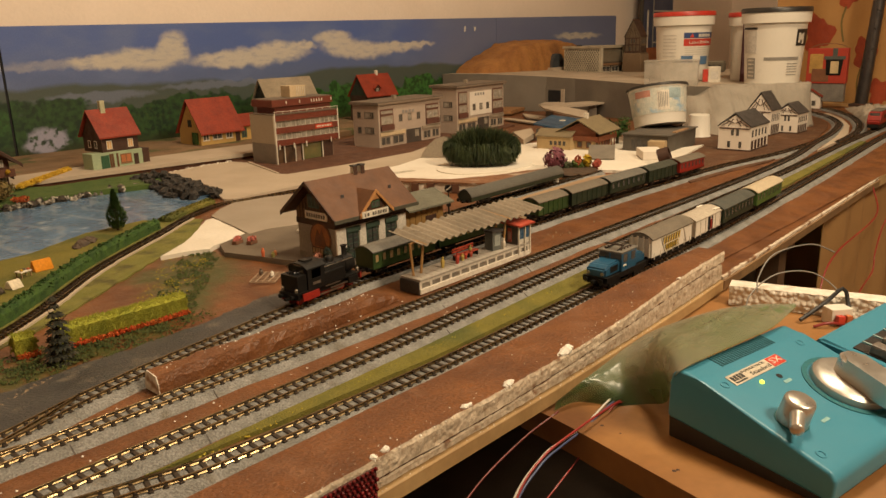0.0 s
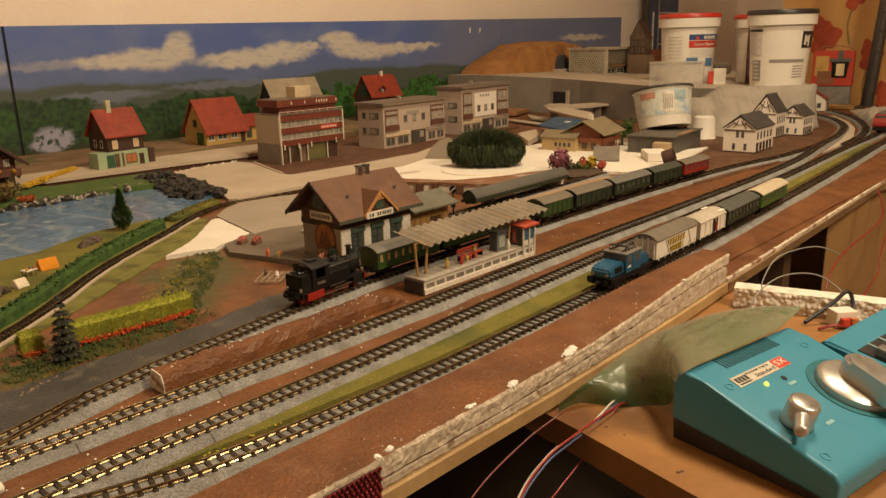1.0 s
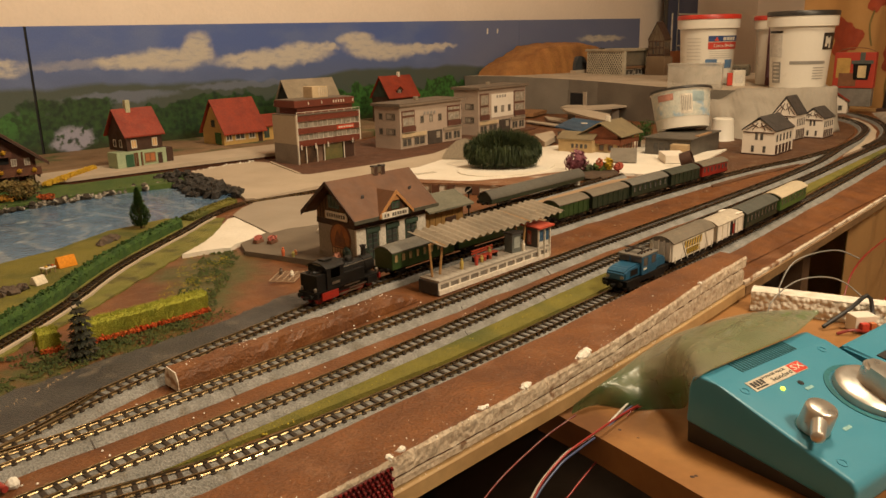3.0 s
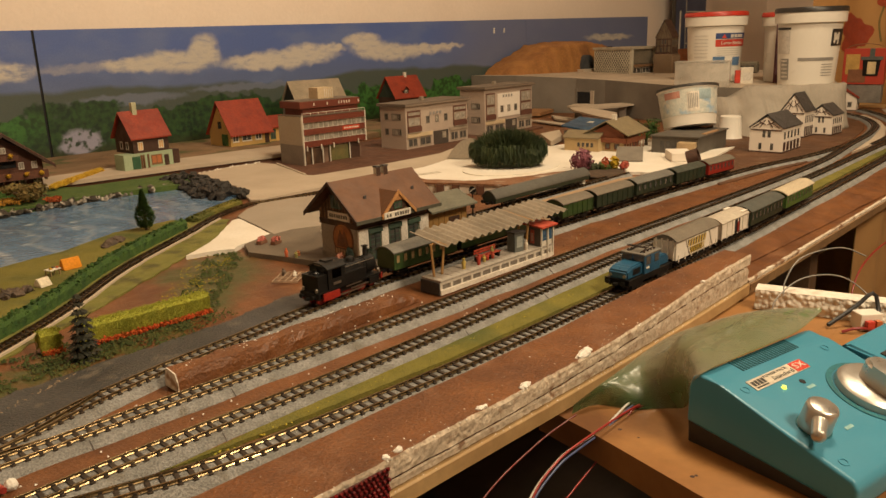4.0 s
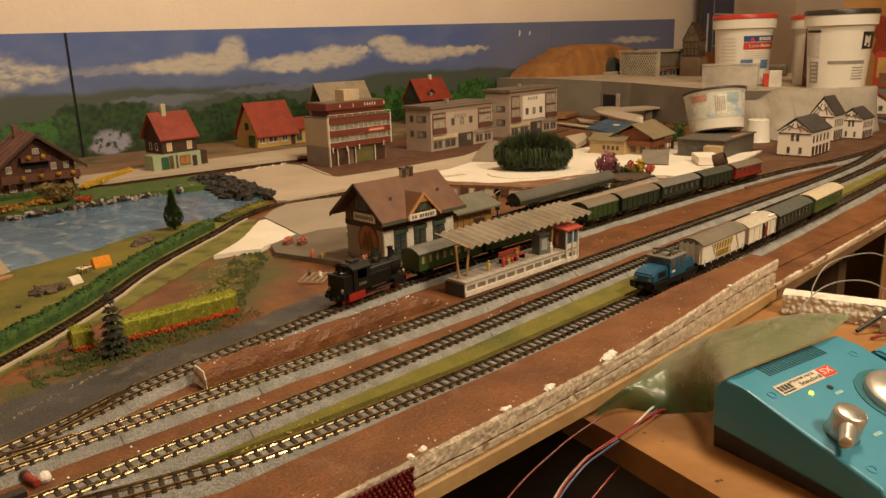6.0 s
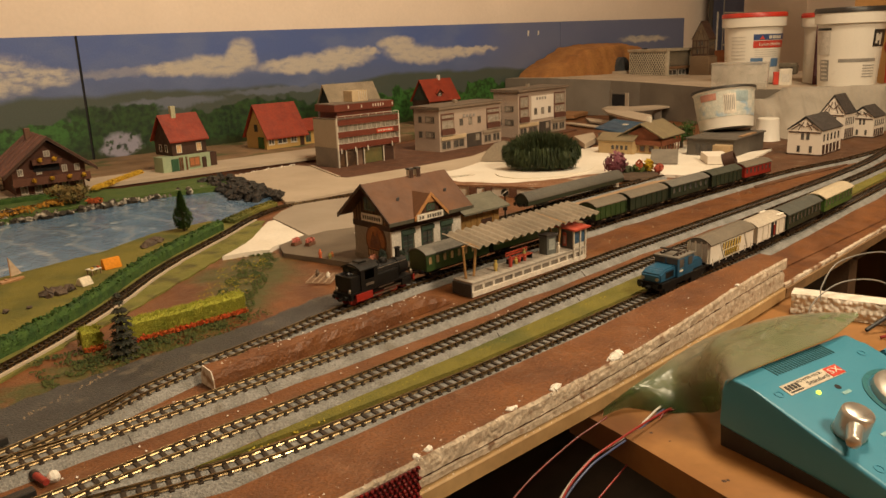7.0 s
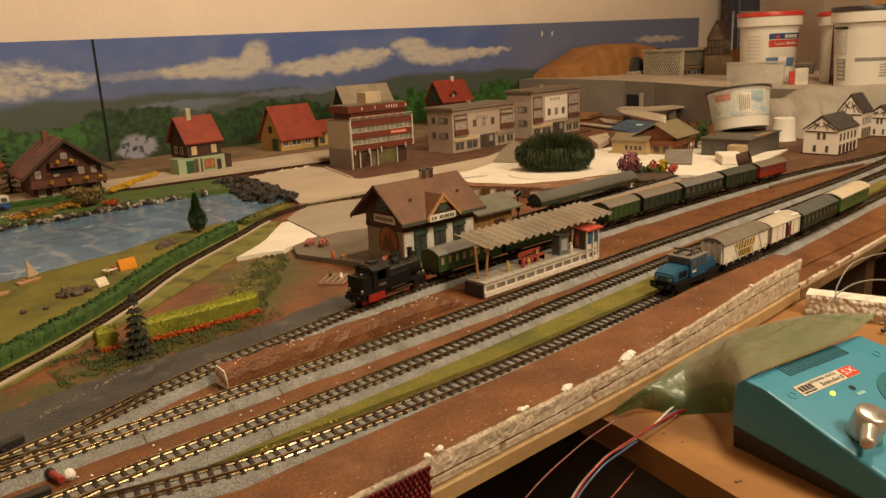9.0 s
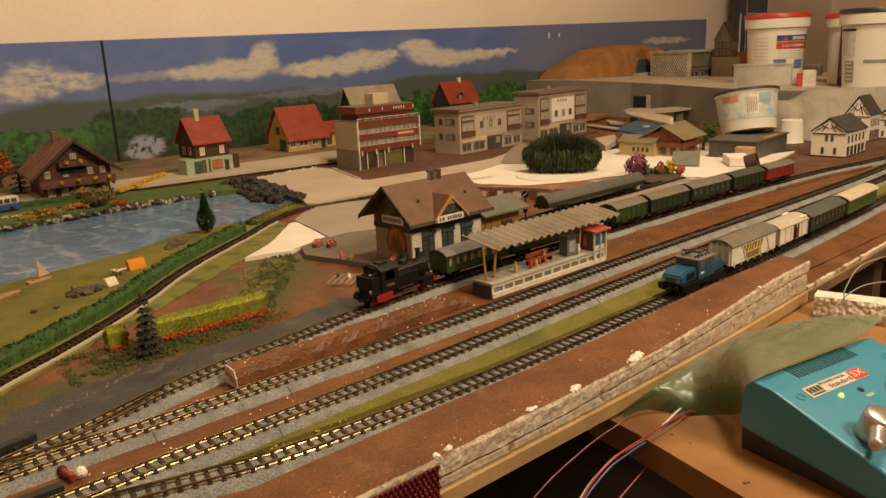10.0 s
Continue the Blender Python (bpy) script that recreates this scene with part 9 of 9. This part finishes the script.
def controller():
    t = thing("power_pack", place(261, 124.5, -14, -10.5), "teal model railway power pack with silver dial and lever", "controller")
    W, D = 73.5, 65

    def shell(profile, x0, x1, bev):
        bm = B()
        prism(bm, [(-d, z) for d, z in profile], x0, x1, along_x)
        bmesh.ops.bevel(bm, geom=bm.edges[:], offset=bev, segments=3, affect="EDGES", profile=0.6)
        return bm

    part("base", shell([(0.8, 0), (64, 0), (65.0, 2.6), (0.4, 9.0)], 0.6, W - 0.6, 0.7), base_black, t, "black lower housing")
    part("housing", shell([(0, 8.6), (66, 2.2), (66.6, 10.6), (64.4, 13.5), (13.2, 28.2), (5.0, 29.6), (1.6, 27.6), (0.3, 23.0)], 0, W, 1.5), teal, t, "teal upper housing", smooth=True)

    def top(d):
        return 28.2 + (13.5 - 28.2) * (d - 13.2) / (64.4 - 13.2)

    slope = math.degrees(math.atan2(28.2 - 13.5, 64.4 - 13.2))

    def on_panel(u, d, lift=0.05):
        return place(u, -d, top(d) + lift, 0, slope)

    # vent slots in the rear flat
    for k in range(22):
        u = 17.6 + k * 1.72
        bm = one_box(-0.4, 0.4, -3.6, 3.6, -0.3, 0.12)
        part("vent_slot", bm, mat("slot_dark", (0.016, 0.11, 0.14), rough=0.7), t, at=place(u, -8.4, 29.22, 0, 9.7))
    # label
    lab = part("label", one_box(-16.5, 16.5, -3.7, 3.7, 0, 0.25), mat("label_cream", (0.58, 0.52, 0.42), rough=0.4), t, "cream label with red corner", at=on_panel(28.4, 19.4) @ Matrix.Diagonal((1.04, 0.74, 1, 1)))
    part("label_red", one_box(8.8, 16.5, -3.4, 3.4, 0.26, 0.4), ink_red, lab)
    for word, size, u, v, m in (("POWER PACK", 2.3, -0.6, 2.0, black_ink), ("Standard", 3.6, 1.6, -1.2, black_ink), ("SX", 5.6, 12.6, 0.0, white_trim)):
        bm = text_mesh(word, size, 0.08)
        part("lettering", bm, m, lab, at=place(u, v, 0.3 if m is black_ink else 0.45))
    for k in range(4):
        part("brand_bar", one_box(-15.4 + k * 1.9, -14.1 + k * 1.9, -1.3, 2.3, 0.26, 0.4), black_ink, lab)
    part("brand_line", one_box(-15.4, -8.4, -2.9, -2.0, 0.26, 0.4), black_ink, lab)
    # lamp, hole, small marks, screws
    bm = B()
    turned(bm, [(0.95, 0), (0.95, 0.5), (0.65, 0.9), (0, 1.05)], 14)
    led = bpy.data.materials.new("lit_led")
    led.use_nodes = True
    led.node_tree.nodes["Principled BSDF"].inputs["Base Color"].default_value = (0.5, 0.6, 0.05, 1)
    led.node_tree.nodes["Principled BSDF"].inputs["Emission Color"].default_value = (0.75, 0.9, 0.1, 1)
    led.node_tree.nodes["Principled BSDF"].inputs["Emission Strength"].default_value = 1.6
    part("pilot_lamp", bm, led, t, "lit yellow green pilot lamp", at=on_panel(22.7, 25.3))
    bm = B()
    turned(bm, [(1.3, 0), (1.3, 0.15), (0, 0.15)], 12)
    part("reset_hole", bm, dark_gap, t, at=on_panel(33.6, 26.1))
    for u, d, w in ((34.0, 29.4, 4.6), (25.2, 49.2, 4.6)):
        part("print_bar", one_box(-w / 2, w / 2, -0.7, 0.7, 0, 0.12), mat("print_pale", (0.25, 0.45, 0.45), rough=0.5), t, at=on_panel(u, d))
    for u, d in ((7.5, 19.6), (5.8, 58.2), (64.8, 16.8), (66, 58)):
        bm = B()
        turned(bm, [(1.9, 0), (1.9, 0.2), (1.3, 0.22), (1.2, -0.2), (0, -0.2)], 16)
        part("screw_well", bm, teal, t, at=on_panel(u, d))
    # lever: a round stub with a rounded arm hanging over the front
    base_m = on_panel(12.6, 43.4)
    bm = B()
    turned(bm, [(5.7, 0), (5.5, 8.6), (5.2, 9.4), (4.4, 9.9), (0, 10.1)], 32)
    lever = part("direction_lever", bm, silver, t, "silver direction lever", smooth=True, at=base_m)
    bm = B()
    rod(bm, (0, 0, 0), (0, -12.6, -1.2), 2.8, 2.4, 20)
    bmesh.ops.create_uvsphere(bm, u_segments=16, v_segments=10, radius=2.42, matrix=Matrix.Translation((0, -12.6, -1.2)) @ Matrix.Diagonal((1, 0.5, 1, 1)))
    part("grip", bm, silver, lever, smooth=True, at=place(0, 0, 6.6, -59))
    bm = B()
    turned(bm, [(6.2, -0.2), (6.2, 0.22), (5.6, 0.22)], 28)
    part("lever_ring", bm, mat("teal_dark", (0.015, 0.14, 0.17), rough=0.5), t, at=base_m)
    # dial
    dial_m = on_panel(55.4, 42.4)
    bm = B()
    turned(bm, [(17.6, 0.0), (17.6, 0.3), (15.6, 0.3), (15.6, 0.05)], 44)
    part("dial_ring", bm, mat("teal_dark", (0.015, 0.14, 0.17), rough=0.5), t, at=dial_m)
    bm = B()
    turned(bm, [(14.6, 0.1), (14.3, 2.6), (12.6, 4.0), (0, 4.6)], 44)
    dial = part("speed_dial", bm, silver, t, "silver speed dial", smooth=True, at=dial_m)
    bm = B()
    outline = [(5.6 * math.cos(a), 1.8 + 5.6 * math.sin(a)) for a in (math.pi * k / 12 for k in range(13))] + \
              [(5.6 * math.cos(a), -15.5 + 5.6 * math.sin(a)) for a in (math.pi + math.pi * k / 12 for k in range(13))]
    prism(bm, outline, 3.8, 12.0)
    bmesh.ops.bevel(bm, geom=[e for e in bm.edges if all(v.co.z > 11 for v in e.verts)], offset=1.3, segments=3, affect="EDGES")
    part("grip_bar", bm, silver, dial, smooth=True, at=place(0, 0, 0, -8))
    for k in range(3):
        a = radians(-40 + k * 40)
        part("scale_mark", one_box(-0.25, 0.25, 15.2, 17.0, 0, 0.15), mat("print_pale", (0.25, 0.45, 0.45), rough=0.5), t, at=dial_m @ place(0, 0, 0.02, math.degrees(a)))


controller()


def switch_box():
    t = thing("switch_box", place(338, 96, -14, -8), "teal point switch box with black levers", "controller")
    bm = B()
    prism(bm, [(0, 0), (-60, 0), (-60, 14), (-52, 16), (-3, 25), (0, 22)], 0, 70, along_x)
    bmesh.ops.bevel(bm, geom=bm.edges[:], offset=1.2, segments=3, affect="EDGES")
    part("housing", bm, teal, t, smooth=True)
    for k in range(6):
        m = place(8 + k * 10.5, -27, 20.9, 0, 10.4)
        slot = part("switch_well", one_box(-3.8, 3.8, -12, 12, -0.4, 0.3, bevel=0.1), base_black, t, at=m)
        part("switch_rib", one_box(4.6, 5.4, -12, 12, 0, 0.8), mat("rib_pale", (0.35, 0.5, 0.5), rough=0.4), t, at=m)
        bm = one_box(-3.0, 3.0, -3, 6, 0.3, 4.5, bevel=1.0)
        part("rocker", bm, mat("rocker_grey", (0.16, 0.14, 0.12), rough=0.4), slot)
        bm = B()
        rod(bm, (0, -5, 2), (0, -12, 8), 1.6, 2.2, 10)
        part("lever", bm, base_black, slot)


switch_box()


def foam_block():
    t = thing("packing_foam", place(424, 168, -14, -74), "white polystyrene packing block with pebbled side", "foam block")
    bm = B()
    nx, nz = 240, 24
    L, H, D = 150, 12, 11
    rows = []
    for i in range(nx + 1):
        x = L * i / nx
        row = []
        for j in range(nz + 1):
            z = H * j / nz
            dent = noise.voronoi(Vector((x / 2.6, z / 2.6, 0)))[0][0] * -1.9 + 1.9 + 1.2 * noise.noise(Vector((x / 18, z / 9, 2)))
            row.append(bm.verts.new((x, -dent if 0 < j else 0, z)))
        row += [bm.verts.new((x, 4, H + 0.5)), bm.verts.new((x, D, H)), bm.verts.new((x, D, 0))]
        rows.append(row)
    k = len(rows[0])
    for a, b in zip(rows, rows[1:]):
        for i in range(k):
            bm.faces.new((a[i], a[(i + 1) % k], b[(i + 1) % k], b[i]))
    bm.faces.new(rows[0])
    bm.faces.new(rows[-1][::-1])
    part("block", bm, mat("packing_bright", (0.74, 0.70, 0.62), (0.62, 0.56, 0.47), scale=120, rough=0.7, bump=0.3, grain=300, fine=0.08), t)


foam_block()


def plastic_bag():
    """A crumpled thin green bag on the shelf."""
    t = thing("plastic_bag", place(0, 0, 0), "crumpled translucent green plastic bag draped over shelf and power pack", "bag")
    far = spline([(250, 169, -9), (261, 165.5, -4), (282, 164.5, -1), (298, 162, 3), (314, 157, 7), (334, 140, 14), (341, 123, 19), (345, 108, 21.5)], 1.0)
    near = spline([(250, 170, -13.3), (263, 167, -13.3), (270, 153, -13.3), (279, 143, -13.0), (274, 131, -6.0), (261.5, 123.5, 10.0), (262, 117.6, 17.2), (280, 114.2, 17.8), (300, 110.4, 18.0), (320, 106.8, 18.6), (345, 106, 21.0)], 1.0)
    nx, ny = 90, 30

    def sheet(lift, crease, z_off):
        bm = B()
        g = []
        for i in range(nx + 1):
            a, b = far[round(i * (len(far) - 1) / nx)], near[round(i * (len(near) - 1) / nx)]
            row = []
            for j in range(ny + 1):
                v = j / ny
                p = a.lerp(b, v)
                arch = math.sin(math.pi * v)
                w = math.sin(math.pi * min(1, i / nx * 1.1)) ** 0.7
                z = p.z + lift * arch * w + arch * (crease * noise.noise(Vector((p.x / 16, p.y / 5, z_off))) + 0.7 * crease * abs(noise.noise(Vector((p.x / 5, p.y / 9, 4 + z_off)))))
                row.append(bm.verts.new((p.x, p.y, max(z, -13.5) + z_off)))
            g.append(row)
        for i in range(nx):
            for j in range(ny):
                bm.faces.new((g[i][j], g[i + 1][j], g[i + 1][j + 1], g[i][j + 1]))
        return bm

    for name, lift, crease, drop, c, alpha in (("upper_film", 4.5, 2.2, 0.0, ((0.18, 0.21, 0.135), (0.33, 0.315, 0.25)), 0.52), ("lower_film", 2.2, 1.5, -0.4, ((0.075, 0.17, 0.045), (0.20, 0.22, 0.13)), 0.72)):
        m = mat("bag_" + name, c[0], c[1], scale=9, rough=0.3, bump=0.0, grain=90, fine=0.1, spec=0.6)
        m.node_tree.nodes["Principled BSDF"].inputs["Alpha"].default_value = alpha
        n, link = m.node_tree.nodes, m.node_tree.links.new
        # Dark green is mixed in towards the low parts of the film.
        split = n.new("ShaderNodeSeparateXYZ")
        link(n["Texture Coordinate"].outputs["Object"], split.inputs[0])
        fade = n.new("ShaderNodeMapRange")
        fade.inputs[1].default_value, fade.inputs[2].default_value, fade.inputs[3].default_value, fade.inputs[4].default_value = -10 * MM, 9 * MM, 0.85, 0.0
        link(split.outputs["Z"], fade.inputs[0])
        low_green = n.new("ShaderNodeMix")
        low_green.data_type = "RGBA"
        low_green.inputs[7].default_value = (0.028, 0.085, 0.018, 1)
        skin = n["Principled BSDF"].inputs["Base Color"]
        link(fade.outputs[0], low_green.inputs[0])
        link(skin.links[0].from_socket, low_green.inputs[6])
        link(low_green.outputs[2], skin)
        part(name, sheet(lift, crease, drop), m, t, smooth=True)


plastic_bag()


def cable(points, r, material, label):
    pl = spline(points, 2.5)
    bm = B()
    rows = []
    for i, p in enumerate(pl):
        d = (pl[min(i + 1, len(pl) - 1)] - pl[max(i - 1, 0)]).normalized()
        a = d.orthogonal().normalized() if not rows else (rows[-1][1] - d * rows[-1][1].dot(d)).normalized()
        b = d.cross(a)
        rows.append(([bm.verts.new(p + (a * math.cos(k * math.pi / 4) + b * math.sin(k * math.pi / 4)) * r) for k in range(8)], a))
    for (p, _), (q, _) in zip(rows, rows[1:]):
        for k in range(8):
            bm.faces.new((p[k], p[(k + 1) % 8], q[(k + 1) % 8], q[k]))
    single("cable", bm, material, label, "cable", "cables", smooth=True)


red_wire = mat("red_wire", (0.26, 0.018, 0.014), rough=0.4, bump=0.0)
white_wire = mat("white_wire", (0.62, 0.58, 0.52), rough=0.4, bump=0.0)
blue_wire = mat("blue_wire", (0.05, 0.07, 0.16), rough=0.4, bump=0.0)
dark_wire = mat("dark_wire", (0.02, 0.02, 0.022), rough=0.5, bump=0.0)
grey_wire = mat("grey_wire", (0.22, 0.21, 0.19), rough=0.5, bump=0.0)
cable([(276, 152, -12.6), (262, 151, -10.8), (236, 150, -10.0), (213, 150, -12), (194, 148, -20), (170, 140, -40)], 0.45, red_wire, "red wire hanging from the shelf")
cable([(276, 150, -13), (267, 152, -13), (248, 152, -23), (226, 152, -31), (205, 150, -36), (180, 146, -50)], 0.36, red_wire, "thin dark red wire hanging from the shelf")
cable([(278, 155, -12), (268, 155, -11.5), (250, 154, -14.2), (234, 154, -14.5), (219, 154, -15.5), (198, 152, -23), (176, 146, -44)], 0.45, white_wire, "white wire hanging from the shelf")
cable([(277, 153.5, -12.6), (266, 153.5, -12.4), (248, 153, -14.8), (232, 153, -15.6), (216, 152.5, -17), (196, 150, -24.5), (174, 144, -46)], 0.42, blue_wire, "dark blue wire hanging from the shelf")
cable([(250, 168, -13.4), (225, 170, -18), (190, 168, -26), (150, 160, -44)], 0.38, mat("dark_red_wire", (0.13, 0.012, 0.01), rough=0.5, bump=0.0), "red wire under the board edge")
cable([(418, 150, -1.0), (424, 152, 6), (440, 150, 16), (470, 140, 17), (486, 130, 10)], 0.38, grey_wire, "grey wire arching over the foam block")
cable([(398, 148, -10), (408, 150, 0), (428, 144, 8), (450, 132, 6), (455, 118, -4), (440, 106, -12)], 0.38, grey_wire, "grey wire loop over the foam block")
cable([(800, 188, -6), (770, 176, -26), (640, 170, -30), (600, 168, -44), (590, 165, -70), (585, 160, -110)], 0.6, red_wire, "red wire hanging under the far board")
cable([(900, 190, -40), (840, 185, -52), (800, 180, -70), (790, 178, -84), (740, 176, -95), (720, 170, -115)], 0.6, red_wire, "dark red wire hanging under the far board")
cable([(418, 126, -12), (432, 118, -4), (440, 112, 3), (438, 108, -6), (430, 104, -13)], 1.1, dark_wire, "thick black cable end behind the power pack")
cable([(415, 118, -13), (420, 112, -11), (428, 106, -13)], 0.8, red_wire, "red wire behind the power pack")
t = thing("terminal_block", place(424, 112, -14, -40), "small white terminal block with red plug", "connector")
part("body", one_box(0, 12, 0, 9, 0, 9, bevel=0.5), white_plastic, t)
part("plug", one_box(2, 6, -3, -0.02, 2, 6, bevel=0.3), ink_red, t)
part("plug", one_box(7, 10, -3, -0.02, 2, 6, bevel=0.3), mat("plug_orange", (0.5, 0.15, 0.05)), t)


def sequin_strip():
    t = thing("sequin_strip", place(0, 0, 0), "dark red sequin ribbon hanging over the front edge", "ribbon")
    ruby = mat("ruby_bead", (0.16, 0.008, 0.008), (0.10, 0.005, 0.006), scale=80, rough=0.2, bump=0.0)
    part("ribbon", one_box(98, 149, 170.6, 171.8, -16, 5.2), mat("ribbon_dark", (0.06, 0.006, 0.006), rough=0.7), t)
    bm = B()
    for i in range(26):
        for j in range(12):
            c = Vector((99 + i * 1.95 + (j % 2) * 0.9, 170.4 - rng.uniform(0, 0.5), -15 + j * 1.85))
            bmesh.ops.create_icosphere(bm, subdivisions=1, radius=0.85, matrix=Matrix.Translation(c))
    tagged(part("bead", bm, ruby, t), kind="stuff")


sequin_strip()
# table trestles and clutter in the dark below
leg_m = mat("dark_beam", (0.11, 0.06, 0.03), rough=0.7)
for x in (60, 700, 1400):
    t = thing("trestle", place(x, 0, Z0), "dark wooden trestle under the railway board", "trestle", "trestles")
    for y in (240, 1000):
        part("leg", one_box(-9, 9, y - 9, y + 9, 0, -Z0 - 50.2), leg_m, t)
    part("cross_beam", one_box(-10, 10, 225, 1080, -Z0 - 50, -Z0 - 14.5), leg_m, t)
t = thing("red_plug", place(58.6, 267.6, 0.2, -82) @ Matrix.Scale(1.05, 4), "small red wire plug with white foam crumb beside the track", "plug")
bm = B()
rod(bm, (0, 0, 1.2), (7.5, 0, 1.4), 1.3, 1.1, 10)
part("sleeve", bm, mat("plug_red", (0.30, 0.03, 0.02), rough=0.4), t, smooth=True)
bm = B()
rod(bm, (-2, 0, 1.3), (0, 0, 1.2), 1.5, 1.4, 10)
part("cap", bm, base_black, t, smooth=True)
bm = B()
bmesh.ops.create_icosphere(bm, subdivisions=2, radius=2.2)
for v in bm.verts:
    v.co += 0.6 * noise.noise_vector(v.co * 0.7)
single("foam_crumb", bm, chip_mat, "round white foam crumb beside the red plug", "foam chip", "foam chips", at=place(62.6, 262.4, 1.4))
